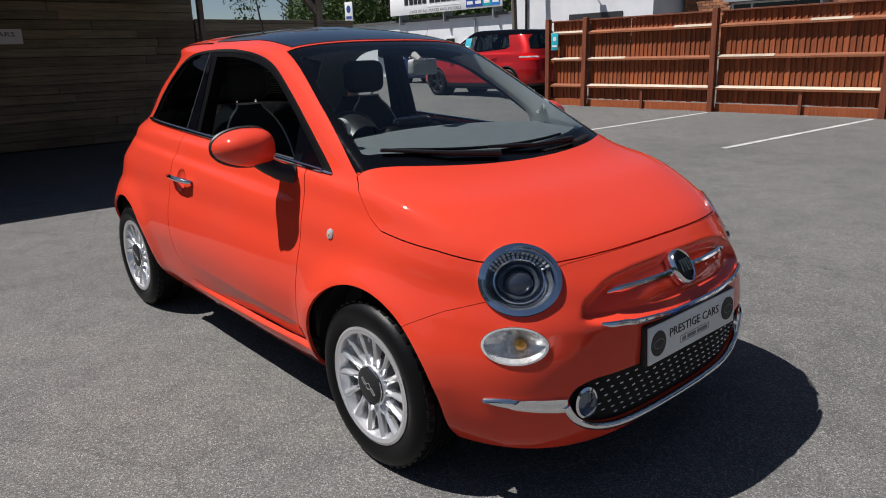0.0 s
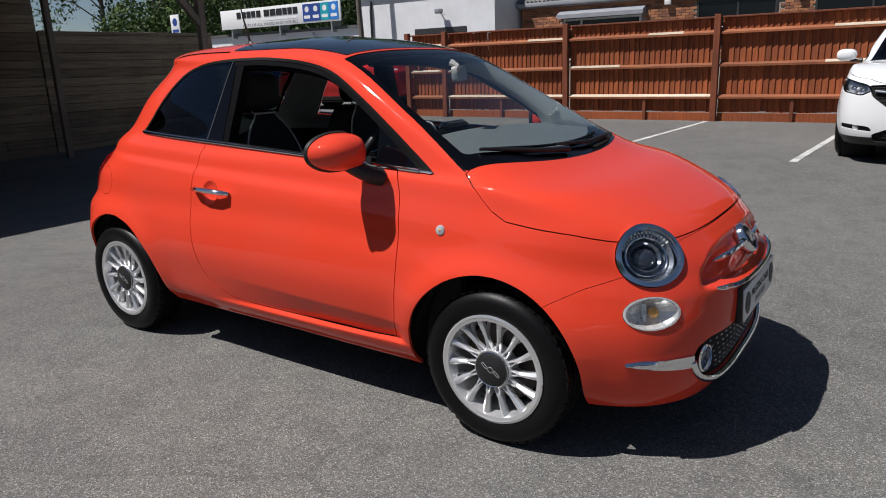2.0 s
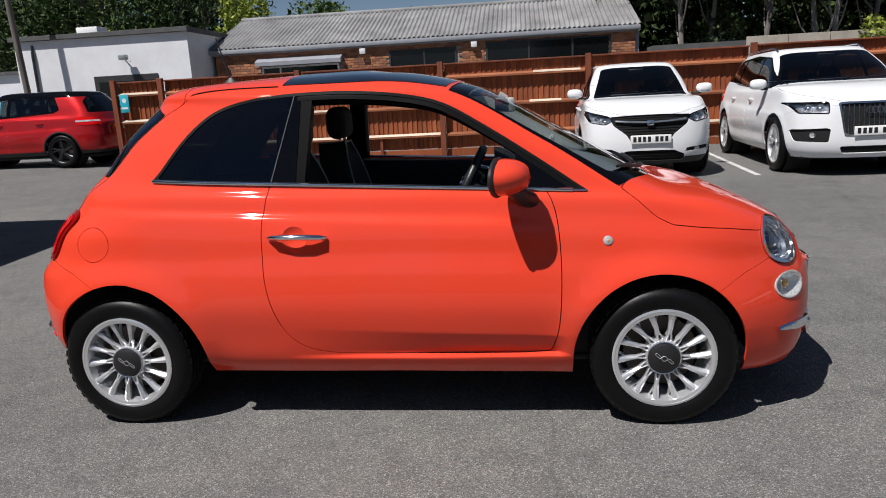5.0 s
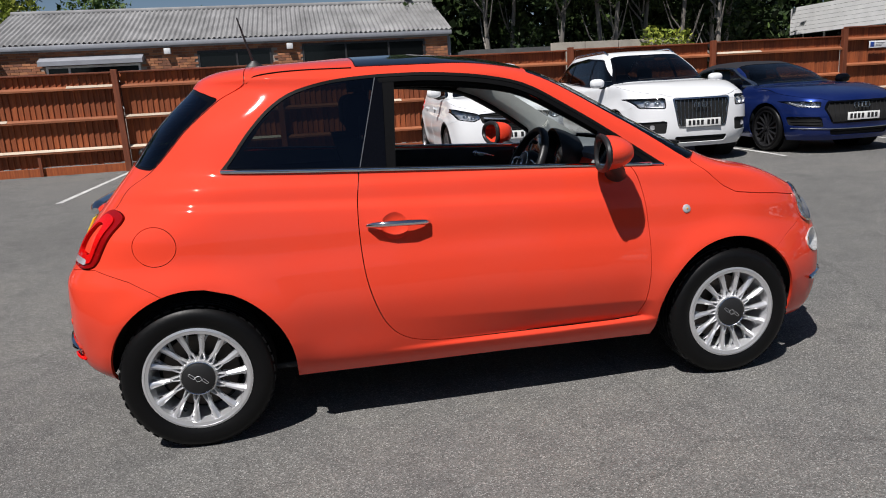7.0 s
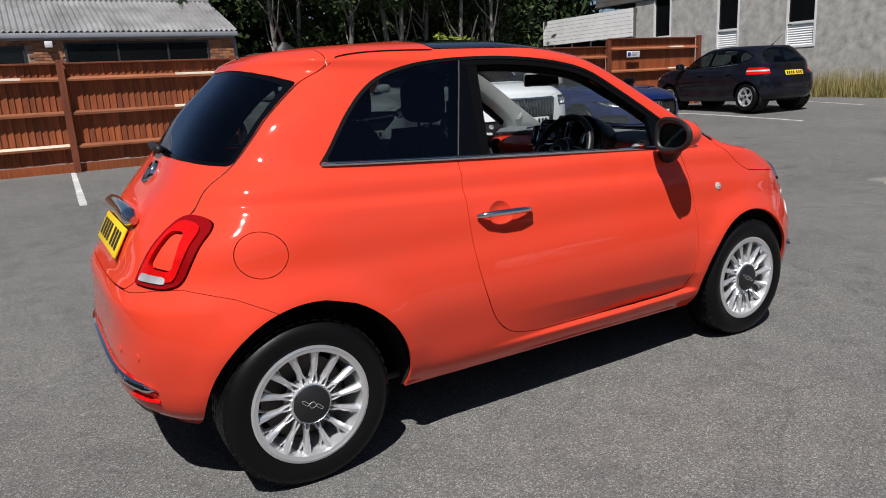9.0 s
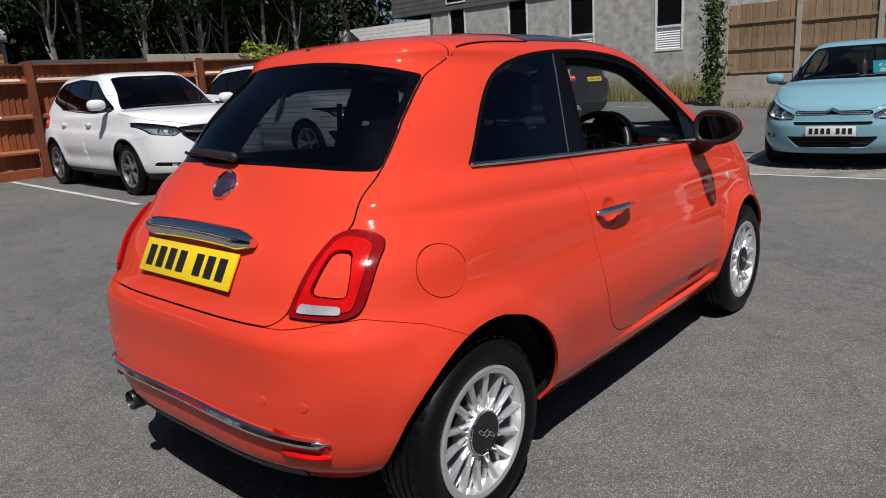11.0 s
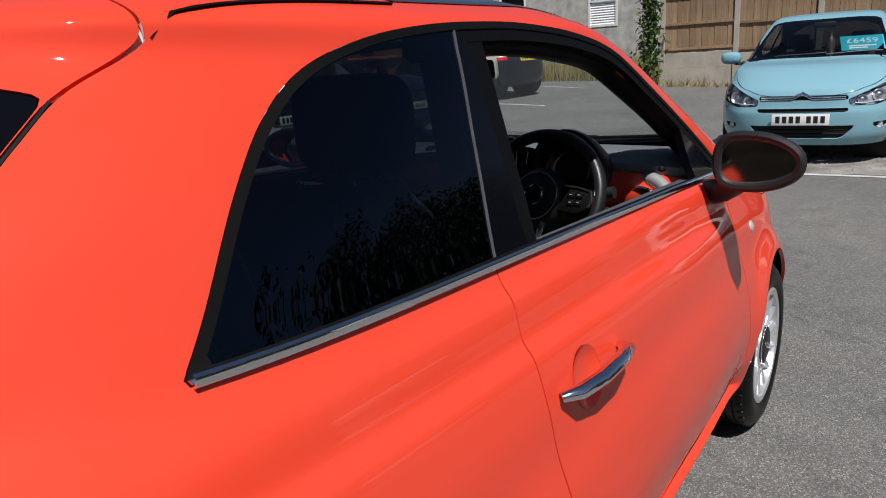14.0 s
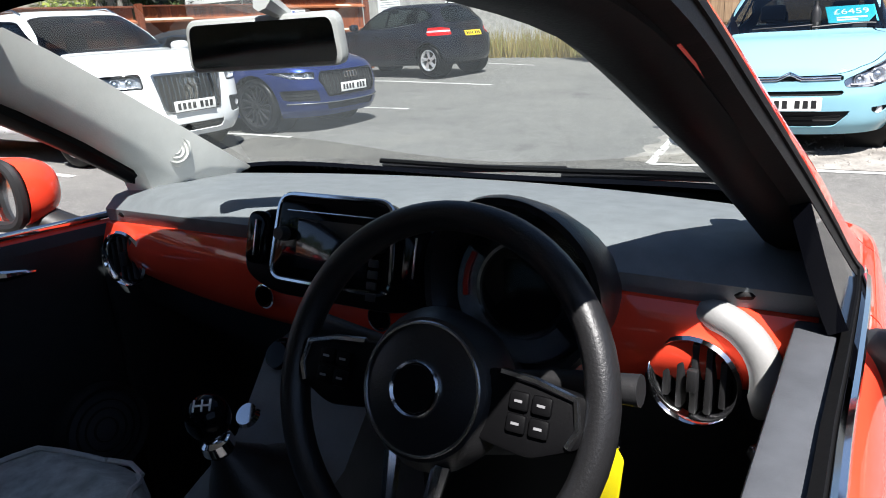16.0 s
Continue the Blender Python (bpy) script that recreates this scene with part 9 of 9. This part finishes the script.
    if c.get("aerial"):
        hit = tree.ray_cast(Vector((gx + 0.25, 0, 4)), Vector((0, 0, -1)))[0]
        part("aerial", tube([hit, hit + Vector((-0.06, 0, 0.05)), hit + Vector((-0.30, 0, 0.22))], [0.02, 0.006, 0.003], 6), M["black_plastic"], car_)
    # cabin: floor pan, dash, wheel, seats, bench, mirror
    part("floor_pan", box(c["tail"] + 0.25, c["nose"] - 0.3, -W + 0.20, W - 0.20, 0.20, 0.27, 0.02), M["dark_void"], car_)
    part("dashboard", box(cx - 0.48, cx - 0.02, -c["w_belt"] + 0.13, c["w_belt"] - 0.13, cz - 0.32, cz - 0.05, 0.07), M["seat_dark"], car_)
    hub = Vector((cx - 0.62, -0.36, cz - 0.16))
    part("steering_wheel", tube([hub + Vector((0.05 * math.sin(t), 0.185 * math.cos(t), 0.17 * math.sin(t))) for t in np.linspace(0, 2 * math.pi, 24, endpoint=False)], 0.016, 8, closed=True), M["leather"], car_)
    for y in (0.36, -0.36):
        simple_seat(car_, cx - 1.15, y, c["belt"] - 0.62)
    part("rear_bench", box(gx + 0.35, gx + 0.5, -0.55, 0.55, 0.5, c["belt"] + 0.02, 0.06), M["seat_dark"], car_)
    for y in (-0.36, 0.36):
        part("rear_head_restraint", box(gx + 0.33, gx + 0.42, y - 0.12, y + 0.12, c["belt"] + 0.05, c["belt"] + 0.20, 0.03), M["seat_dark"], car_)
    part("rear_view_mirror", box(sx + 0.06, sx + 0.09, -0.12, 0.12, sz - 0.10, sz - 0.03, 0.02), M["black_plastic"], car_)
    return car_, front, tree


def poly2(*pts):
    return rounded(pts, 0.025, 3)


M["car_glass"] = window_glass("parked car glass", (0.30, 0.34, 0.35))

SUV_A = dict(
    paint="white_paint", nose=2.205, tail=-2.085, W=0.885, wheelbase=2.61, wheel=0.335, rim=0.235, spokes="five", rim_finish="mid_alloy",
    hood=(2.06, 0.97), cowl=(1.06, 1.10), top=(0.36, 1.53), roof=1.605, belt=1.06, rear_base=(-1.93, 1.14), rear_top=(-1.60, 1.50), w_belt=0.785, w_roof=0.59, glass_half=[0.665, 0.515], low=0.20, clad=0.30, clad_arch=0.02, privacy=True,
    dlo=[(0.86, 1.075), (0.15, 1.485), (-0.5, 1.535), (-1.15, 1.50), (-1.52, 1.36), (-1.45, 1.25), (-1.0, 1.13), (0.3, 1.06)], posts=((-0.02, 0.035), (-0.92, 0.03)), doors=((0.93, 0.0), (0.0, -0.95)),
    beltline=[(0.84, 1.075), (0.3, 1.06), (-0.4, 1.09), (-1.0, 1.13)],
    head=poly2((-0.52, 0.855), (-0.48, 0.790), (-0.58, 0.740), (-0.78, 0.775), (-0.872, 0.935), (-0.80, 0.925)), bulbs=(((0.60, 0.795), 0.040), ((0.70, 0.82), 0.040)), day=[(0.50, 0.75), (0.62, 0.755), (0.76, 0.785)],
    tails=poly2((-0.55, 1.02), (-0.56, 0.86), (-0.86, 0.86), (-0.84, 1.05)),
    grilles=[(poly2((-0.52, 0.85), (-0.48, 0.735), (-0.30, 0.60), (-0.25, 0.505), (0.25, 0.505), (0.30, 0.60), (0.48, 0.735), (0.52, 0.85), (0.2, 0.865), (-0.2, 0.865)), "gloss", "black_plastic"),
             (poly2((-0.47, 0.415), (-0.77, 0.44), (-0.79, 0.39), (-0.44, 0.36)), "fog", "black_plastic"), (poly2((-0.45, 0.33), (-0.30, 0.395), (0.30, 0.395), (0.45, 0.33), (0.42, 0.255), (-0.42, 0.255)), "level", "black_plastic")],
    bars=(([(y, 0.765 + 0.13 * y * y) for y in np.linspace(-0.45, 0.45, 15)], 0.014, "lamp_bowl"),), plate=0.545, rear_plate=0.80, emblem=0.755, mirror=(0.79, 1.14))
SUV_B = dict(
    paint="white_paint", nose=2.30, tail=-2.33, W=0.94, wheelbase=2.81, wheel=0.365, rim=0.255, spokes="five", rim_finish="alloy",
    hood=(2.15, 1.02), cowl=(1.16, 1.16), top=(0.43, 1.575), roof=1.655, belt=1.09, rear_base=(-2.12, 1.18), rear_top=(-1.72, 1.55), w_belt=0.84, w_roof=0.63, low=0.21, rails="satin_chrome", bright_handles=False,
    dlo=[(1.08, 1.10), (0.30, 1.53), (-0.5, 1.58), (-1.35, 1.54), (-1.85, 1.30), (-1.80, 1.22), (0.2, 1.10)], posts=((-0.02, 0.035), (-1.02, 0.035)), doors=((1.02, 0.0), (0.0, -1.05)),
    beltline=[(1.0, 1.105), (0.2, 1.10), (-0.9, 1.16), (-1.8, 1.22)],
    head=poly2((-0.52, 0.920), (-0.515, 0.765), (-0.82, 0.775), (-0.90, 0.915)), bulbs=(((0.62, 0.835), 0.05), ((0.74, 0.84), 0.05)), day=[(0.55, 0.790), (0.68, 0.790), (0.80, 0.805)],
    tails=poly2((-0.58, 1.08), (-0.60, 0.88), (-0.91, 0.88), (-0.88, 1.10)),
    grilles=[(poly2((-0.43, 0.905), (-0.355, 0.49), (0.355, 0.49), (0.43, 0.905)), "frame", "satin_chrome"), (poly2((-0.50, 0.60), (-0.52, 0.42), (-0.84, 0.43), (-0.88, 0.58)), "fog", "black_plastic"), (poly2((-0.40, 0.37), (-0.36, 0.28), (0.36, 0.28), (0.40, 0.37)), "level", "black_plastic")],
    plate=0.555, rear_plate=0.86, emblem=0.80, rings=True, mirror=(0.86, 1.13))
SOFT = lambda q: np.maximum(1.10 - Z(q) + 0.04 * np.clip(X(q), -1, 0), X(q) - 0.12)
CABRIO = dict(
    paint="blue_paint", lamp_edge=0.006, nose=2.28, tail=-2.39, W=0.925, wheelbase=2.765, wheel=0.345, rim=0.262, spokes=14, rim_finish="dark_alloy",
    hood=(2.13, 0.83), cowl=(0.93, 1.0), top=(0.12, 1.325), roof=1.385, belt=0.965, rear_base=(-1.55, 1.03), rear_top=(-1.10, 1.30), deck=(-2.30, 0.96), w_belt=0.80, w_roof=0.56, low=0.17, crease=0.79, privacy=True,
    roof_paint="soft_top", roof_all=SOFT, roof_label="closed black canvas roof", frame="satin_chrome",
    dlo=[(0.86, 0.975), (0.05, 1.285), (-0.45, 1.30), (-0.85, 1.24), (-1.15, 1.06), (-1.1, 1.0), (0.2, 0.97)], posts=((-0.50, 0.02),), doors=((0.86, -0.55),), belt_trim="satin_chrome",
    beltline=[(0.82, 0.985), (0.2, 0.97), (-0.5, 0.985), (-1.1, 1.0)],
    head=poly2((-0.575, 0.735), (-0.60, 0.645), (-0.82, 0.665), (-0.90, 0.755)), bulbs=(((0.68, 0.70), 0.036), ((0.78, 0.705), 0.036)), day=[(0.60, 0.66), (0.72, 0.668), (0.82, 0.70), (0.85, 0.735)],
    tails=poly2((-0.50, 0.86), (-0.51, 0.74), (-0.89, 0.74), (-0.87, 0.86)),
    grilles=[(poly2((-0.51, 0.735), (-0.56, 0.64), (-0.46, 0.42), (0.46, 0.42), (0.56, 0.64), (0.51, 0.735)), "upright", "black_plastic"), (poly2((-0.60, 0.52), (-0.56, 0.37), (-0.86, 0.40), (-0.88, 0.53)), "level", "black_plastic"), (poly2((-0.48, 0.34), (-0.45, 0.25), (0.45, 0.25), (0.48, 0.34)), "level", "black_plastic")],
    bars=(([(y, 0.345 + 0.03 * y * y) for y in np.linspace(-0.84, 0.84, 21)], 0.009, "satin_chrome"),), plate=0.515, rear_plate=0.60, emblem=0.665, rings=True, mirror=(0.70, 1.0), mirror_paint="gloss_black")
HATCH = dict(
    paint="black_paint", nose=2.12, tail=-1.85, W=0.87, wheelbase=2.54, wheel=0.31, rim=0.205, spokes="five", rim_finish="alloy",
    hood=(1.97, 0.88), cowl=(1.06, 1.02), top=(0.30, 1.40), roof=1.46, belt=0.98, rear_base=(-1.74, 1.04), rear_top=(-1.42, 1.38), w_belt=0.77, w_roof=0.575, low=0.19, aerial=True,
    dlo=[(1.0, 1.0), (0.20, 1.36), (-0.4, 1.405), (-0.95, 1.36), (-1.32, 1.20), (-1.28, 1.13), (-0.9, 1.05), (0.2, 0.99)], posts=((-0.02, 0.035), (-0.86, 0.03)), doors=((0.90, 0.0), (0.0, -0.90)), belt_trim="satin_chrome",
    beltline=[(0.92, 1.005), (0.2, 0.99), (-0.4, 1.015), (-0.9, 1.05)],
    head=poly2((-0.55, 0.82), (-0.52, 0.70), (-0.78, 0.72), (-0.84, 0.86)), bulbs=(((0.62, 0.765), 0.04), ((0.73, 0.78), 0.04)), day=[(0.55, 0.725), (0.66, 0.73), (0.77, 0.76)],
    tails=poly2((-0.56, 0.92), (-0.585, 0.80), (-0.855, 0.79), (-0.84, 0.955), (-0.70, 0.95)),
    grilles=[(poly2((-0.36, 0.76), (-0.40, 0.50), (0.40, 0.50), (0.36, 0.76)), "frame", "black_plastic"), (poly2((-0.50, 0.40), (-0.46, 0.28), (0.46, 0.28), (0.50, 0.40)), "level", "black_plastic")],
    bars=(), plate=0.47, rear_plate=0.80, emblem=0.80, mirror=(0.78, 1.03))
COMPACT = dict(
    paint="pale_blue", nose=2.06, tail=-1.88, W=0.865, wheelbase=2.466, wheel=0.305, rim=0.20, spokes="five", rim_finish="alloy",
    hood=(1.90, 0.81), cowl=(1.04, 1.04), top=(0.22, 1.44), roof=1.52, belt=1.0, rear_base=(-1.78, 1.04), rear_top=(-1.50, 1.42), w_belt=0.785, w_roof=0.60, low=0.19, nose_round=2.8, glass="car_glass_clear", lamp_edge=0.004,
    dlo=[(1.0, 1.02), (0.12, 1.405), (-0.4, 1.45), (-1.0, 1.41), (-1.42, 1.20), (-1.38, 1.12), (-0.9, 1.05), (0.2, 1.01)], posts=((-0.02, 0.035), (-0.88, 0.03)), doors=((0.90, 0.0), (0.0, -0.90)),
    beltline=[(0.92, 1.025), (0.2, 1.01), (-0.4, 1.025), (-0.9, 1.05)],
    head=poly2((-0.40, 0.655), (-0.42, 0.595), (-0.62, 0.59), (-0.80, 0.65), (-0.845, 0.835), (-0.72, 0.805), (-0.56, 0.73)), bulbs=(((0.53, 0.655), 0.045), ((0.67, 0.69), 0.058)), day=[(0.46, 0.62), (0.56, 0.615), (0.66, 0.63)],
    tails=poly2((-0.60, 1.02), (-0.62, 0.80), (-0.85, 0.80), (-0.83, 1.03)),
    grilles=[(poly2((-0.40, 0.70), (-0.41, 0.655), (0.41, 0.655), (0.40, 0.70)), "gloss", "black_plastic"), (poly2((-0.42, 0.575), (-0.40, 0.535), (0.40, 0.535), (0.42, 0.575)), "level", "black_plastic"),
             (poly2((-0.49, 0.405), (-0.36, 0.275), (0.36, 0.275), (0.49, 0.405)), "level", "gloss_black"), (poly2((-0.60, 0.425), (-0.66, 0.365), (-0.74, 0.39), (-0.77, 0.435)), "fog", "black_plastic")],
    bars=(([(y, 0.682 + 0.045 * max(0, 1 - abs(y) / 0.09)) for y in np.linspace(-0.38, 0.38, 25)], 0.007, "chrome"), ([(y, 0.664 + 0.045 * max(0, 1 - abs(y) / 0.09)) for y in np.linspace(-0.38, 0.38, 25)], 0.006, "chrome")), plate=0.47, no_emblem=True, rear_plate=0.80, emblem=0.69, mirror=(0.80, 1.04))
M["car_glass_clear"] = window_glass("clear car glass", (0.66, 0.72, 0.73))
SUV_C = dict(
    paint="red_paint", nose=2.24, tail=-2.36, W=0.95, wheelbase=2.74, wheel=0.365, rim=0.265, spokes="five", rim_finish="dark_alloy",
    hood=(2.08, 1.08), cowl=(1.05, 1.20), top=(0.30, 1.64), roof=1.72, belt=1.14, rear_base=(-2.18, 1.20), rear_top=(-1.85, 1.60), w_belt=0.84, w_roof=0.65, low=0.24, clad=0.36, clad_arch=0.03, roof_paint="gloss_black", roof_label="black painted roof",
    dlo=[(0.98, 1.15), (0.22, 1.575), (-0.5, 1.62), (-1.20, 1.60), (-1.36, 1.27), (-1.25, 1.23), (0.2, 1.15)], posts=((-0.08, 0.04), (-1.02, 0.03)), doors=((0.95, -0.05), (-0.05, -1.05)), privacy=True,
    beltline=[(0.92, 1.155), (0.2, 1.15), (-0.6, 1.19), (-1.25, 1.23)],
    head=poly2((-0.55, 1.00), (-0.54, 0.87), (-0.86, 0.88), (-0.90, 1.0)), bulbs=(((0.66, 0.93), 0.05), ((0.79, 0.93), 0.05)), day=[(0.57, 0.89), (0.72, 0.89), (0.84, 0.90)],
    tails=poly2((-0.62, 1.10), (-0.63, 0.92), (-0.93, 0.92), (-0.91, 1.10)),
    grilles=[(poly2((-0.48, 0.96), (-0.46, 0.80), (0.46, 0.80), (0.48, 0.96)), "level", "gloss_black"), (poly2((-0.70, 0.56), (-0.60, 0.36), (0.60, 0.36), (0.70, 0.56)), "level", "black_plastic")],
    bars=(), plate=0.62, rear_plate=0.85, emblem=0.86, mirror=(0.82, 1.17), mirror_paint="gloss_black")


def stand(x, y, yaw):
    return pose(x, y, ground_z(x, y) + 0.002, 0, 0, yaw)


suv_a, _, _ = parked_car("crossover", "white compact crossover with dark grille and black alloys", stand(2.40, 8.24, -92.6), SUV_A)
suv_b, _, _ = parked_car("large_suv", "white SUV with upright chrome grille bars and silver alloys", stand(4.98, 7.85, -92.5), SUV_B)
cabrio, _, _ = parked_car("convertible", "metallic dark blue convertible with closed black canvas roof", stand(7.20, 7.52, -90), CABRIO)
black_car, _, _ = parked_car("black_hatchback", "black five-door hatchback seen from behind, red tail lamps", stand(13.42, 8.46, 81), HATCH)
compact, face, skin_tree = parked_car("pale_blue_hatchback", "pale blue five-door hatchback with a price card in its windscreen", stand(8.53, 0.06, 182.5), COMPACT)
suv_c, _, _ = parked_car("red_suv", "red SUV with black roof and dark wheels", stand(-11.15, 12.32, 180), SUV_C)
NAVY = dict(HATCH, paint="navy_paint", rim_finish="alloy", aerial=False)
navy, _, _ = parked_car("navy_hatchback", "dark navy hatchback beside the white office", stand(-19.6, 17.5, 180), NAVY)

# more of the dealer's stock on the near side of the yard, seen in the coral car's paint and panes
STOCK = dict(HATCH, aerial=False)
parked_car("white_hatchback", "white five-door hatchback on the stony strip", stand(8.75, -2.95, 180), dict(STOCK, paint="white_paint"))
parked_car("white_hatchback", "white five-door hatchback before the unseen south wall", stand(7.6, -10.6, 96), dict(STOCK, paint="white_paint"))
parked_car("black_hatchback", "black five-door hatchback before the unseen south wall", stand(4.3, -10.9, 92), STOCK)
parked_car("blue_hatchback", "dark blue hatchback near the weathered panel fence", stand(15.2, -1.45, 176), dict(STOCK, paint="navy_paint"))


def price_card(name, label, m, w, h, text, parent):
    """A teal card on the inside of a window."""
    cd = part(name, box(-w / 2, w / 2, -h / 2, h / 2, -0.003, 0.003, 0.002, m=m), M["sticker_teal"], parent, label)
    if text:
        letters(text, h * 0.46, m @ Matrix.Translation((0, h * 0.12, 0.004)), M["white_ink"], cd)
    for i in range(2):
        part("text_bar", box(-w * 0.32, w * (0.3 - 0.2 * i), -0.012, 0.012, 0, 0.002, m=m @ Matrix.Translation((0, -h * (0.22 + 0.14 * i), 0.004))), M["white_ink"], cd)
    return cd


# the card lies behind the windscreen, before the passenger's place
h0 = skin_tree.ray_cast(Vector((0.75, 0.42, 4)), Vector((0, 0, -1)))
price_card("price_card", "teal price card with white figures", frame_at(h0[0] - h0[1] * 0.03, h0[1]), 0.42, 0.27, "£6459", compact)
part("bottle", lathe([(0.0, 0.0), (0.045, 0.0), (0.045, 0.16), (0.03, 0.20), (0.018, 0.22), (0.018, 0.26), (0.0, 0.26)], 16, "Z", m=Matrix.Translation((0.86, 0.12, 1.03))), M["black_plastic"], compact)
price_card("price_card", "teal and white price card in the window", frame_at(Vector((0.20, 0.765, 1.38)), (0, 1, 0.35)), 0.22, 0.30, "", suv_c)
